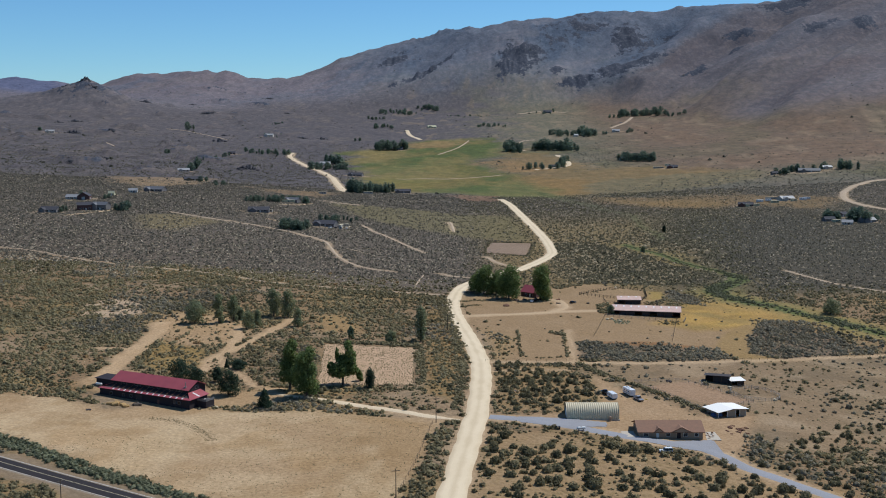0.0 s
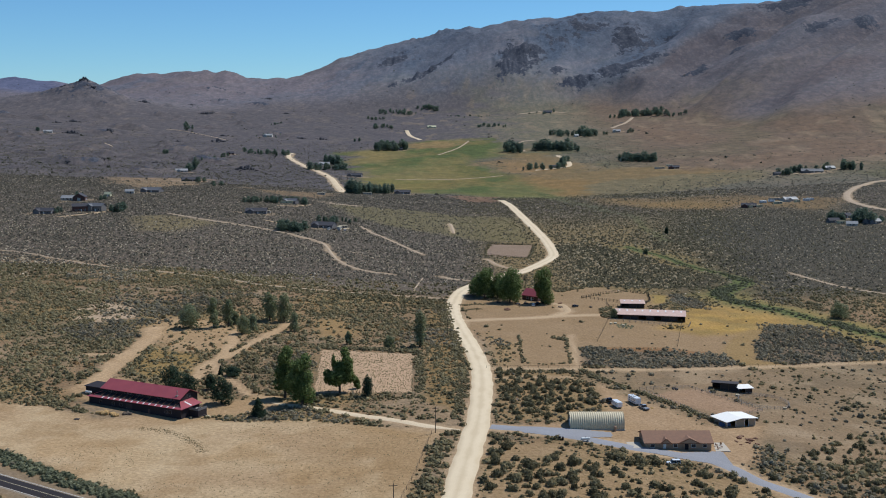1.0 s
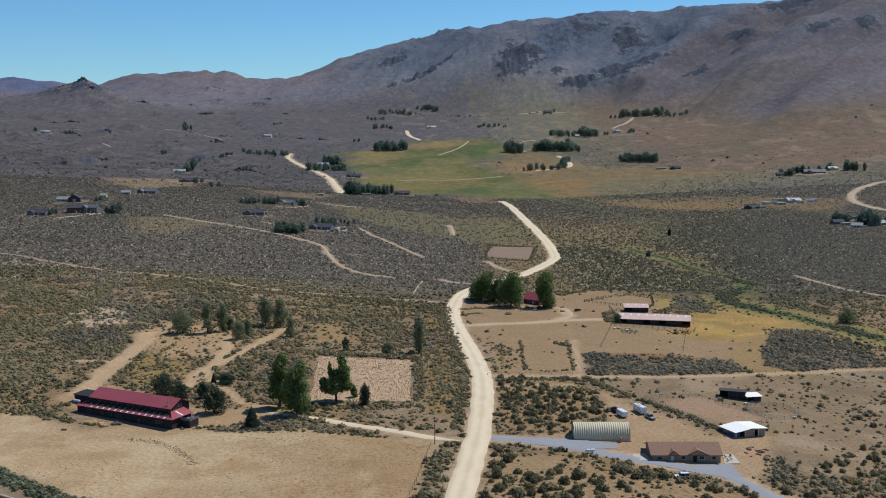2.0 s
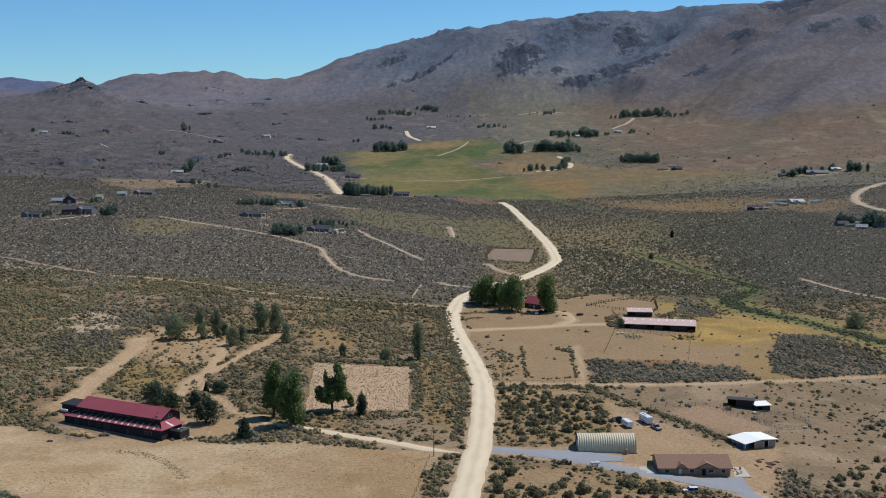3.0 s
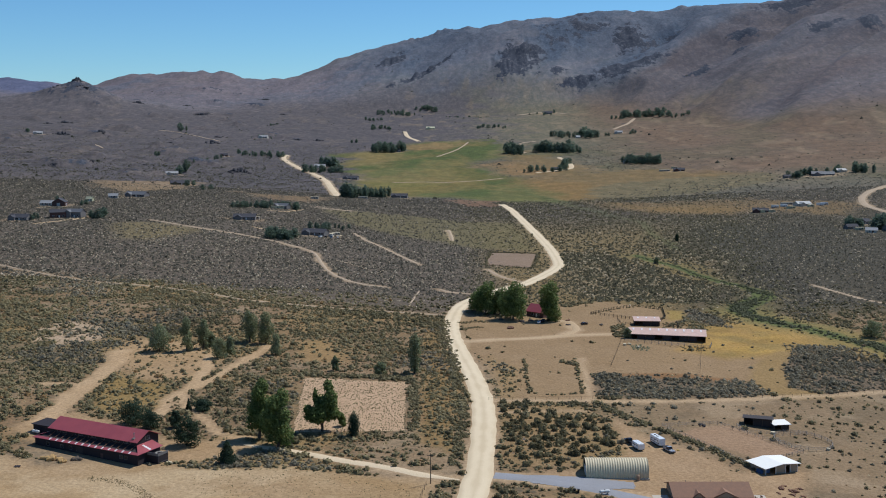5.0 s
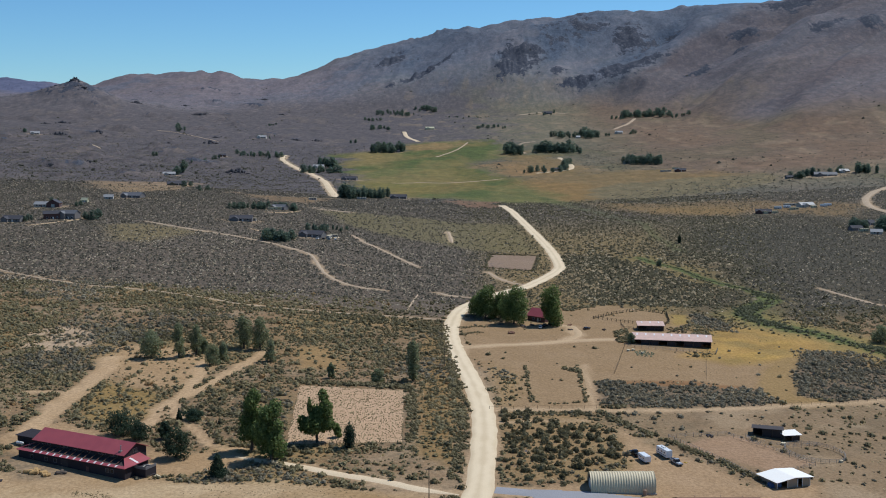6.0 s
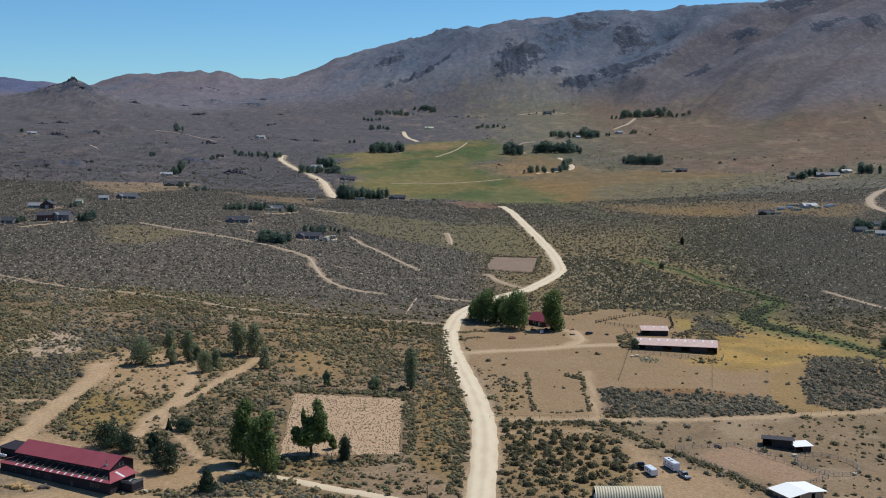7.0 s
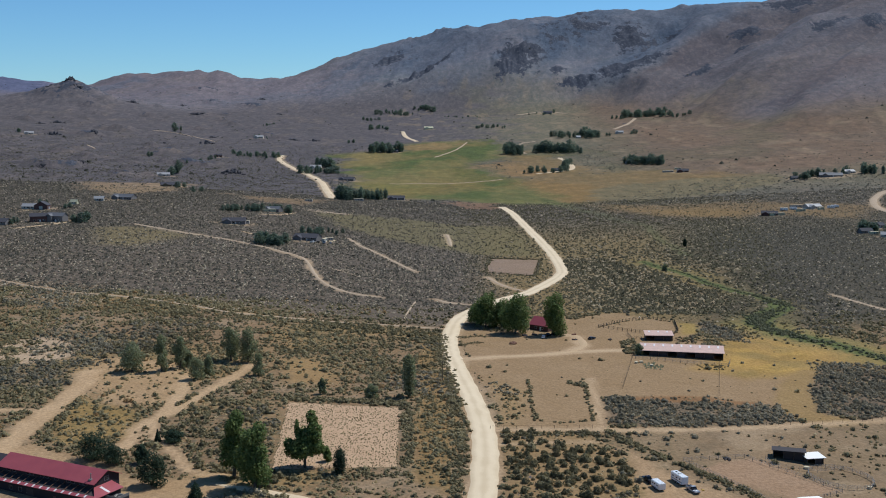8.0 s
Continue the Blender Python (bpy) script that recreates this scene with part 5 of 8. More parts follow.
def tree(x, y, height, width, kind, seed, label, leaves=900, group="", leaf=None):
    """A tree of its own: tapered trunk with limbs, and a crown of leaf clumps with gaps."""
    rng = np.random.default_rng(seed)
    ob = thing("tree", x, y, 0, label, "tree", group)
    blobs, bm = [], bmesh.new()
    w = width / 2
    if kind in ("conifer", "poplar"):
        tube(bm, (0, 0, -0.3), (0, 0, height * 0.9), 0.024 * height, 0.004 * height)
        levels = 9
        for k in range(levels):
            t = (k + 0.5) / levels
            r = w * ((1 - t) ** 0.85 if kind == "conifer" else math.sin(math.pi * min(1, 0.16 + 0.84 * t)) ** 0.6)
            z = height * (0.06 + 0.92 * t)
            for i in range(4 if t < 0.8 else 1):
                a = i * 1.57 + k * 0.8 + rng.uniform(-0.4, 0.4)
                o = r * (0.4 if t < 0.8 else 0)
                q = (math.cos(a) * o, math.sin(a) * o, z + rng.uniform(-0.03, 0.03) * height)
                blobs.append((q, (max(0.25, r * 0.66), max(0.25, r * 0.66), height / levels * 0.85)))
                tube(bm, (0, 0, z * 0.92), q, 0.008 * height, 0.003 * height, 4)
        material = M_GREY_LEAF if kind == "poplar" and height > 15 else M_DARK_LEAF
    elif kind == "forked":
        fork = Vector((0, 0, height * 0.2))
        tube(bm, (0, 0, -0.3), fork, 0.026 * height, 0.02 * height, 8)
        for q, r, tall in (((-0.5, 0.1, 0.3), 0.44, 0.15), ((-0.15, -0.3, 0.36), 0.5, 0.18), ((0.35, 0.1, 0.36), 0.48, 0.17), ((0.0, 0.2, 0.3), 0.5, 0.12), ((0.1, -0.1, 0.5), 0.45, 0.16), ((0.6, 0.2, 0.3), 0.3, 0.1), ((0.05, 0.3, 0.55), 0.36, 0.14), ((0.42, 0, 0.68), 0.36, 0.15), ((0.32, 0.1, 0.85), 0.28, 0.13),
                           ((0.55, -0.2, 0.55), 0.26, 0.11), ((-0.7, -0.1, 0.42), 0.22, 0.1), ((-0.32, 0, 0.72), 0.12, 0.12), ((-0.28, 0.1, 0.6), 0.2, 0.1)):
            q = Vector((q[0] * w, q[1] * w, q[2] * height))
            blobs.append((tuple(q), (r * w, r * w, tall * height)))
            tube(bm, fork, q, 0.014 * height, 0.004 * height, 5)
        material = M_LEAF
    else:
        low = -0.1 if kind == "dusty" else -0.06 if kind == "pine" else -0.03
        bend = rng.uniform(-0.05, 0.05, 2) * height
        top = Vector((bend[0], bend[1], height * 0.55))
        tube(bm, (0, 0, -0.3), (bend[0] * 0.4, bend[1] * 0.4, height * 0.22), 0.03 * height, 0.022 * height, 8)
        tube(bm, (bend[0] * 0.4, bend[1] * 0.4, height * 0.22), top, 0.022 * height, 0.008 * height)
        count = 9 if kind == "cottonwood" else 7
        for k in range(count):
            t = (k + 0.5) / count
            a = k * 2.4 + rng.uniform(-0.5, 0.5)
            r = w * (0.60 * math.sin(math.pi * (0.22 + 0.68 * t)) + 0.05)
            q = Vector((math.cos(a) * r, math.sin(a) * r, height * (low + 0.16 + (0.76 - low) * t)))
            rr = w * rng.uniform(0.36, 0.74)
            blobs.append((tuple(q), (rr, rr, min(rr * 1.3, height * 0.24))))
            start = Vector((bend[0] * 0.4, bend[1] * 0.4, height * (0.18 + 0.3 * t)))
            tube(bm, start, q, 0.012 * height, 0.004 * height, 5)
        blobs.append((tuple(top + Vector((0, 0, height * 0.30))), (w * 0.46, w * 0.46, height * 0.16)))
        blobs.append(((0, 0, height * 0.45), (w * 0.78, w * 0.78, height * 0.3)))
        material = {"cottonwood": M_LEAF, "pine": M_DARK_LEAF, "dusty": M_GREY_LEAF, "sapling": M_LEAF}[kind]
    material = leaf or material
    part("trunk", bm, M_BARK, ob)
    size = 0.09 * (width * height * 0.8) ** 0.5
    size = max(0.42, size * (900 / leaves) ** 0.5 * 0.9) if leaves < 900 else min(0.85, max(0.34, size * 0.56))
    v, f = leaf_cloud(blobs, leaves, size, rng)
    crown = new("crown", mesh_of("crown", v, f, material))
    crown.parent = ob
    return ob


NEAR_TREES = [
    (-65.0, 436.9, 21.3, 8.4, 'cottonwood'), (-56.6, 426.6, 20.0, 10.4, 'cottonwood'), (-43.6, 445.2, 19.4, 14.6, 'forked'),
    (-31.7, 439.0, 9.6, 4.8, 'poplar'), (-12.5, 533.6, 20.8, 6.4, 'poplar'), (-71.1, 409.9, 8.9, 7.2, 'conifer'), (-88.8, 428.2, 9.6, 9.8, 'pine'),
    (-114.5, 451.9, 8.0, 11.0, 'pine'), (-106.5, 447.5, 6.0, 8.0, 'pine'), (-97.5, 447.9, 5.8, 4.7, 'pine'), (-134.2, 564.8, 12.0, 10.7, 'dusty'), (-121.5, 566.0, 16.0, 5.6, 'dusty'),
    (-95.6, 588.2, 15.0, 8.0, 'dusty'), (-87.4, 586.1, 15.3, 8.0, 'dusty'), (-78.8, 562.4, 9.5, 5.3, 'dusty'),
]
MORE_TREES = [
    (-37.2, 451.4, 4.6, 3.0, 'sapling'), (-28.0, 530.5, 5.4, 5.6, 'dusty'), (-98.0, 470.0, 4.6, 2.6, 'conifer'), (-93.0, 470.5, 3.6, 7.5, 'pine'), (-115.0, 572.0, 14.5, 6.0, 'dusty'), (-100.0, 561.0, 8.6, 5.0, 'dusty'),
    (-103.3, 553.1, 9.0, 7.0, 'dusty'), (-112.2, 576.5, 6.6, 4.9, 'dusty'), (24.8, 690.7, 17.6, 14.5, 'cottonwood'), (19.9, 699.4, 11.8, 9.6, 'cottonwood'),
    (40.1, 674.7, 20.1, 15.6, 'cottonwood'), (60.4, 672.5, 20.8, 12.4, 'cottonwood'), (33.6, 689.7, 15.0, 9.4, 'cottonwood'), (234.7, 644.8, 9.1, 11.5, 'dusty'),
    (97.9, 624.7, 5.1, 3.9, 'dusty'), (-47.9, 535.6, 6.4, 3.4, 'dusty'), (212.0, 1037.0, 7.9, 3.8, 'poplar'), (168.0, 906.8, 4.9, 3.8, 'dusty'),
]
TREE_WORDS = {"sapling": "young light green sapling at the paddock edge", "forked": "dark green cottonwood with a forked crown over a bare trunk", "cottonwood": "leafy green cottonwood tree with a full rounded crown", "conifer": "small dark green conical evergreen tree", "poplar": "tall narrow dark poplar tree",
              "pine": "dark rounded pine tree beside the barn yard", "dusty": "dusty grey-green tree standing in dry brush"}
for k, (x, y, h, w, kind) in enumerate(NEAR_TREES + MORE_TREES):
    tree(x, y, h, w, kind, 100 + k, TREE_WORDS[kind], 5200 if kind in ("cottonwood", "forked") else 3200, "ranch trees")

# far groves: from x, y to x, y, height, number of trees
GROVES = [
    (138, 2468, 172, 2462, 28.0, 7, "tall"), (205, 2496, 296, 2439, 23.6, 13), (283, 2903, 376, 2860, 18.3, 10), (360, 2849, 394, 2828, 27.0, 4), (516, 3452, 556, 3419, 10.9, 4),
    (555, 3467, 695, 3446, 23.7, 14), (684, 3389, 728, 3309, 12.5, 4), (-164, 2532, -91, 2541, 24.0, 9), (-227, 3720, -104, 3714, 15.7, 9), (-97, 3835, -27, 3832, 16.1, 6),
    (-256, 3487, -199, 3503, 11.0, 5), (-214, 3178, -156, 3192, 13.4, 5), (-255, 1992, -190, 2023, 14.7, 8), (-241, 2149, -208, 2158, 18.1, 4), (-131, 1430, -114, 1452, 20.0, 6, "tall"),
]
GROVES_B = [
    (-110, 1454, -76, 1494, 15.5, 10, "tall"), (340, 2115, 395, 2052, 17.8, 10), (531, 1668, 546, 1659, 14.0, 3), (560, 1690, 599, 1663, 10.7, 3), (606, 1670, 628, 1647, 15.8, 5),
    (503, 1646, 516, 1631, 10.4, 3), (396, 1125, 410, 1123, 9.5, 4), (415, 1104, 430, 1099, 15.1, 4), (434, 1108, 450, 1105, 7.0, 3), (-686, 2858, -673, 2865, 21.1, 1),
    (-424, 1795, -412, 1818, 17.0, 2), (-438, 2346, -338, 2325, 11.1, 13), (-215, 1169, -159, 1208, 7.4, 14), (-317, 1027, -305, 1028, 8.1, 3), (-361, 1125, -356, 1125, 5.9, 2),
]
GROVES_C = [
    (-146, 957, -125, 965, 9.1, 9), (-123, 1041, -104, 1045, 6.6, 5), (-104, 1045, -88, 1053, 5.5, 4), (-462, 2053, -448, 2283, 8.6, 4), (-366, 1006, -360, 1007, 6.4, 2),
    (88, 3262, 189, 3248, 10.3, 7), (139, 2019, 223, 2006, 12.8, 6), (216, 2040, 244, 2175, 19.3, 3), (313, 3710, 380, 3704, 9.8, 4), (3, 3642, 155, 3640, 5.8, 8),
    (-513, 3177, -484, 3209, 6.7, 4), (-489, 2799, -426, 2815, 5.9, 5), (-229, 2760, -216, 2771, 10.2, 2), (417, 2882, 424, 2879, 12.1, 1), (485, 2884, 498, 2871, 12.1, 2),
]
GROVES_D = [
    (-573, 2187, -565, 2203, 11.5, 1), (-157, 1194, -151, 1201, 7.5, 2), (-334, 1464, -329, 1476, 9.2, 1), (-300, 1392, -294, 1400, 7.3, 1), (-396, 1166, -392, 1166, 6.1, 1),
    (-470, 2818, -456, 2819, 5.9, 2), (-961, 2517, -948, 2535, 9.3, 2),
]
FAR_SHAPES = [tree(0, -500 - 30 * k, 10, (6.5, 7.5, 6.0, 3.8, 5.0)[k], ("cottonwood", "pine", "pine", "poplar", "poplar")[k], 300 + k, "dark green shade tree beside a far homestead", 480, "far grove", M_HAZED_LEAF) for k in range(5)]
rng = np.random.default_rng(9)
WOODS = []      # distant groves, joined: vertices and faces of their crowns
for x0, y0, x1, y1, h, n, *look_of in GROVES + GROVES_B + GROVES_C + GROVES_D:
    n = round(n * 1.7)
    for k in range(n):
        t = (k + 0.5) / n + rng.uniform(-0.75, 0.75) / n
        x, y = x0 + (x1 - x0) * t + rng.uniform(-2, 2), y0 + (y1 - y0) * t + rng.uniform(-0.011, 0.011) * y0
        s = h / 10 * rng.uniform(0.62, 1.15)
        w = s * rng.uniform(1.05, 1.6)
        shape = FAR_SHAPES[rng.integers(3, 5) if look_of else rng.integers(0, 5)]
        place = pose(x, y, gz(x, y) - 0.2, 0, 0, rng.uniform(0, 360)) @ Matrix.Diagonal((w, w, s, 1))
        if y0 < 2250:
            copy_thing(shape, place)
            continue
        crown = [c for c in shape.children if c.name.startswith("crown")][0].data
        co = np.empty(len(crown.vertices) * 3)
        crown.vertices.foreach_get("co", co)
        m = np.array(place)
        WOODS.append(co.reshape(-1, 3) @ m[:3, :3].T + m[:3, 3])
woods = np.concatenate(WOODS)
tagged(new("far_woods", mesh_of("far_woods", woods, np.arange(len(woods)).reshape(-1, 4), M_HAZED_LEAF)), "dark green shade-tree groves round distant homesteads", "trees", kind="stuff")
for ob in FAR_SHAPES:
    for child in ob.children:
        bpy.data.objects.remove(child)
    bpy.data.objects.remove(ob)


# ---- building materials ----
M_RED_ROOF = paint("red_metal_roof", srgb(156, 76, 80), 0.5, 0.0, 0.10, 3.0)
M_PALE_RED_ROOF = paint("faded_red_metal_roof", srgb(206, 172, 154), 0.6, 0.0, 0.14, 2.0)
M_DARK_WOOD = paint("dark_stained_siding", srgb(45, 38, 41), 0.85, grain=0.2, size=1.0)
M_DARK_METAL = paint("dark_shed_siding", srgb(62, 54, 52), 0.8, grain=0.2, size=1.0)
M_BROWN_ROOF = paint("brown_shingles", srgb(140, 106, 84), 0.9, grain=0.14, size=1.2)
M_TAN_WALL = paint("tan_stucco", srgb(158, 132, 108), 0.9, grain=0.06, size=1.5)
M_TRIM = paint("brown_trim", srgb(120, 84, 62), 0.8)
M_WHITE = paint("white_paint", srgb(214, 212, 206), 0.6, grain=0.05)
M_SKYLIGHT = paint("translucent_panel", srgb(222, 212, 206), 0.5, grain=0.06)
M_GALV = paint("weathered_galvanised_steel", srgb(204, 188, 154), 0.6, 0.0, 0.12, 1.0)
M_HUT_END = paint("hut_end_wall", srgb(150, 138, 118), 0.7)
M_WHITE_ROOF = paint("white_metal_roof", srgb(244, 238, 226), 0.6, grain=0.03)
M_GREY_WALL = paint("grey_siding", srgb(112, 108, 106), 0.85)
M_GREY_ROOF = paint("dark_grey_shingles", srgb(70, 68, 72), 0.9, grain=0.15)
M_STEEL_ROOF = paint("blue_grey_metal_roof", srgb(102, 101, 102), 0.6, 0.0)
M_LIGHT_ROOF = paint("pale_grey_metal_roof", srgb(154, 151, 148), 0.6)
M_OFF_WHITE = paint("dull_white_siding", srgb(178, 172, 160), 0.8)
M_OLIVE = paint("olive_siding", srgb(96, 94, 78), 0.85)
M_PALE = paint("pale_cream_siding", srgb(190, 184, 150), 0.8)
M_BROWN = paint("brown_siding", srgb(92, 66, 60), 0.85)
M_CONCRETE = paint("concrete", srgb(186, 174, 156), 0.9, grain=0.08)
M_POST = paint("weathered_post", srgb(92, 80, 68), 0.9, grain=0.2, size=0.3)
M_PIPE = paint("galvanised_pipe", srgb(140, 136, 130), 0.5, 0.4)
M_TYRE = paint("tyre_rubber", srgb(28, 28, 28), 0.9)
M_RIM = paint("wheel_rim", srgb(160, 160, 162), 0.35, 0.7)
M_CAR_WHITE = paint("white_car_paint", srgb(226, 226, 224), 0.25, grain=0.03, gloss=0.6)
M_CAR_BLACK = paint("black_car_paint", srgb(26, 26, 30), 0.25, grain=0.05, gloss=0.6)
M_CAR_SILVER = paint("silver_car_paint", srgb(170, 172, 176), 0.3, 0.3, 0.04)
M_BLUE = paint("blue_tarpaulin", srgb(58, 88, 130), 0.6)
M_STRAW = paint("straw", srgb(176, 142, 92), 0.95, grain=0.2, size=0.4)
M_YELLOW = paint("yellow_paint", srgb(196, 160, 50), 0.6)


def glass_material():
    n = Nodes("window_glass")
    p = n.place()
    n.bsdf.inputs["IOR"].default_value = 1.5
    return n.done(n.mix(n.ramp(n.noise(0.6, 2, 0.5, p), 0.4, 0.6), (0.012, 0.014, 0.018), (0.03, 0.034, 0.04)), 0.16, gloss=0.25)


M_GLASS = glass_material()


def window(parent, x, y, z, w, h, face=-1, frame_m=None):
    """A window with frame and pane in a wall that looks along y (face -1: towards -y)."""
    frame_m = frame_m or M_WHITE
    bm = bmesh.new()
    t = 0.09
    for x0, x1, z0, z1 in ((x - w / 2 - t, x + w / 2 + t, z + h, z + h + t), (x - w / 2 - t, x + w / 2 + t, z - t, z), (x - w / 2 - t, x - w / 2, z, z + h), (x + w / 2, x + w / 2 + t, z, z + h)):
        box(bm, x0, x1, *sorted((y, y + face * 0.07)), z0, z1)
    fr = part("window", bm, frame_m, parent)
    bm = bmesh.new()
    box(bm, x - w / 2, x + w / 2, *sorted((y, y + face * 0.03)), z, z + h)
    part("pane", bm, M_GLASS, fr)
    return fr


def door(parent, x, y, w, h, material, face=-1, z=0.0):
    bm = bmesh.new()
    box(bm, x - w / 2, x + w / 2, *sorted((y, y + face * 0.06)), z + 0.02, z + h)
    d = part("door", bm, material, parent)
    bm = bmesh.new()
    box(bm, x + w * 0.34, x + w * 0.40, *sorted((y + face * 0.06, y + face * 0.12)), z + h * 0.46, z + h * 0.5)
    part("door_handle", bm, M_PIPE, d)
    return d


def gable_walls(bm, x0, x1, y0, y1, z0, eave, ridge):
    """Outer walls with gable ends; the ridge runs along x."""
    t, mid = 0.2, (y0 + y1) / 2
    box(bm, x0, x1, y0, y0 + t, z0, eave)
    box(bm, x0, x1, y1 - t, y1, z0, eave)
    for a, b in ((x0, x0 + t), (x1 - t, x1)):
        ring = [(y0 + t, z0), (y1 - t, z0), (y1 - t, eave), (mid, ridge), (y0 + t, eave)]
        front = [bm.verts.new((a, y, z)) for y, z in ring]
        back = [bm.verts.new((b, y, z)) for y, z in ring]
        bm.faces.new(front[::-1])
        bm.faces.new(back)
        for i in range(5):
            j = (i + 1) % 5
            bm.faces.new((front[i], front[j], back[j], back[i]))
    return bm


def gable_roof(bm, x0, x1, y0, y1, eave, ridge, over=0.5, thick=0.16):
    mid = (y0 + y1) / 2
    drop = over * (ridge - eave) / (mid - y0)
    for a, b in (((x0 - over, y0 - over, eave - drop), (x1 + over, y0 - over, eave - drop)),):
        slab(bm, (a, b, (x1 + over, mid, ridge + thick), (x0 - over, mid, ridge + thick)), thick)
        slab(bm, ((x0 - over, mid, ridge + thick), (x1 + over, mid, ridge + thick), (x1 + over, y1 + over, eave - drop), (x0 - over, y1 + over, eave - drop)), thick)
    return bm


def cottage(x, y, yaw, length, depth, eave, ridge, wall_m, roof_m, label, windows=3, name="house", group=""):
    """A plain gabled house seen from far: walls, roof, windows, door, chimney."""
    ob = thing(name, x, y, yaw, label, "house", group)
    h = length / 2
    part("wall", gable_walls(bmesh.new(), -h, h, 0, depth, -1.2, eave, ridge), wall_m, ob)
    part("roof", gable_roof(bmesh.new(), -h, h, 0, depth, eave, ridge), roof_m, ob)
    for k in range(windows):
        window(ob, -h + length * (k + 0.85) / (windows + 0.5) - (0.6 if k == windows // 2 else 0), 0, 0.9, min(1.6, length / 9), 1.2)
    if length > 14:
        # a cross wing with its own gable to the front
        w, out = depth * 0.32, depth * 0.3
        cx, top = -h + length * 0.24, eave + (ridge - eave) * 0.75
        bm = bmesh.new()
        box(bm, cx - w, cx + w, -out, 0.0, -1.2, eave)
        ring = [bm.verts.new(v) for v in ((cx - w, -out, eave), (cx + w, -out, eave), (cx, -out, top))]
        bm.faces.new(ring)
        wing = part("cross_wing", bm, wall_m, ob)
        bm = bmesh.new()
        slab(bm, ((cx - w - 0.4, -out - 0.4, eave - 0.2), (cx, -out - 0.4, top + 0.14), (cx, depth * 0.4, top + 0.14), (cx - w - 0.4, depth * 0.1, eave - 0.2)), 0.14)
        slab(bm, ((cx, -out - 0.4, top + 0.14), (cx + w + 0.4, -out - 0.4, eave - 0.2), (cx + w + 0.4, depth * 0.1, eave - 0.2), (cx, depth * 0.4, top + 0.14)), 0.14)
        part("wing_roof", bm, roof_m, wing)
    door(ob, length * 0.09, 0, 1.0, 2.05, M_WHITE if wall_m is not M_OFF_WHITE else M_BROWN)
    bm = bmesh.new()
    box(bm, h * 0.5 - 0.3, h * 0.5 + 0.3, depth * 0.62, depth * 0.62 + 0.6, eave, ridge + 0.9)
    part("chimney", bm, M_GREY_WALL, ob)
    HOUSES.append((x, y + depth / 2, length * 0.55))
    return ob


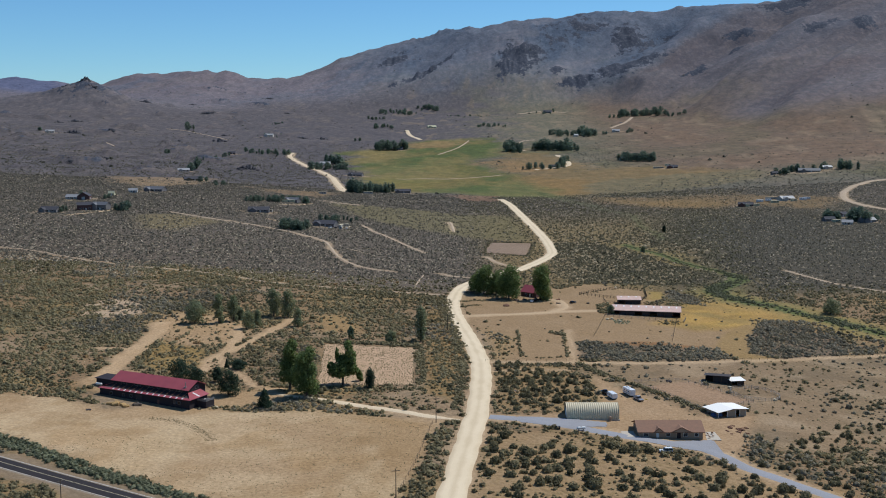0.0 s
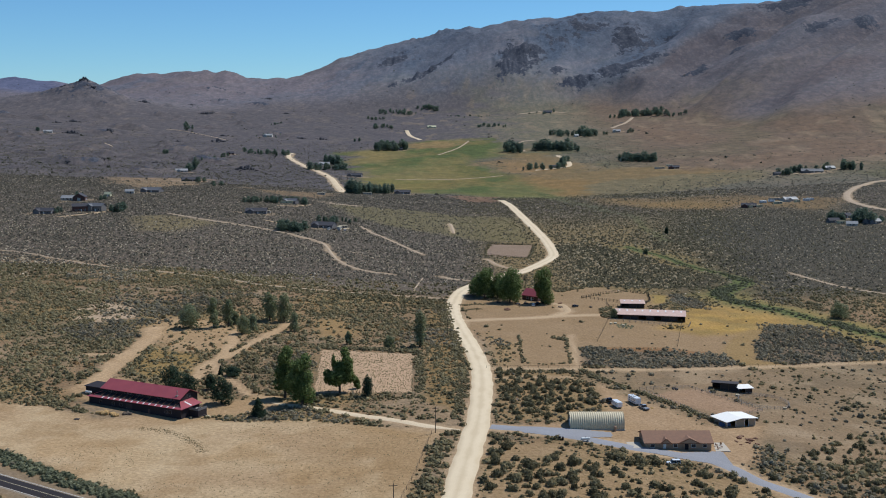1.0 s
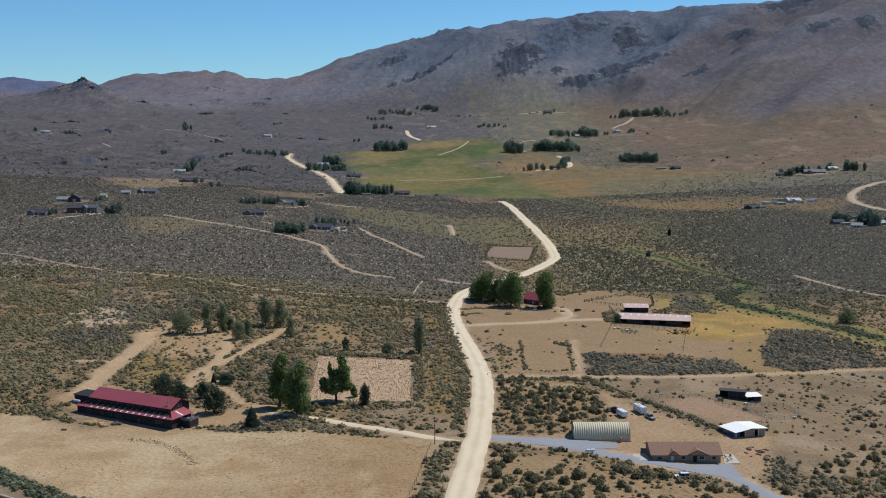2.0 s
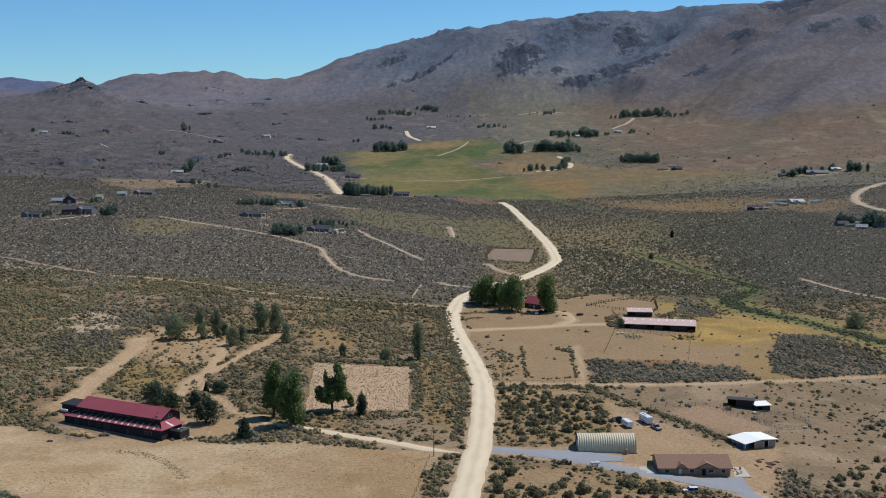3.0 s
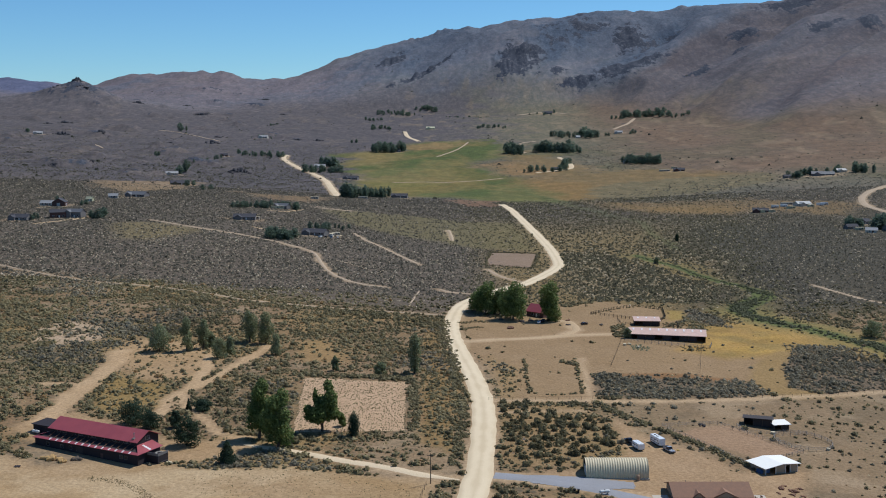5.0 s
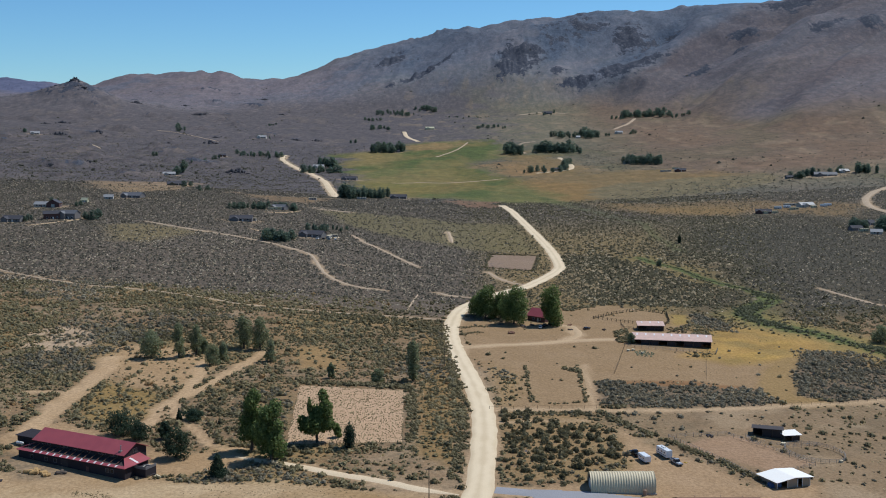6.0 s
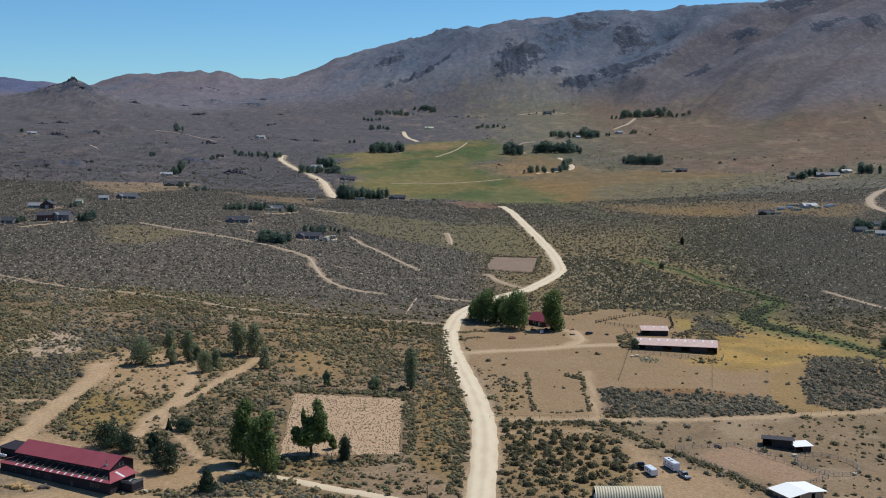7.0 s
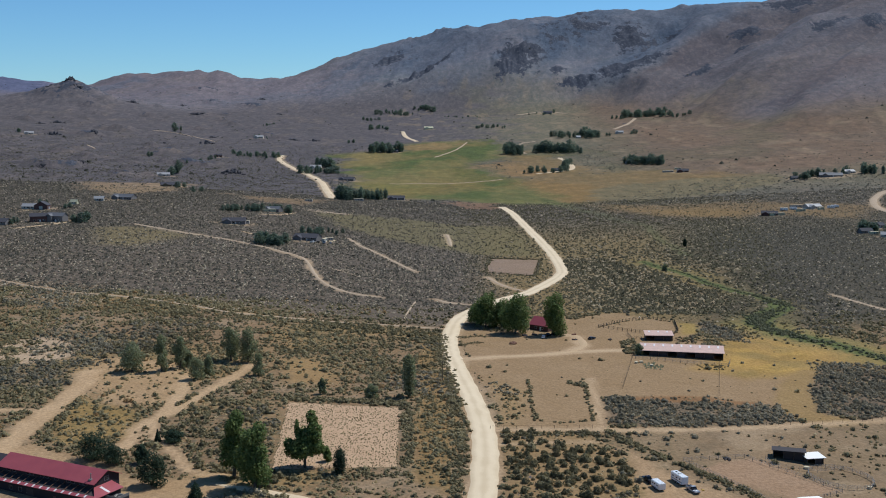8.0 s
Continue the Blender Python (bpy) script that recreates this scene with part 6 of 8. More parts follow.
def barn_house():
    """The long two-storey barn house: red metal roof, wrap-round lean-to with pale panels, dark walls."""
    ob = thing("barn_house", -99.5, 406.9, 153.9, "long dark barn house with a red metal roof and striped lean-to", "barn", z=-8.7)
    # local x runs along the front to the west; y is negative behind the front
    L, B = 46.5, -14.5
    u0, v0 = 4.2, -4.0
    bm = bmesh.new()
    box(bm, 0.4, L, -0.3, -0.1, -1.0, 3.9)
    box(bm, 0.4, 0.6, -11.0, -0.3, -1.0, 3.9)
    box(bm, L - 0.2, L, v0, -0.3, -1.0, 3.9)
    part("lower_wall", bm, M_DARK_WOOD, ob)
    part("wall", gable_walls(bmesh.new(), u0, 43.0, B, v0, -1.0, 6.7, 9.0), M_DARK_WOOD, ob)
    part("roof", gable_roof(bmesh.new(), u0, 43.0, B, v0, 6.7, 9.0, 0.7), M_RED_ROOF, ob, "red standing-seam metal roof")
    bm = bmesh.new()
    cut, cut_z = -0.55, 4.24
    slab(bm, ((L + 0.6, 0.7, 3.85), (-0.4, 0.7, 3.85), (0.85, cut, cut_z), (L - 0.65, cut, cut_z)), 0.12)
    slab(bm, ((-0.4, 0.7, 3.85), (-0.4, -11.4, 3.85), (u0, -11.4, 5.3), (u0, v0, 5.3)), 0.12)
    slab(bm, ((L + 0.6, v0 - 0.2, 3.85), (L + 0.6, 0.7, 3.85), (L - 3.6, v0, 5.3), (L - 3.6, v0 - 0.2, 5.3)), 0.12)
    lean = part("lean_to_roof", bm, M_RED_ROOF, ob, "red metal lean-to roof with pale panels")
    # dark sheet added below the rafters to give the gap its shade
    part("gap_shade_sheet", slab(bmesh.new(), ((L - 0.7, cut - 0.02, 3.9), (0.9, cut - 0.02, 3.9), (u0, v0, 4.5), (L - 3.6, v0, 4.5)), 0.1), M_DARK_METAL, ob, "dark sheet standing in for shade under the open rafters")
    for k in range(14):
        x = 4.6 + k * 2.8
        bm = bmesh.new()
        slab(bm, ((x + 0.09, cut, cut_z - 0.02), (x - 0.09, cut, cut_z - 0.02), (x - 0.09, v0 + 0.02, 5.28), (x + 0.09, v0 + 0.02, 5.28)), 0.16)
        part("rafter", bm, M_TRIM, ob)
    for k in range(13):
        x = 3.6 + k * 2.95
        bm = bmesh.new()
        slab(bm, ((x + 0.4, 0.62, 3.92), (x - 0.25, 0.62, 3.92), (x - 0.2, cut + 0.05, 4.27), (x + 0.45, cut + 0.05, 4.27)), 0.05)
        part("skylight_panel", bm, M_SKYLIGHT, lean)
    bm = bmesh.new()
    slab(bm, ((0.0, -5.4, 4.02), (0.0, -6.3, 4.02), (3.4, -6.3, 5.1), (3.4, -5.4, 5.1)), 0.05)
    part("skylight_panel", bm, M_SKYLIGHT, lean)
    for x in (7.5, 9.2, 12.5, 14.2, 19, 23, 24.8, 29, 30.8, 36.5, 39):
        window(ob, x, v0, 5.45, 1.3, 0.9, 1, M_GREY_WALL)
    for x in (5.6, 7.6, 30, 34, 40.5):
        window(ob, x, -0.1, 1.5, 1.2, 1.1, 1, M_GREY_WALL)
    door(ob, 26, -0.1, 3.2, 2.9, M_DARK_METAL, 1)
    door(ob, 16, -0.1, 1.1, 2.05, M_BROWN, 1)
    # gable end that looks east: window in the upper wall
    bm = bmesh.new()
    box(bm, u0 - 0.08, u0, -10.2, -8.2, 6.0, 7.3)
    w = part("window", bm, M_GREY_WALL, ob)
    bm = bmesh.new()
    box(bm, u0 - 0.11, u0 - 0.08, -10.0, -8.4, 6.15, 7.15)
    part("pane", bm, M_GLASS, w)
    bm = bmesh.new()
    tube(bm, (6.2, -5.0, 6.6), (6.2, -5.0, 8.9), 0.15, 0.15, 8)
    tube(bm, (6.2, -5.0, 8.9), (6.2, -5.0, 9.1), 0.25, 0.2, 8)
    box(bm, 5.7, 6.7, -5.6, -4.4, 6.9, 7.35)
    part("flue", bm, M_PIPE, ob)
    bm = bmesh.new()
    box(bm, 45.5, 58.5, -17.0, -10.6, -1.4, 4.0)
    wing = part("wing", bm, M_DARK_WOOD, ob, "dark flat-roofed wing")
    bm = bmesh.new()
    slab(bm, ((59.0, -10.1, 4.2), (45.0, -10.1, 4.2), (45.0, -17.5, 4.5), (59.0, -17.5, 4.5)), 0.2)
    part("wing_roof", bm, M_DARK_WOOD, wing)
    bm = bmesh.new()
    box(bm, 0.4 - 4.6, 0.4, -9.5, -4.5, -1.0, 2.6)
    part("porch", bm, M_DARK_WOOD, ob)
    part("porch_rail", box(box(bmesh.new(), -4.2, 0.3, -4.6, -4.5, 2.6, 3.5), -4.3, -4.2, -9.5, -4.5, 2.6, 3.5), M_GREY_WALL, ob)
    for k in range(7):
        bm = box(bmesh.new(), -0.9, 0.9, -0.12, 0.12, 0, 0.16)
        bmesh.ops.transform(bm, matrix=pose(-2.0 + 0.9 * math.sin(k * 2.3), -7.0 + 0.62 * (k - 3), 2.62 + 0.02 * k, 0, 4 * math.sin(k), 37 * k), verts=bm.verts)
        part("stored_board", bm, M_OFF_WHITE, ob)
    HOUSES.append((-122, 425, 27))


def tan_house():
    """The ranch house: long brown hip-gabled roof with two front gables over tan stucco."""
    ob = thing("house", 82.3, 380.4, 0.2, "tan stucco ranch house with brown shingle roof and two gables", "house", z=-11.9)
    h, D, eave, ridge = 11.6, 12.5, 2.75, 5.0
    part("wall", gable_walls(bmesh.new(), -h, h, 0, D, -0.9, eave, ridge), M_TAN_WALL, ob)
    part("roof", gable_roof(bmesh.new(), -h, h, 0, D, eave, ridge, 0.75), M_BROWN_ROOF, ob)
    bm = bmesh.new()
    box(bm, -h - 0.75, h + 0.75, -0.86, -0.78, eave - 0.42, eave - 0.2)
    part("fascia", bm, M_TRIM, ob)
    for x, half, top in ((-4.6, 1.5, 3.85), (3.6, 3.4, 4.1)):
        bm = bmesh.new()
        ring = [(x - half, eave - 0.2), (x + half, eave - 0.2), (x, top)]
        a = [bm.verts.new((px, -0.75, pz)) for px, pz in ring]
        b = [bm.verts.new((px, 0.4, pz)) for px, pz in ring]
        bm.faces.new(a)
        bm.faces.new(b[::-1])
        for i in range(3):
            bm.faces.new((a[i], b[i], b[(i + 1) % 3], a[(i + 1) % 3]))
        g = part("front_gable", bm, M_TAN_WALL, ob)
        bm = bmesh.new()
        back = 5.0 if half > 2 else 4.0
        o = 0.35
        slab(bm, ((x - half - o, -1.0, eave - 0.35), (x, -1.0, top + 0.15), (x, back, top + 0.15), (x - half - o, 1.0, eave - 0.1)), 0.14)
        slab(bm, ((x, -1.0, top + 0.15), (x + half + o, -1.0, eave - 0.35), (x + half + o, 1.0, eave - 0.1), (x, back, top + 0.15)), 0.14)
        part("gable_roof", bm, M_BROWN_ROOF, g)
        bm = bmesh.new()
        for s in (-1, 1):
            slab(bm, ((x, -1.03, top + 0.16), (x, -1.0, top + 0.16), (x + s * (half + o), -1.0, eave - 0.33), (x + s * (half + o), -1.03, eave - 0.33))[::s], 0.26)
        part("bargeboard", bm, M_TRIM, g)
    for x, w in ((-9.2, 1.5), (-1.1, 1.4), (5.3, 1.5), (9.3, 1.3)):
        window(ob, x, 0, 0.85, w, 1.15)
    door(ob, -4.9, 0, 1.0, 2.05, M_WHITE)
    bm = bmesh.new()
    box(bm, 1.7, 2.0, -0.75, -0.45, 0, eave - 0.2)
    box(bm, 3.5, 3.8, -0.75, -0.45, 0, eave - 0.2)
    part("porch_post", bm, M_TAN_WALL, ob)
    door(ob, 2.75, 0, 1.5, 2.1, M_DARK_WOOD)
    for x in (-6.8, 0.8, 7.5):
        bm = bmesh.new()
        tube(bm, (x, 7.4, 4.4), (x, 7.4, 5.2), 0.08, 0.08)
        part("vent_pipe", bm, M_PIPE, ob)
    pad_ob = thing("patio", 98.2, 385.5, 0, "pale concrete patio beside the tan house", "patio")
    part("patio_slab", bevel(box(bmesh.new(), -2.6, 2.6, -5, 5, -1.2, 0.12), 0.03), M_CONCRETE, pad_ob)
    pad_ob = thing("patio", 67.0, 384.0, 0, "pale concrete landing at the house end", "patio")
    part("patio_slab", bevel(box(bmesh.new(), -2.2, 2.6, -4.5, 2.5, -1.2, 0.12), 0.03), M_CONCRETE, pad_ob)
    HOUSES.append((82, 386, 16))


def metal_hut():
    """The arched steel hut, its skin one deep corrugation."""
    ob = thing("metal_hut", 56.4, 404.4, 0, "pale ribbed steel arch hut with rounded roof", "hut", z=-10.6)
    L, R, ribs = 20.2, 4.5, 25
    bm = bmesh.new()
    steps = ribs * 6
    grid = []
    for i in range(steps + 1):
        x = -L / 2 + L * i / steps
        r = R + 0.09 * math.cos(2 * math.pi * i / 6)
        ring = []
        for k in range(19):
            a = math.pi * k / 18
            ring.append(bm.verts.new((x, -r * math.cos(a), r * math.sin(a) * 1.08 + (0.7 if 0 < k < 18 else -0.6))))
        grid.append(ring)
    for i in range(steps):
        for k in range(18):
            bm.faces.new((grid[i][k], grid[i + 1][k], grid[i + 1][k + 1], grid[i][k + 1]))
    skin = part("shell", bm, M_GALV, ob)
    for p in skin.data.polygons:
        p.use_smooth = True
    for s in (-1, 1):
        bm = bmesh.new()
        ring = [bm.verts.new((s * (L / 2 - 0.3), -(R - 0.1) * math.cos(math.pi * k / 18), (R - 0.1) * math.sin(math.pi * k / 18) * 1.08 + (0.6 if 0 < k < 18 else -0.6))) for k in range(19)]
        face = bm.faces.new(ring)
        bmesh.ops.solidify(bm, geom=[face], thickness=0.1)
        end = part("end_wall", bm, M_HUT_END, ob)
        bm = bmesh.new()
        box(bm, s * (L / 2 - 0.3) - 0.12, s * (L / 2 - 0.3) + 0.12, -1.9, 1.9, 0, 3.2)
        part("roller_door", bm, M_WHITE, end)
    bm = bmesh.new()
    box(bm, -L / 2 - 0.2, L / 2 + 0.2, -R - 0.35, -R + 0.05, -0.9, 0.25)
    part("footing", bm, M_CONCRETE, ob)
    bm = bmesh.new()
    tube(bm, (6.4, -R - 1.0, -0.6), (6.4, -R - 1.0, 1.5), 0.55, 0.55, 10)
    tube(bm, (6.4, -R - 1.0, 1.5), (6.4, -R - 1.0, 1.8), 0.55, 0.2, 10)
    part("tank", bm, M_TAN_WALL, ob, "tan upright tank")
    HOUSES.append((56, 404, 11))


def open_shed(name, x, y, yaw, length, depth, front, back, wall_m, roof_m, label, bays=5, panels=0, z=None, ridge=None):
    """A shed open towards -y: posts in front, walls behind and at the ends, sloping roof."""
    ob = thing(name, x, y, yaw, label, "shed", z=z)
    h = length / 2
    bm = bmesh.new()
    box(bm, -h, h, depth - 0.15, depth, -0.8, back)
    box(bm, -h, -h + 0.15, 0.4, depth - 0.15, -0.8, min(front, back))
    box(bm, h - 0.15, h, 0.4, depth - 0.15, -0.8, min(front, back))
    part("wall", bm, wall_m, ob)
    for k in range(bays + 1):
        px = -h + 0.15 + (length - 0.3) * k / bays
        bm = bmesh.new()
        box(bm, px - 0.12, px + 0.12, 0.1, 0.34, -0.8, front - 0.1)
        part("post", bm, M_POST, ob)
    bm = bmesh.new()
    slab(bm, ((-h - 0.5, -0.7, front), (h + 0.5, -0.7, front), (h + 0.5, depth + 0.5, back + 0.12), (-h - 0.5, depth + 0.5, back + 0.12)), 0.14)
    roof = part("roof", bm, roof_m, ob)
    slope = (back + 0.12 - front) / (depth + 1.2)
    for k in range(panels):
        px = -h + length * (k + 0.5) / panels
        bm = bmesh.new()
        y0, y1 = depth * 0.62, depth * 0.95
        slab(bm, ((px - 0.45, y0, front + slope * (y0 + 0.7) + 0.05), (px + 0.45, y0, front + slope * (y0 + 0.7) + 0.05), (px + 0.45, y1, front + slope * (y1 + 0.7) + 0.05), (px - 0.45, y1, front + slope * (y1 + 0.7) + 0.05)), 0.05)
        part("skylight_panel", bm, M_SKYLIGHT, roof)
    for k in range(bays):
        if (k * 7 + 3) % 5 < 3:
            px = -h + (length - 0.3) * (k + 0.5) / bays
            w = length / bays * 0.46
            bm = bmesh.new()
            box(bm, px - w, px + w, 0.36, 0.46, 0.0, front - 0.4)
            part("stall_front", bm, wall_m, ob)
    HOUSES.append((x, y + depth / 2, length * 0.5))
    return ob


def white_shed():
    ob = thing("shed", 113.5, 413.8, 24, "low shed with a bright white metal roof and an open front", "shed", z=-13.2)
    part("wall", box(box(box(bmesh.new(), -6.8, 6.8, 8.3, 8.5, -0.8, 2.6), -6.8, -6.6, 0, 8.3, -0.8, 2.6), 6.6, 6.8, 0, 8.3, -0.8, 2.6), M_HUT_END, ob)
    part("front_wall", box(box(bmesh.new(), -2.5, 1.6, 0, 0.2, -0.8, 2.5), 3.6, 6.6, 0, 0.2, -0.8, 2.5), M_HUT_END, ob)
    bm = bmesh.new()
    slab(bm, ((-7.6, -0.9, 2.55), (0, -0.9, 3.35), (0, 9.2, 3.35), (-7.6, 9.2, 2.55)), 0.14)
    slab(bm, ((0, -0.9, 3.35), (7.6, -0.9, 2.55), (7.6, 9.2, 2.55), (0, 9.2, 3.35)), 0.14)
    part("roof", bm, M_WHITE_ROOF, ob)
    for x in (-6.7, -2.5, 1.6, 3.6, 6.7):
        part("post", box(bmesh.new(), x - 0.1, x + 0.1, -0.1, 0.1, -0.8, 2.5), M_WHITE, ob)
    part("gable_infill", box(bmesh.new(), -6.6, 6.6, 0.02, 0.16, 2.35, 2.6), M_HUT_END, ob)
    HOUSES.append((114, 418, 9))
    t = thing("tarpaulin_stack", 107.2, 413.4, 20, "stack of goods under a blue tarpaulin beside the shed", "stack")
    part("stack", bevel(box(bmesh.new(), -2.0, 2.0, -1.2, 1.2, -0.4, 1.3), 0.25, 2), M_BLUE, t)
    part("pallet", box(bmesh.new(), -2.1, 2.1, -1.3, 1.3, -0.5, 0.1), M_POST, t)


def propane_tank(x, y, yaw, label):
    """A lying pressure tank with domed ends on two saddles."""
    ob = thing("propane_tank", x, y, yaw, label, "tank")
    bm = bmesh.new()
    rings = []
    for px, r in ((-1.75, 0.05), (-1.65, 0.35), (-1.35, 0.52), (1.35, 0.52), (1.65, 0.35), (1.75, 0.05)):
        rings.append([bm.verts.new((px, r * math.cos(2 * math.pi * k / 14), 1.0 + r * math.sin(2 * math.pi * k / 14))) for k in range(14)])
    for a, b in zip(rings, rings[1:]):
        for k in range(14):
            bm.faces.new((a[k], a[(k + 1) % 14], b[(k + 1) % 14], b[k]))
    part("shell", bm, M_WHITE, ob)
    for px in (-0.9, 0.9):
        part("saddle", box(bmesh.new(), px - 0.1, px + 0.1, -0.4, 0.4, -0.3, 0.55), M_CONCRETE, ob)
    part("valve_cover", tube(bmesh.new(), (0, 0, 1.5), (0, 0, 1.75), 0.14, 0.12, 8), M_GREY_WALL, ob)


propane_tank(-145.4, 439.2, 154, "white propane tank lying beside the dark wing")
barn_house()
tan_house()
metal_hut()
white_shed()
open_shed("long_shed", 117.5, 620.0, -11, 39.5, 9.0, 3.0, 4.6, M_DARK_METAL, M_PALE_RED_ROOF, "long open livestock shed with a faded red metal roof", 9, 9)
open_shed("small_shed", 114.6, 660.0, -4, 14.0, 7.0, 2.9, 3.9, M_DARK_METAL, M_PALE_RED_ROOF, "small open livestock shed with a faded red roof", 3, 3)
open_shed("run_in_shed", 121.0, 467.3, -17, 10.5, 5.0, 3.4, 2.9, M_DARK_METAL, M_DARK_METAL, "dark open run-in shed for horses", 3)
open_shed("run_in_shed", 129.4, 464.6, 10, 6.2, 4.6, 2.4, 2.7, M_DARK_METAL, M_WHITE_ROOF, "small run-in shed with a white roof", 2)
cottage(53.5, 684.0, -40, 12, 10, 3.2, 6.6, M_BROWN, M_RED_ROOF, "red-roofed farmhouse half hidden by cottonwoods", 2)

FAR_STYLE = {"grey": (M_GREY_WALL, M_GREY_ROOF, "grey-sided house with a dark shingle roof among brush"), "white": (M_OFF_WHITE, M_LIGHT_ROOF, "white low house with a pale metal roof"),
             "steel": (M_GREY_WALL, M_STEEL_ROOF, "long house with a blue-grey metal roof"), "brown": (M_BROWN, M_GREY_ROOF, "brown wooden house with a dark roof"),
             "olive": (M_OLIVE, M_GREY_ROOF, "olive-sided house with a dark low roof"), "slate": (M_GREY_WALL, M_STEEL_ROOF, "blue-grey two-storey house beside a brown one"), "timber": (M_BROWN, M_GREY_ROOF, "brown two-storey wooden house with a dark gabled roof"), "barn": (M_BROWN, M_GREY_ROOF, "dark red-brown barn with a wide pale door in its gable"), "pale": (M_PALE, M_PALE, "pale cream farm building")}
rng = np.random.default_rng(12)
for k, (x, y, w, style) in enumerate(FAR_HOUSES + FAR_HOUSES_B):
    wall_m, roof_m, words = FAR_STYLE[style]
    w = max(7, w * 0.92)
    grow = 1 + max(0, y - 1600) / 3200
    turn = rng.uniform(-22, 22)
    if style == "barn":
        home = cottage(x, y, 96, w, 12, 4.2, 7.4, wall_m, roof_m, words, 2, name="barn", group="far homesteads")
        part("gable_door", box(bmesh.new(), w * -0.5 - 0.06, w * -0.5 - 0.005, 4.4, 7.6, 0, 3.2), M_OFF_WHITE, home)
        continue
    tall = 1.9 if style in ("slate", "timber") else 1.0
    cottage(x, y, turn, w, min(w * 0.55, 11) * grow, 2.7 * grow * tall, (4.2 + 0.05 * w) * grow * (1 + 0.55 * (tall - 1)), wall_m, roof_m, words, 3 if w > 12 else 2, group="far homesteads")


# ---- vehicles ----
def wheel(parent, x, y, r=0.37):
    bm = bmesh.new()
    tube(bm, (x, y - 0.12, r), (x, y + 0.12, r), r, r, 14)
    w = part("wheel", bm, M_TYRE, parent)
    bm = bmesh.new()
    s = -1 if y < 0 else 1
    tube(bm, (x, y + s * 0.09, r), (x, y + s * 0.135, r), r * 0.62, r * 0.56, 12)
    part("rim", bm, M_RIM, w)


def car(x, y, yaw, kind, paint_m, label):
    """A parked road vehicle that looks along +x."""
    L = {"suv": 4.8, "pickup": 5.8, "car": 4.6}[kind]
    ob = thing("suv" if kind == "suv" else "pickup_truck" if kind == "pickup" else "car", x, y, yaw, label, "vehicle")
    h, w = L / 2, 0.95
    bm = bmesh.new()
    box(bm, -h, h, -w, w, 0.42, 0.98)
    part("body", bevel(bm, 0.12, 2), paint_m, ob)
    c0, c1, top = {"suv": (-h + 0.08, h - 1.35, 1.78), "pickup": (-0.7, h - 1.75, 1.85), "car": (-h + 0.7, h - 1.4, 1.42)}[kind]
    bm = bmesh.new()
    low = [bm.verts.new(v) for v in ((c0, -w + 0.06, 0.96), (c1, -w + 0.06, 0.96), (c1, w - 0.06, 0.96), (c0, w - 0.06, 0.96))]
    up = [bm.verts.new(v) for v in ((c0 + 0.22, -w + 0.2, top - 0.06), (c1 - 0.62, -w + 0.2, top - 0.06), (c1 - 0.62, w - 0.2, top - 0.06), (c0 + 0.22, w - 0.2, top - 0.06))]
    bm.faces.new(up)
    for i in range(4):
        bm.faces.new((low[i], low[(i + 1) % 4], up[(i + 1) % 4], up[i]))
    part("windows", bm, M_GLASS, ob, "dark window glass")
    bm = bmesh.new()
    box(bm, c0 + 0.2, c1 - 0.6, -w + 0.18, w - 0.18, top - 0.08, top)
    for px in (c0 + 0.12, (c0 + c1) / 2 - 0.2):
        for s in (-1, 1):
            box(bm, px - 0.06, px + 0.06, s * (w - 0.14) - 0.05, s * (w - 0.14) + 0.05, 0.96, top - 0.06)
    part("roof", bevel(bm, 0.02), paint_m, ob)
    if kind == "pickup":
        bm = bmesh.new()
        box(bm, -h + 0.1, c0 - 0.05, -w + 0.12, w - 0.12, 0.985, 1.0)
        part("bed_floor", bm, M_TYRE, ob)
        bm = bmesh.new()
        for y0, y1 in ((-w, -w + 0.1), (w - 0.1, w)):
            box(bm, -h, c0 - 0.02, y0, y1, 0.96, 1.3)
        box(bm, -h, -h + 0.08, -w, w, 0.96, 1.3)
        part("bed_side", bm, paint_m, ob)
    for s in (-1, 1):
        part("headlight", box(bmesh.new(), h - 0.06, h + 0.01, s * 0.68 - 0.16, s * 0.68 + 0.16, 0.7, 0.86), M_SKYLIGHT, ob)
        part("tail_light", box(bmesh.new(), -h - 0.01, -h + 0.06, s * 0.78 - 0.1, s * 0.78 + 0.1, 0.72, 0.92), M_RED_ROOF, ob)
    part("bumper", box(bmesh.new(), h - 0.05, h + 0.08, -w + 0.08, w - 0.08, 0.42, 0.6), M_TYRE, ob)
    for px in (-h + 0.95, h - 0.95):
        for s in (-1, 1):
            wheel(ob, px, s * (w - 0.06))
    return ob


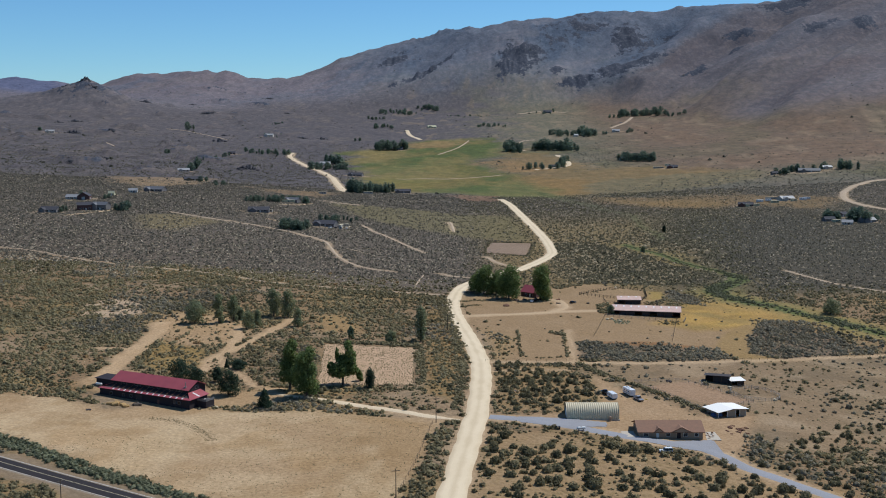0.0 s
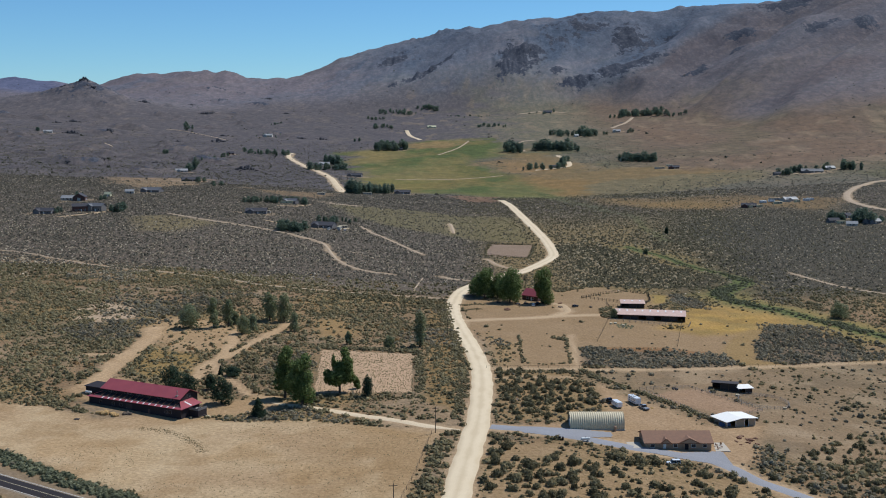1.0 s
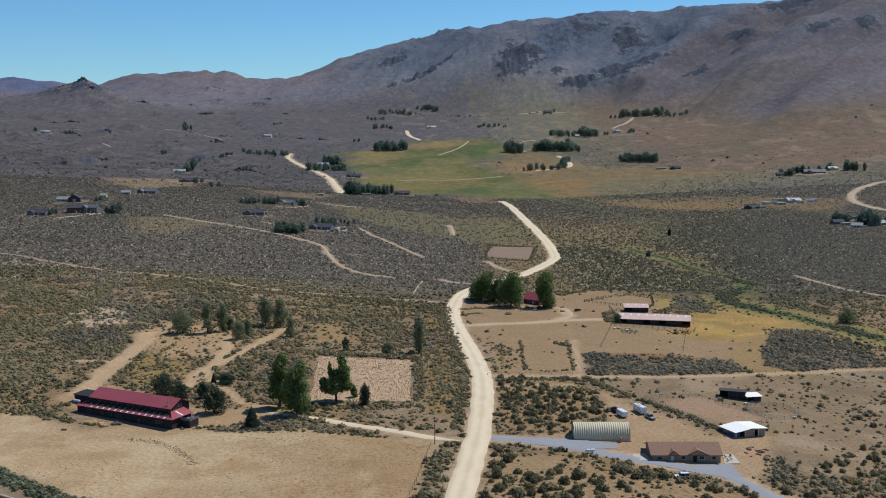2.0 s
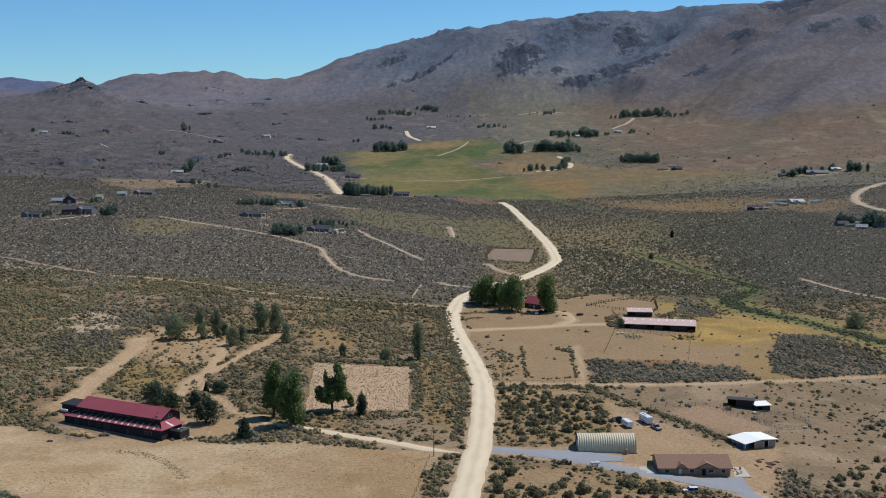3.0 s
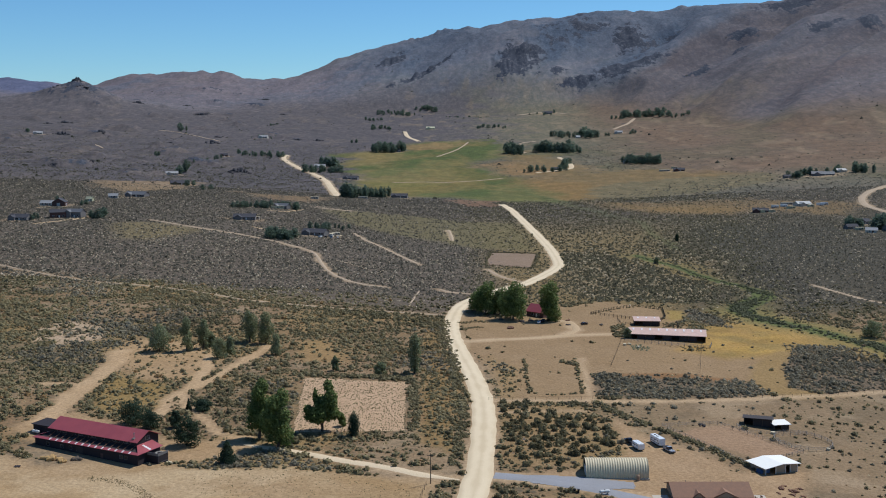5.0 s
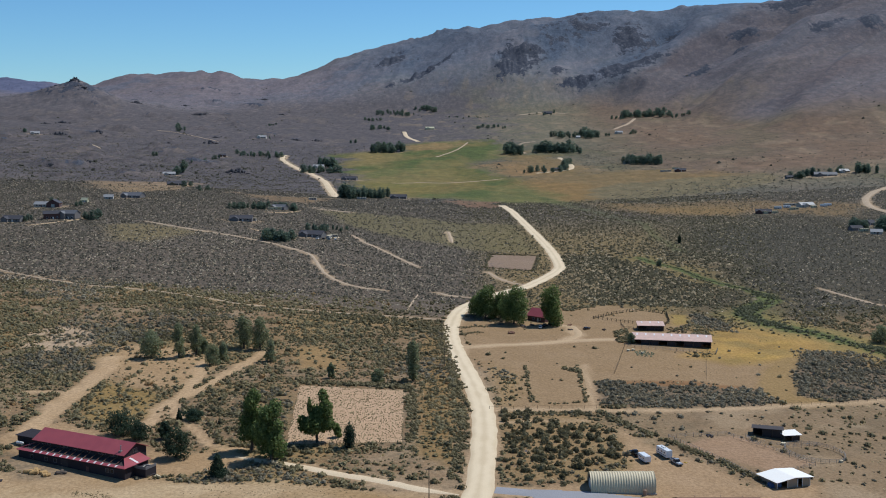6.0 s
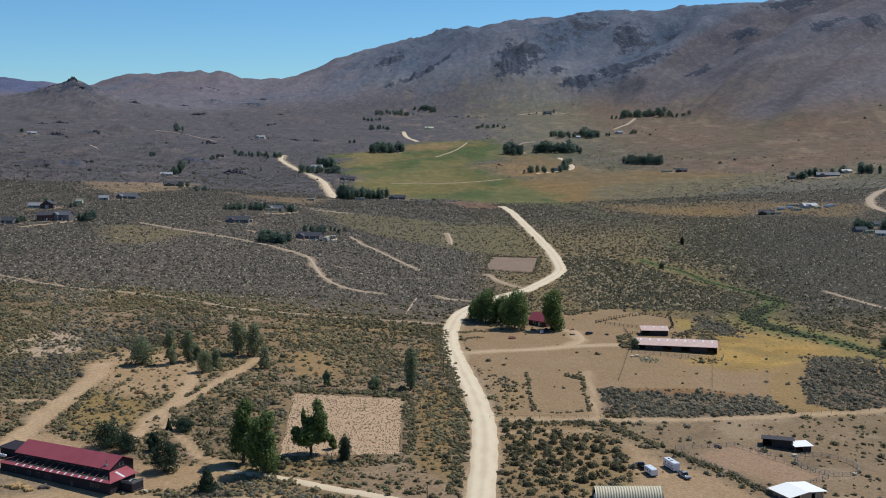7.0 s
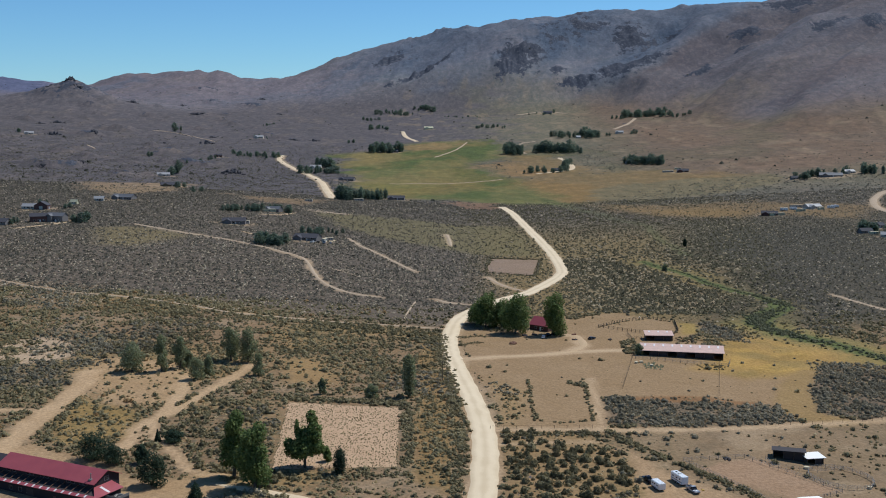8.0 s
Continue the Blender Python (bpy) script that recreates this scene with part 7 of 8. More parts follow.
def trailer(x, y, yaw, L, height, label, name, camper):
    ob = thing(name, x, y, yaw, label, "trailer")
    h = L / 2
    bm = bmesh.new()
    box(bm, -h, h, -1.2, 1.2, 0.5, height)
    body = part("body", bevel(bm, 0.14, 2), M_CAR_WHITE, ob)
    part("skirt", box(bmesh.new(), -h + 0.1, h - 0.1, -1.1, 1.1, 0.36, 0.5), M_TYRE, ob)
    part("drawbar", box(bmesh.new(), h, h + 1.1, -0.1, 0.1, 0.42, 0.56), M_TYRE, ob)
    for px in (-h * 0.55, h * 0.1, h * 0.6):
        for s in (-1, 1):
            bm = bmesh.new()
            box(bm, px - 0.35, px + 0.35, *sorted((s * 1.19, s * 1.225)), height * 0.60, height * 0.74)
            part("window", bm, M_GLASS, body)
    if camper:
        part("stripe", box(box(bmesh.new(), -h + 0.2, h - 0.2, -1.215, -1.195, 1.1, 1.3), -h + 0.2, h - 0.2, 1.195, 1.215, 1.1, 1.3), M_GREY_WALL, body)
        part("roof_unit", bevel(box(bmesh.new(), -0.5, 0.5, -0.45, 0.45, height - 0.02, height + 0.3), 0.08), M_WHITE, ob)
        part("roof_vent", box(bmesh.new(), -h * 0.6, -h * 0.6 + 0.5, -0.25, 0.25, height - 0.02, height + 0.14), M_TYRE, ob)
    for px in (-0.5, 0.4):
        for s in (-1, 1):
            wheel(ob, px, s * 1.12)
    return ob


car(77.0, 363.6, 183, "suv", M_CAR_WHITE, "white sport utility vehicle parked beside the driveway")
car(66.6, 437.6, 106, "pickup", M_CAR_BLACK, "black pickup truck hitched to a white trailer")
trailer(68.6, 431.2, 106, 5.4, 2.5, "white enclosed horse trailer behind a black pickup", "horse_trailer", False)
trailer(76.6, 437.6, -72, 7.0, 3.0, "white travel trailer with a grey stripe", "travel_trailer", True)
car(79.2, 430.0, -72, "pickup", M_CAR_SILVER, "silver pickup truck parked before a travel trailer")
car(54.2, 663.6, 80, "car", M_CAR_WHITE, "white car parked before the red-roofed farmhouse")
car(62.1, 672.2, 20, "pickup", M_CAR_BLACK, "dark pickup truck parked beside a cottonwood")
car(57.0, 668.0, 60, "pickup", M_CAR_BLACK, "dark pickup truck parked under cottonwoods")
car(79.5, 662.0, 40, "car", M_CAR_BLACK, "dark car parked on the bare yard")
for k, (x, y) in enumerate(((-106, 985), (-101.5, 987), (-97, 988), (-92, 990))):
    car(x, y, 70 + 9 * k, "car" if k % 2 else "pickup", (M_CAR_WHITE, M_CAR_BLACK, M_CAR_SILVER, M_CAR_WHITE)[k], "car parked before a far house")
for k, (x, y) in enumerate(((381, 1299), (392, 1302), (433, 1300), (440, 1306))):
    trailer(x, y, 10 * k - 20, 8, 3.0, "white trailer standing on a far yard", "travel_trailer", True)


# ---- fences, poles and yard things ----
def fence_line(line, step, height, label, rails=2, closed=False, metal=False, post_r=0.07):
    """A fence: each post and each rail between two posts a part."""
    pts = [Vector((*p, 0)) for p in line]
    if closed:
        pts.append(pts[0])
    ob = thing("fence", line[0][0], line[0][1], 0, label, "fence", "ranch fences")
    o = Vector((line[0][0], line[0][1], gz(*line[0])))
    posts = []
    for a, b in zip(pts, pts[1:]):
        n = max(1, round((b - a).length / step))
        posts += [a + (b - a) * k / n for k in range(n)]
    posts.append(pts[-1])
    material = M_PIPE if metal else M_POST
    spots = [Vector((p.x, p.y, gz(p.x, p.y))) - o for p in posts]
    for k, s in enumerate(spots):
        if not (closed and k == len(spots) - 1):
            part("post", tube(bmesh.new(), s - Vector((0, 0, 0.2)), s + Vector((0, 0, height)), post_r, post_r * 0.9, 5), material, ob)
    for a, b in zip(spots, spots[1:]):
        for r in range(rails):
            z = height * (0.93 - 0.8 * r / max(1, rails))
            part("rail", tube(bmesh.new(), a + Vector((0, 0, z)), b + Vector((0, 0, z)), 0.04 if rails > 1 else 0.02, 0.04, 4), material, ob)
    return ob


def utility_pole(x, y, height, yaw, label):
    ob = thing("utility_pole", x, y, yaw, label, "pole", "power line")
    part("shaft", tube(bmesh.new(), (0, 0, -0.3), (0, 0, height), 0.17, 0.11, 8), M_POST, ob)
    arm = part("crossarm", box(bmesh.new(), -1.2, 1.2, -0.07, 0.07, height - 0.75, height - 0.6), M_POST, ob)
    for px in (-1.1, -0.45, 0.45, 1.1):
        part("insulator", tube(bmesh.new(), (px, 0, height - 0.6), (px, 0, height - 0.38), 0.06, 0.04, 6), M_PIPE, arm)


utility_pole(-3.6, 392.6, 9.8, 12, "weathered wooden utility pole beside the driveway")
utility_pole(-15.2, 316.0, 9.5, 12, "weathered wooden utility pole at the field corner")
utility_pole(-112.3, 301.5, 9.5, 60, "weathered wooden utility pole beside the highway")
utility_pole(1.0, 560.0, 9.5, 12, "weathered wooden utility pole beside the gravel road")

ARENA_FENCE = [(82.5, 459.0), (105.4, 466.5), (128.5, 437.0), (104.5, 418.5)]
fence_line(ARENA_FENCE, 3.4, 1.5, "pipe-and-post fence round the riding arena", 3, True, True, 0.08)
ring = [(133.0 + 10.4 * math.cos(2 * math.pi * k / 22), 450.7 + 10.4 * math.sin(2 * math.pi * k / 22)) for k in range(22)]
fence_line(ring, 4, 1.6, "round pen of galvanised pipe panels", 5, True, True, 0.07)
fence_line([(112.5, 466.0), (113.0, 459.0), (127.0, 455.5), (137.0, 460.0)], 3.2, 1.5, "pipe corral fence before the run-in sheds", 3, False, True, 0.05)
paddock = FAR_PADDOCK
fence_line(paddock, 6, 1.5, "wooden fence round the pink sand paddock", 2, True, False, 0.1)
CORRAL = [(87.5, 694.3), (103.9, 712.0), (121.2, 722.0), (133.5, 711.0), (129.9, 686.0), (124.0, 672.0)]
fence_line(CORRAL, 2.6, 1.7, "rough wooden corral fence behind the sheds", 3, post_r=0.16)
fence_line([(94.4, 616.0), (114.3, 608.3), (136.0, 603.0), (139.0, 612.0)], 3.4, 1.7, "pale pole fence before the long shed", 5, metal=True, post_r=0.12)
fence_line([(87.9, 694.4), (95.1, 689.7), (101.8, 683.6), (110.2, 679.1)], 2.6, 1.7, "rough wooden corral fence behind the sheds", 3, post_r=0.16)
fence_line([(100.5, 675.7), (100.5, 663.7), (115.7, 660.5), (131.1, 653.9), (132.9, 668.4)], 2.8, 1.6, "dark pole pens between the two sheds", 3, post_r=0.12)
fence_line([(95.9, 629.1), (78.2, 555.9)], 4.0, 1.3, "wire fence running through the bare yard", 1)
fence_line([(133.7, 611.5), (118.0, 548.8)], 4.0, 1.3, "wire fence between bare yard and pasture", 1)
fence_line([(18.7, 490.1), (61.5, 495.3), (140.5, 511.8), (227.5, 544.8)], 5.0, 1.3, "wire fence along the open land", 1)
fence_line([(-41.5, 441.6), (-33.0, 445.2)], 1.4, 1.2, "short pale board fence at the paddock edge", 3, post_r=0.1)
fence_line([(-5.0, 391.0), (-9.5, 352.0), (-16.0, 312.0)], 4.0, 1.3, "wire fence along the dry hay field", 1)



def yard_unit(x, y, length, yaw, material, label):
    """A boxy trailer or shed in a far yard: body, low roof, door and window."""
    ob = thing("storage_trailer", x, y, yaw, label, "trailer", "far yard things")
    h = length / 2
    part("body", bevel(box(bmesh.new(), -h, h, -1.3, 1.3, -0.3, 2.5), 0.08), material, ob)
    part("roof", bevel(box(bmesh.new(), -h - 0.1, h + 0.1, -1.4, 1.4, 2.5, 2.65), 0.03), M_GALV, ob)
    part("door", box(bmesh.new(), -0.5, 0.5, -1.36, -1.302, 0.1, 2.0), M_GREY_WALL, ob)
    part("window", box(bmesh.new(), h * 0.4, h * 0.8, -1.35, -1.302, 1.2, 1.9), M_GLASS, ob)


for x, y, length, yaw, m, label in YARD_UNITS:
    yard_unit(x, y, length, yaw, M_OFF_WHITE if m else M_PALE, label)

HEAPS = ((36.2, 645.9, 2.2, M_TRIM, "low stack of reddish boards on the bare yard"), (44.5, 668.0, 1.6, M_DARK_METAL, "dark clutter in the shade of cottonwoods"), (50.0, 671.0, 1.4, M_DARK_METAL, "dark clutter in the shade of cottonwoods"), (33.0, 672.0, 1.5, M_POST, "grey timber heap under the cottonwoods"), (71.5, 673.1, 1.5, M_TRIM, "rusty flat trailer load on the yard"), (89.0, 661.0, 1.3, M_POST, "grey brush pile beside the pens"), (-130.5, 412.2, 2.3, M_STRAW, "low heap of pale straw beside the barn"), (-126.2, 410.8, 1.9, M_STRAW, "small heap of straw on bare ground"), (-121.0, 411.6, 1.9, M_POST, "heap of grey boards and scrap before the barn"),
         (-138.0, 404.0, 0.9, M_DARK_METAL, "small dark scrap heap at the field edge"), (108.4, 398.0, 1.2, M_TRIM, "reddish rubble pile beside the house"), (111.8, 396.4, 1.4, M_TRIM, "reddish rubble pile beside the house"),
         (110.6, 393.0, 1.0, M_TRIM, "reddish rubble pile beside the house"), (106.6, 393.6, 0.7, M_TRIM, "small reddish rubble pile"), (98.6, 463.6, 1.3, M_DARK_METAL, "dark farm implement at the arena corner"),
         (82.6, 431.6, 0.5, M_YELLOW, "small yellow implement on bare ground"), (-93.5, 411.8, 1.5, M_DARK_METAL, "dark scrap and equipment heap at the barn corner"), (-90.2, 410.6, 1.2, M_GALV, "grey scrap heap at the barn corner"),
         (70.2, 660.0, 1.2, M_DARK_METAL, "dark farm implement on the yard"), (110.2, 401.0, 0.7, M_TRIM, "small reddish rubble pile"), (114.6, 399.0, 0.9, M_TRIM, "reddish rubble pile beside the house"), (107.0, 390.0, 0.6, M_TRIM, "small reddish rubble pile"), (113.6, 392.2, 0.7, M_TRIM, "small reddish rubble pile"))
for k, (x, y, s, m, label) in enumerate(HEAPS):
    r = np.random.default_rng(500 + k)
    ob = thing("heap", x, y, r.uniform(0, 360), label, "heap")
    for i in range(6):
        bm = bmesh.new()
        w, d, h = s * r.uniform(0.35, 0.8, 3)
        box(bm, -w, w, -d * 0.5, d * 0.5, -0.1, h * 0.6)
        bevel(bm, 0.12 * s, 1)
        bmesh.ops.transform(bm, matrix=pose(*(r.uniform(-0.8, 0.8, 2) * s), 0, *r.uniform(-12, 12, 2), r.uniform(0, 360)), verts=bm.verts)
        part("piece", bm, m, ob)


def wheeled_bin(x, y, yaw):
    ob = thing("wheeled_bin", x, y, yaw, "black plastic wheeled bin beside the driveway", "bin", "wheeled bins")
    bm = box(bmesh.new(), -0.36, 0.36, -0.4, 0.4, 0.08, 1.1)
    for v in bm.verts:
        if v.co.z < 0.5:
            v.co.x *= 0.78
            v.co.y *= 0.78
    part("body", bm, M_TYRE, ob)
    part("lid", bevel(box(bmesh.new(), -0.4, 0.4, -0.46, 0.42, 1.1, 1.18), 0.03), M_TYRE, ob)
    for s in (-0.3, 0.3):
        part("wheel", tube(bmesh.new(), (s - 0.04, 0.34, 0.12), (s + 0.04, 0.34, 0.12), 0.13, 0.13, 10), M_TYRE, ob)


def lawn_chair(x, y, yaw):
    """A slatted garden chair with a leaning back."""
    ob = thing("lawn_chair", x, y, yaw, "red-brown wooden garden chair on the concrete patio", "chair", "patio chairs")
    part("seat", bevel(box(bmesh.new(), -0.3, 0.3, -0.3, 0.3, 0.46, 0.52), 0.01), M_TRIM, ob)
    bm = box(bmesh.new(), -0.3, 0.3, -0.025, 0.025, 0, 0.7)
    bmesh.ops.transform(bm, matrix=pose(0, 0.28, 0.5, -18, 0, 0), verts=bm.verts)
    part("backrest", bm, M_TRIM, ob)
    for px in (-0.27, 0.27):
        part("arm", box(bmesh.new(), px - 0.05, px + 0.05, -0.32, 0.34, 0.7, 0.74), M_TRIM, ob)
        for py in (-0.27, 0.27):
            part("leg", box(bmesh.new(), px - 0.03, px + 0.03, py - 0.03, py + 0.03, 0.1, 0.7), M_TRIM, ob)


wheeled_bin(40.9, 386.4, 10)
wheeled_bin(42.1, 386.2, -6)
for cx, cy, turn in ((97.0, 382.6, 40), (98.6, 384.2, 75), (97.2, 386.4, 110), (99.2, 387.8, 150)):
    lawn_chair(cx, cy, turn)
propane_tank(50.1, 385.5, 12, "white propane tank lying in brush beside the driveway")
for x, y, s in ((124.4, 459.0, 1.2), (139.5, 443.0, 1.0), (92.9, 605.8, 1.1), (95.5, 607.2, 1.1), (99.1, 600.7, 1.1)):
    ob = thing("water_trough", x, y, 0, "pale galvanised water tank standing by the pens", "tank")
    part("tank", tube(bmesh.new(), (0, 0, -0.2), (0, 0, 0.75), s * 0.75, s * 0.75, 16), M_GALV, ob)
    part("rim", tube(bmesh.new(), (0, 0, 0.75), (0, 0, 0.8), s * 0.78, s * 0.78, 16), M_GALV, ob)


# ---- rock outcrops of the western slopes: x, y, spread ----
CRAGS = [
    (-983, 2868, 16),
    (-877, 2545, 18),
    (-800, 2589, 16),
    (-733, 3335, 22),
    (-543, 2589, 20),
    (-345, 1882, 18),
    (-1007, 2810, 10),
    (-526, 3592, 12),
    (-625, 2527, 8),
    (-619, 1771, 8),
    (-566, 2750, 10),
    (-933, 3366, 16),
    (-858, 3672, 12),
    (-642, 3959, 14),
    (-604, 1911, 8),
    (-526, 1956, 7),
    (-320, 2789, 14),
    (-370, 2791, 12),
]


def crag(x, y, spread_out, tall, count, seed, label):
    """A jagged outcrop: many broken boulders piled towards the middle, one mesh."""
    g = np.random.default_rng(seed)
    bm = bmesh.new()
    base = gz(x, y)
    for k in range(count):
        a, d = g.uniform(0, 6.28), spread_out * g.uniform(0, 1) ** 0.8
        px, py = d * math.cos(a) * 1.3, d * math.sin(a)
        s = spread_out * g.uniform(0.1, 0.26) * (1.15 - 0.6 * d / spread_out)
        rise = tall * max(0, 1 - d / spread_out) ** 1.4 * g.uniform(0.6, 1.05)
        stone = bmesh.ops.create_icosphere(bm, subdivisions=1, radius=1)["verts"]
        turn = pose(px, py, gz(x + px, y + py) - base, *g.uniform(-25, 25, 2), g.uniform(0, 360))
        for v in stone:
            v.co = turn @ Vector((v.co.x * s * g.uniform(0.7, 1.2), v.co.y * s * g.uniform(0.7, 1.2), (v.co.z + 0.3) * (0.5 * s + 0.62 * rise) * g.uniform(0.75, 1.15)))
    mesh = bpy.data.meshes.new("rock_outcrop")
    bm.to_mesh(mesh)
    bm.free()
    mesh.materials.append(M_ROCK)
    ob = new("rock_outcrop", mesh)
    ob.matrix_world = pose(x, y, base)
    return tagged(ob, label, "rock", "rock outcrops", "stuff")


crag(-1107, 3330, 20, 15, 46, 700, "jagged dark rock peak crowning the western hill")
crag(-1165, 3300, 26, 3, 16, 701, "jagged dark rock ridge on the western hill")
crag(-1070, 3290, 22, 3, 14, 702, "jagged dark rock ridge on the western hill")
for k, (x, y, w) in enumerate(CRAGS):
    crag(x, y, w, w * 0.5, 26, 710 + k, "dark broken rock outcrop in sage")


# ---- brush over the land ----
HAY_RUT = ((-112.6, 394.5), (-104.4, 394.4), (-95.5, 388.2), (-86.8, 377.2), (-82.5, 369.7))
HEDGES = ((((61.6, 490.9), (66.0, 478.6), (72.0, 466.7), (77.9, 459.7)), 2.2, 1.2), (((80.2, 456.2), (89.0, 444.3), (97.1, 432.2), (103.7, 418.4)), 1.6, 1.0),
          (((0.5, 666.2), (1.0, 605.8), (5.4, 541.3), (7.8, 495.3), (7.9, 462.5), (5.6, 429.9), (3.0, 409.8)), 3.2, 1.0), (((-1.0, 384.3), (-4.1, 359.2), (-7.7, 332.0), (-10.0, 308.0)), 3.2, 1.2),
          (((-66.2, 528.1), (-47.7, 526.4), (-30.7, 525.0), (-14.3, 522.0)), 2.6, 1.3), (((-12.6, 520.0), (-11.5, 487.9), (-10.0, 447.0)), 2.6, 1.1),
          (((38.7, 568.0), (37.1, 531.2), (36.5, 501.9)), 1.0, 1.0), (((63.6, 573.2), (60.9, 540.4), (58.4, 504.6)), 1.0, 1.0), (((38.1, 502.1), (46.1, 500.6), (57.3, 504.5)), 1.0, 0.8),
          (((23.2, 482.5), (34.3, 484.5), (57.6, 487.0)), 3.2, 0.9), (((-97.3, 408.9), (-86.5, 410.5), (-74.8, 413.6), (-60.3, 414.9)), 0.9, 0.9), (((-55.0, 437.0), (-39.6, 435.4), (-20.9, 437.5), (-9.2, 439.8)), 3.0, 1.0))
HEDGES += ((((-163.3, 434.4), (-149.2, 422.1), (-142.9, 417.6), (-135.5, 411.5)), 2.6, 1.1), (((74.1, 724.1), (83.0, 729.2), (93.0, 733.9)), 1.6, 1.1), (((9.5, 657.3), (18.0, 665.2), (25.9, 662.8)), 3.0, 0.55), (((10.1, 638.9), (20.4, 648.8)), 3.0, 0.5), (tuple([(-102.7, 513.4), (-100.5, 522.5), (-98.5, 531.6)]), 1.3, 1.0), (tuple([(-108.8, 479.2), (-106.8, 482.1), (-105.0, 484.8)]), 1.0, 0.8), (tuple([(-138.1, 467.1), (-139.1, 477.9), (-140.0, 488.8), (-141.2, 499.4), (-143.1, 514.1)]), 1.6, 1.0), (tuple([(-111.1, 502.5), (-109.9, 511.6), (-107.9, 516.4)]), 1.2, 1.0), (HAY_RUT, 2.4, 0.2), (((61.6, 491.0), (70.0, 471.0), (78.0, 460.0)), 1.2, 1.35), (((80.0, 456.6), (89.0, 443.6), (97.1, 431.6), (103.7, 418.4)), 1.2, 1.3), (((-64.0, 526.6), (-30.7, 524.4), (-12.0, 520.0)), 3.2, 1.4), (((-34.0, 525.0), (-10.0, 521.0)), 3.0, 1.6), (((61.6, 492.3), (67.5, 482.1), (73.5, 470.4), (78.0, 461.7)), 0.9, 0.85), (((79.9, 457.2), (85.5, 446.5), (91.8, 435.3), (97.2, 427.0)), 0.9, 0.85), (((61.6, 492.3), (67.5, 482.1), (73.5, 470.4), (78.0, 461.7)), 0.7, 0.8), (((79.9, 457.2), (85.5, 446.5), (91.8, 435.3), (97.2, 427.0)), 0.7, 0.8), (((55.5, 565.5), (58.9, 559.6), (63.1, 556.9)), 2.2, 1.6), (((80.2, 456.2), (89.0, 444.3), (97.1, 432.2), (103.7, 418.4)), 1.3, 1.3), (tuple(FAR_PADDOCK + FAR_PADDOCK[:1]), 1.6, 1.1), (tuple(CORRAL), 0.7, 0.7), (((-90.5, 408.0), (-78.0, 405.5), (-62.0, 407.5), (-40.0, 404.0), (-20.0, 399.5)), 1.0, 0.9))
r = np.random.default_rng(21)
hx, hy, hr = [], [], []
for line, half, size in HEDGES:
    p = np.array(line)
    for (x0, y0), (x1, y1) in zip(p, p[1:]):
        n = int(math.hypot(x1 - x0, y1 - y0) * half * 2 * 0.42 / size ** 1.2)
        t, o = r.uniform(0, 1, n), r.normal(0, half * 0.5, n)
        d = math.hypot(x1 - x0, y1 - y0)
        hx += list(x0 + (x1 - x0) * t + o * (y1 - y0) / d)
        hy += list(y0 + (y1 - y0) * t - o * (x1 - x0) / d)
        hr += list(size * r.uniform(0.55, 1.1, n))
hx, hy, hr = np.array(hx), np.array(hy), np.array(hr)
joined_plants("roadside_brush", hx, hy, hr, hr * r.uniform(0.8, 1.2, len(hx)), r.uniform(0, 0.84, len(hx)), BUSHES, M_SAGE, "dense sagebrush rows along fences and road edges", "shrubs")


def fill(poly, per_metre, seed):
    g = np.random.default_rng(seed)
    px, py = np.array(poly).T
    n = int((px.max() - px.min()) * (py.max() - py.min()) * per_metre)
    x, y = g.uniform(px.min(), px.max(), n), g.uniform(py.min(), py.max(), n)
    keep = inside(x, y, poly, 0.5) > 0.5
    return x[keep], y[keep], g


W_SAGE = [(-175.0, 352.0), (-149.8, 325.2), (-134.0, 317.0), (-117.3, 306.0), (-107.9, 296.6), (-135.6, 285.3), (-175.0, 300.0)]
gx, gy, g = fill(W_SAGE, 0.55, 35)
keep = along(gx, gy, HIGHWAY_LONG, 7.2, 0.2) < 0.5
gx, gy = gx[keep], gy[keep]
rad = g.uniform(0.6, 1.3, len(gx))
joined_plants("highway_brush", gx, gy, rad, rad * g.uniform(0.7, 1.1, len(gx)), g.uniform(0, 0.84, len(gx)), BUSHES, M_SAGE, "dense sagebrush below the highway shoulder", "shrubs")
gx, gy, g = fill(SAGE_HEDGE, 0.75, 31)
keep = along(gx, gy, HIGHWAY_LONG, 6.6, 0.2) < 0.5
gx, gy = gx[keep], gy[keep]
rad = g.uniform(0.7, 1.5, len(gx))
joined_plants("highway_brush", gx, gy, rad, rad * g.uniform(0.8, 1.15, len(gx)), g.uniform(0, 1, len(gx)), BUSHES, M_GREEN_BRUSH, "thick green-grey rabbitbrush along the highway verge", "shrubs")
BIG_BRUSH = [(12.7, 381.2), (43.5, 383.0), (65.3, 366.0), (95.7, 357.2), (121.9, 325.0), (125.0, 285.0), (-2.0, 285.0), (7.4, 327.1)]
EAST_BRUSH = [(100.0, 352.0), (118.0, 378.0), (135.0, 392.0), (152.0, 410.0), (175.0, 420.0), (190.0, 400.0), (150.0, 330.0), (125.0, 322.0)]
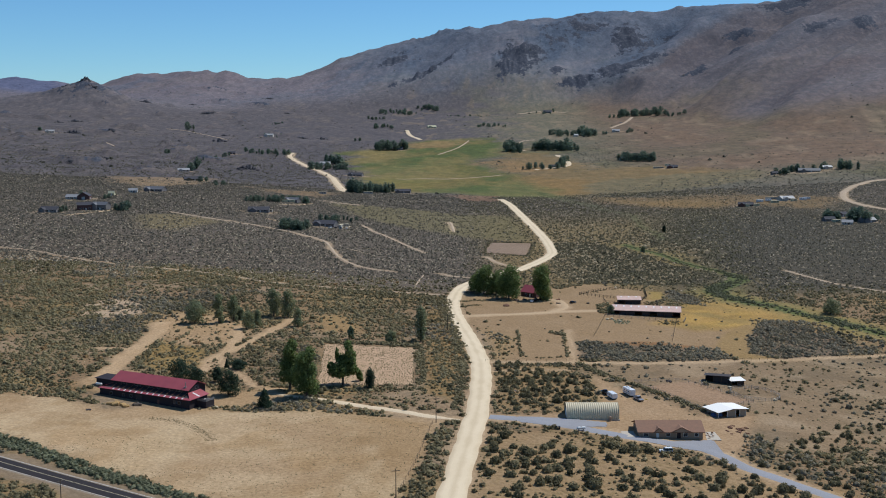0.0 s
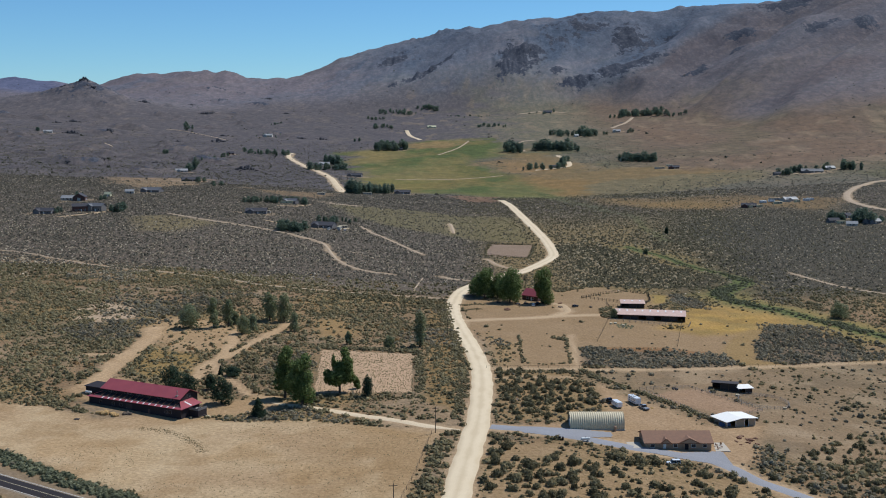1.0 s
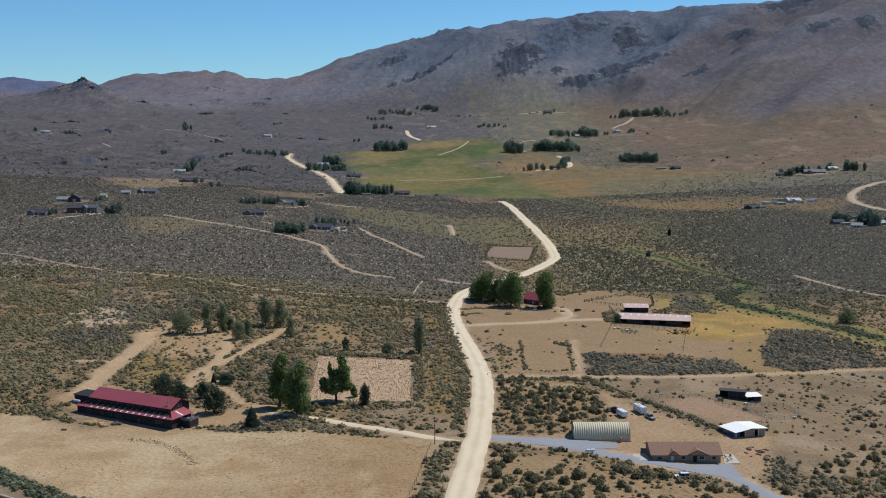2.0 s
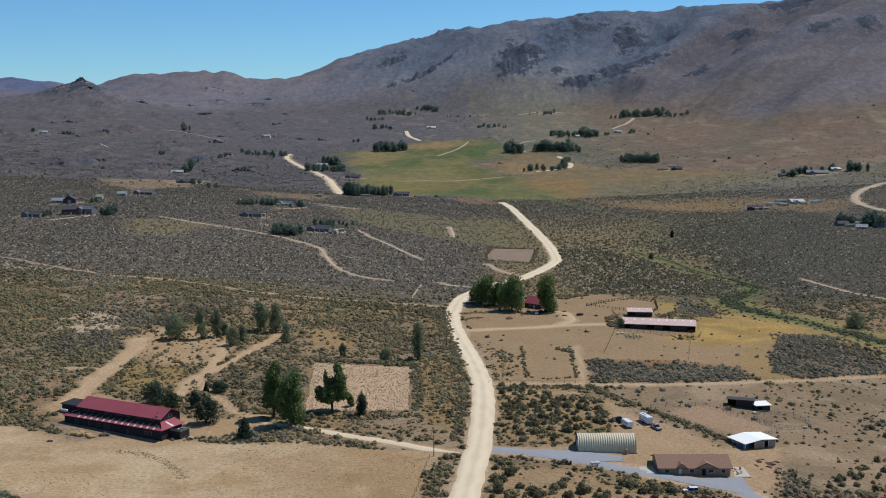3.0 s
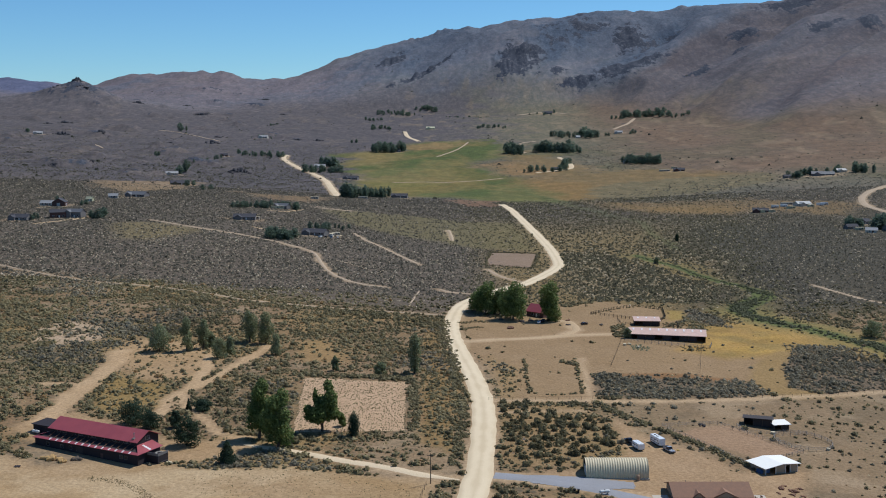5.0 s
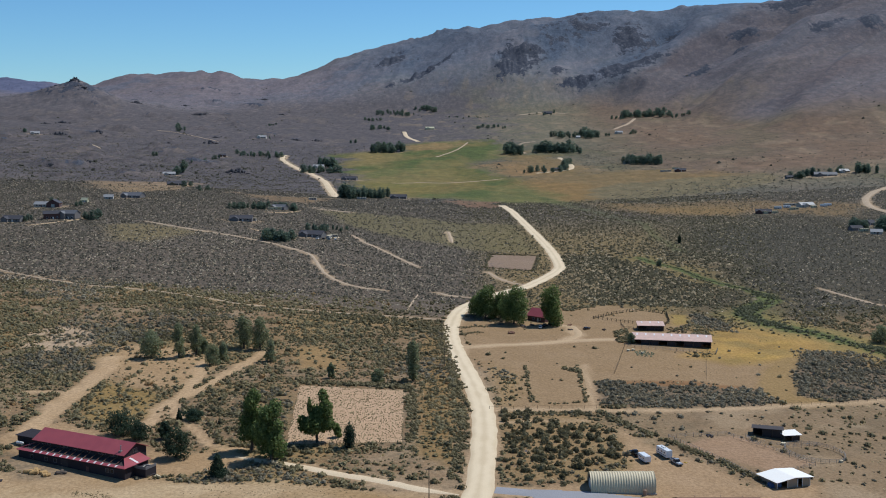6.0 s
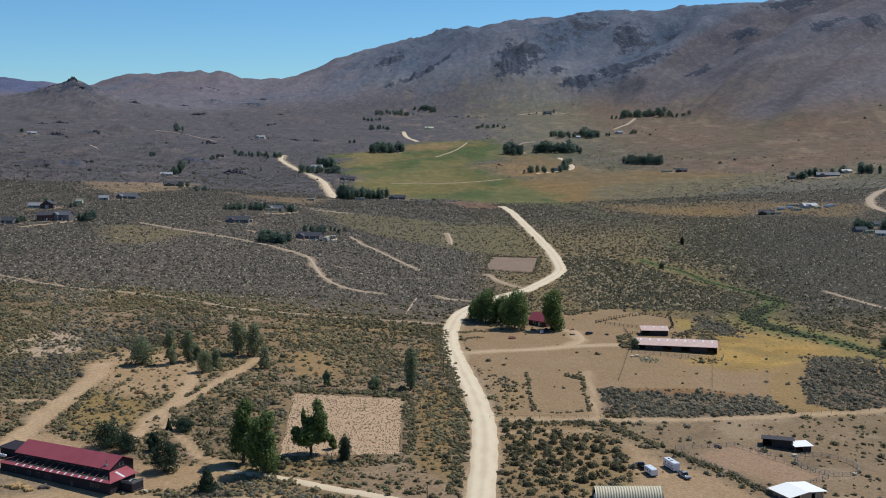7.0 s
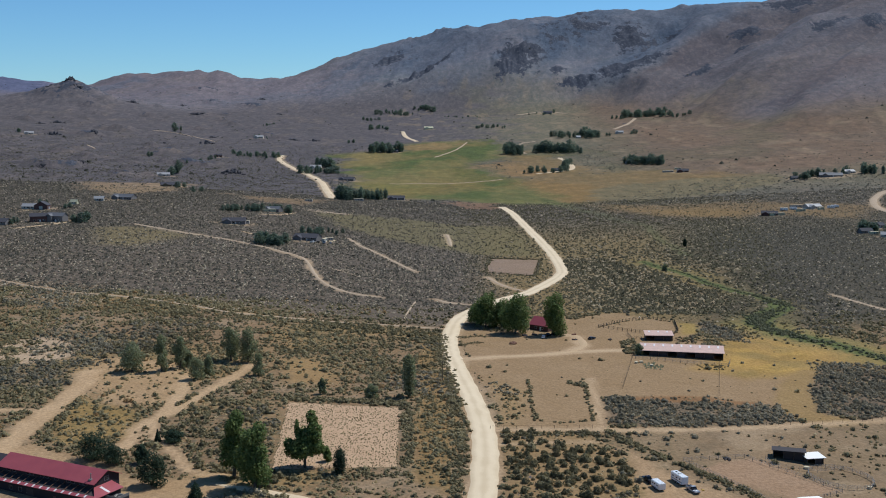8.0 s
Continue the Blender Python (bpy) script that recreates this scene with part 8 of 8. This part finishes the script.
for poly, dens, lo, hi, seed in ((BIG_BRUSH, 0.048, 0.8, 2.3, 32), (EAST_BRUSH, 0.045, 0.7, 1.7, 33), (HUT_BRUSH, 0.085, 0.7, 1.9, 34)):
    gx, gy, g = fill(poly, dens, seed)
    keep = (along(gx, gy, GRAVEL, 7.5, 0.2) < 0.5) & (along(gx, gy, HOUSE_DRIVE, 5.5, 0.2) < 0.5) & (np.hypot(gx - 77, gy - 363.6) > 4.5) & clear(gx, gy) & (fbm(gx, gy, 22, 2, 133) > -0.22)
    gx, gy = gx[keep], gy[keep]
    rad = g.uniform(lo, hi, len(gx))
    joined_plants("desert_brush", gx, gy, rad, rad * g.uniform(0.95, 1.4, len(gx)), g.uniform(0, 0.8, len(gx)), [bush_shape(np.random.default_rng(60 + k), 60, True, 1.0, 0.3) for k in range(6)], M_BITTER, "large dark bitterbrush spaced over bare tan soil", "shrubs")
# creek side willows
g = np.random.default_rng(41)
line = finer(CREEK, 1.6)
n = len(line) * 26
pick = g.integers(0, len(line), n)
low = 1 - smooth(np.array([p.y for p in line])[pick], 760, 800)
cx = np.array([p.x for p in line])[pick] + g.normal(0, 1, n) * (1.0 + 2.4 * low)
cy = np.array([p.y for p in line])[pick] + g.normal(0, 1, n) * (1.3 + 2.8 * low)
keep = (g.uniform(0, 1, n) < 0.10 + 0.36 * low * smooth(fbm(cx, cy, 26, 2, 231), -0.3, 0.05)) & (cy > 560)
cx, cy = cx[keep], cy[keep]
rad = g.uniform(0.45, 1.25, len(cx)) * (1.15 - 0.5 * smooth(cy, 760, 860))
joined_plants("creek_willows", cx, cy, rad, rad * g.uniform(0.5, 1.1, len(cx)), g.uniform(0, 1, len(cx)), BUSHES, M_WILLOW, "green willow thicket along the narrow creek", "shrubs")
SHED_WEEDS = [(96.1, 606.1), (102.6, 608.9), (105.6, 602.3), (102.1, 593.2), (94.6, 594.7)]
gx, gy, g = fill(SHED_WEEDS, 0.8, 58)
rad = g.uniform(0.3, 0.7, len(gx))
joined_plants("green_weeds", gx, gy, rad, rad * 0.8, g.uniform(0, 1, len(gx)), MOUNDS, M_GREEN_BRUSH, "low green weeds before the long shed", "weeds")
for k, (poly, dens, lo, hi, label) in enumerate((
        ([(93.1, 654.7), (91.0, 626.2), (97.9, 627.1), (102.9, 665.5)], 0.35, 0.7, 1.7, "tangled grey brush at the end of the long shed"),
        ([(124.9, 667.6), (121.8, 651.7), (133.7, 653.2), (136.5, 669.3)], 0.3, 0.5, 1.1, "low grey brush between the two sheds"),
        ([(121.6, 605.8), (120.0, 595.7), (133.1, 596.7), (134.9, 606.8)], 0.3, 0.4, 0.9, "low dark brush below the long shed"),
        ([(72.1, 735.3), (70.2, 717.1), (90.6, 720.8), (92.0, 737.0)], 0.12, 0.8, 1.6, "grey sagebrush at the back of the ranch yard"),
        ([(101.8, 752.0), (100.4, 739.9), (107.6, 738.8), (109.0, 753.0)], 0.25, 0.8, 1.5, "dark sagebrush clump behind the corral"))):
    gx, gy, g = fill(poly, dens, 91 + k)
    rad = g.uniform(lo, hi, len(gx))
    joined_plants("sagebrush", gx, gy, rad, rad * g.uniform(0.7, 1.0, len(gx)), g.uniform(0, 0.84, len(gx)), BUSHES, M_SAGE, label, "shrubs")
# small dry tufts on the bare fields
for poly, dens, name, label, seed in ((PADDOCK, 1.3, "paddock_tufts", "small dark weed tufts dotting the sandy paddock", 51), (HAY_FIELD, 0.34, "field_tufts", "dry brown grass tufts in the mown hay field", 52), (EAST_YARD, 0.012, "yard_tufts", "dry weeds on the bare ranch yard", 53)):
    gx, gy, g = fill(poly, dens, seed)
    keep = clear(gx, gy) & ((fbm(gx, gy, 30, 3, 141) > 0.1 - 0.45 * smooth(gx, -110, -30)) if seed == 52 else np.ones(len(gx), bool))
    gx, gy = gx[keep], gy[keep]
    rad = g.uniform(0.12, 0.36, len(gx)) * (1.0 if seed == 51 else 0.7)
    joined_plants(name, gx, gy, rad, rad * 1.25, g.uniform(0.0, 0.6, len(gx)), MOUNDS, M_SAGE, label, "weeds")
# straw-coloured grass tufts between the shrubs of the near land
sx, sy, r = scatter(300, 735, lambda y: 0.445 * y + 25, 0.5, 15, 0.32, 2.2)
ok = clear(sx, sy)
sx, sy = sx[ok], sy[ok]
rad = r.lognormal(-1.05, 0.35, len(sx)).clip(0.16, 0.7)
joined_plants("bunchgrass", sx, sy, rad, rad * r.uniform(0.8, 1.3, len(sx)), r.uniform(0, 1, len(sx)), MOUNDS, M_STRAW_GRASS, "straw-coloured bunchgrass tufts between near sagebrush", "grass")
# sage on the near land, then on the wide slopes
sx, sy, r = scatter(292, 745, lambda y: 0.445 * y + 25, 1.3, 5)
ok = clear(sx, sy)
sx, sy = sx[ok], sy[ok]
rad = r.lognormal(-0.42, 0.48, len(sx)).clip(0.28, 1.9)
tall = rad * r.uniform(0.75, 1.15, len(sx))
tone = np.clip(0.5 + 0.75 * fbm(sx, sy, 45, 3, 181) + r.normal(0, 0.22, len(sx)), 0, 0.85) + 0.12 * (r.uniform(0, 1, len(sx)) < 0.1)
grey = sum(inside(sx, sy, p, 3) for p in (SAGE_STRIP, SAGE_BLOCK, SAGE_CLUMP)) > 0.4
grey |= (r.uniform(0, 1, len(sx)) < smooth(fbm(sx, sy, 55, 3, 251), 0.0, 0.3) * 0.8)
for pick, m, label in ((~grey, M_SAGE, "grey-green sagebrush scattered over dry tan soil"), (grey, M_GREY_SAGE, "dense silver-grey sagebrush thickets on dry soil")):
    joined_plants("sagebrush", sx[pick], sy[pick], rad[pick], tall[pick], tone[pick], BUSHES, m, label, "shrubs")
sx, sy, r = scatter(735, 1480, lambda y: 0.43 * y + 15, 0.34, 6, 1.35, 0.6)
ok = clear(sx, sy)
sx, sy = sx[ok], sy[ok]
rad = r.lognormal(-0.2, 0.3, len(sx)).clip(0.45, 1.8) * (1 + 0.4 * smooth(sx, 80, 120) * (1 - smooth(sy, 900, 1150)) * (1 - smooth(sx, 220, 280)))
tall, tone = rad * r.uniform(0.6, 0.95, len(sx)), r.uniform(0, 1.0, len(sx)) ** 1.15
east = r.uniform(0, 1, len(sx)) < smooth(sx + 30 * fbm(sx, sy, 80, 2, 221), 5, 60) * (1 - 0.85 * smooth(sx - 0.25 * (sy - 800), 190, 260))
for side, m, label in ((~east, M_SLOPE_SAGE, "dark sagebrush covering the wide valley slopes"), (east, M_EAST_SAGE, "olive sagebrush on tan soil beside the creek")):
    joined_plants("sagebrush", sx[side], sy[side], rad[side], tall[side], tone[side], MOUNDS, m, label, "shrubs")
sx, sy, r = scatter(700, 1080, lambda y: 0.43 * y + 15, 0.30, 7, 0.21, 2.6)
ok = clear(sx, sy) & (r.uniform(0, 1, len(sx)) > 0.85 * smooth(sy, 900, 1040)) & (r.uniform(0, 1, len(sx)) > 0.8 * smooth(sx, -10, 60))
sx, sy = sx[ok], sy[ok]
rad = r.lognormal(-0.6, 0.3, len(sx)).clip(0.3, 1.0)
joined_plants("bunchgrass", sx, sy, rad, rad * r.uniform(0.7, 1.1, len(sx)), r.uniform(0, 1, len(sx)), MOUNDS, M_BUNCH, "pale dry bunchgrass tufts between sagebrush", "grass")
sx, sy, r = scatter(1380, 2700, lambda y: 0.43 * y + 15, 0.05, 8, 0.17)
ok = clear(sx, sy) & (inside(sx, sy, MEADOW, 20) + inside(sx, sy, GOLD_FAR, 90) < r.uniform(0, 0.9, len(sx))) & (r.uniform(0, 1, len(sx)) > 0.9 * smooth(sx - 0.06 * sy, 120, 330) * smooth(sy, 1500, 1800)) & (r.uniform(0, 1, len(sx)) < smooth(sy, 1350, 1480) * (1 - 0.7 * smooth(sy, 1800, 2700)))
sx, sy = sx[ok], sy[ok]
rad = r.lognormal(0.25, 0.3, len(sx)).clip(0.7, 3.0)
joined_plants("sagebrush", sx, sy, rad, rad * r.uniform(0.5, 0.8, len(sx)), r.uniform(0, 0.8, len(sx)), MOUNDS, M_SLOPE_SAGE, "thin dark scrub on the far valley floor", "shrubs")
# junipers, rocks and dark clumps up the far valley sides
g = np.random.default_rng(77)
n = 5200
fy = g.uniform(1450, 4300, n)
fx = g.uniform(-0.46, 0.46, n) * fy
keep = (g.uniform(0, 1, n) < np.where(fx < -0.03 * fy, 0.85, 0.35)) & (inside(fx, fy, MEADOW, 20) + inside(fx, fy, GOLD_FAR, 20) < 0.3) & (fbm(fx, fy, 160, 3, 151) > -0.05)
fx, fy = fx[keep], fy[keep]
rad = g.lognormal(0.55, 0.45, len(fx)).clip(0.8, 6.0)
joined_plants("juniper_scrub", fx, fy, rad, rad * g.uniform(0.5, 1.0, len(fx)), g.uniform(0, 0.5, len(fx)), MOUNDS, M_SCRUB, "dark juniper scrub and rocks dotting the far slopes", "shrubs")
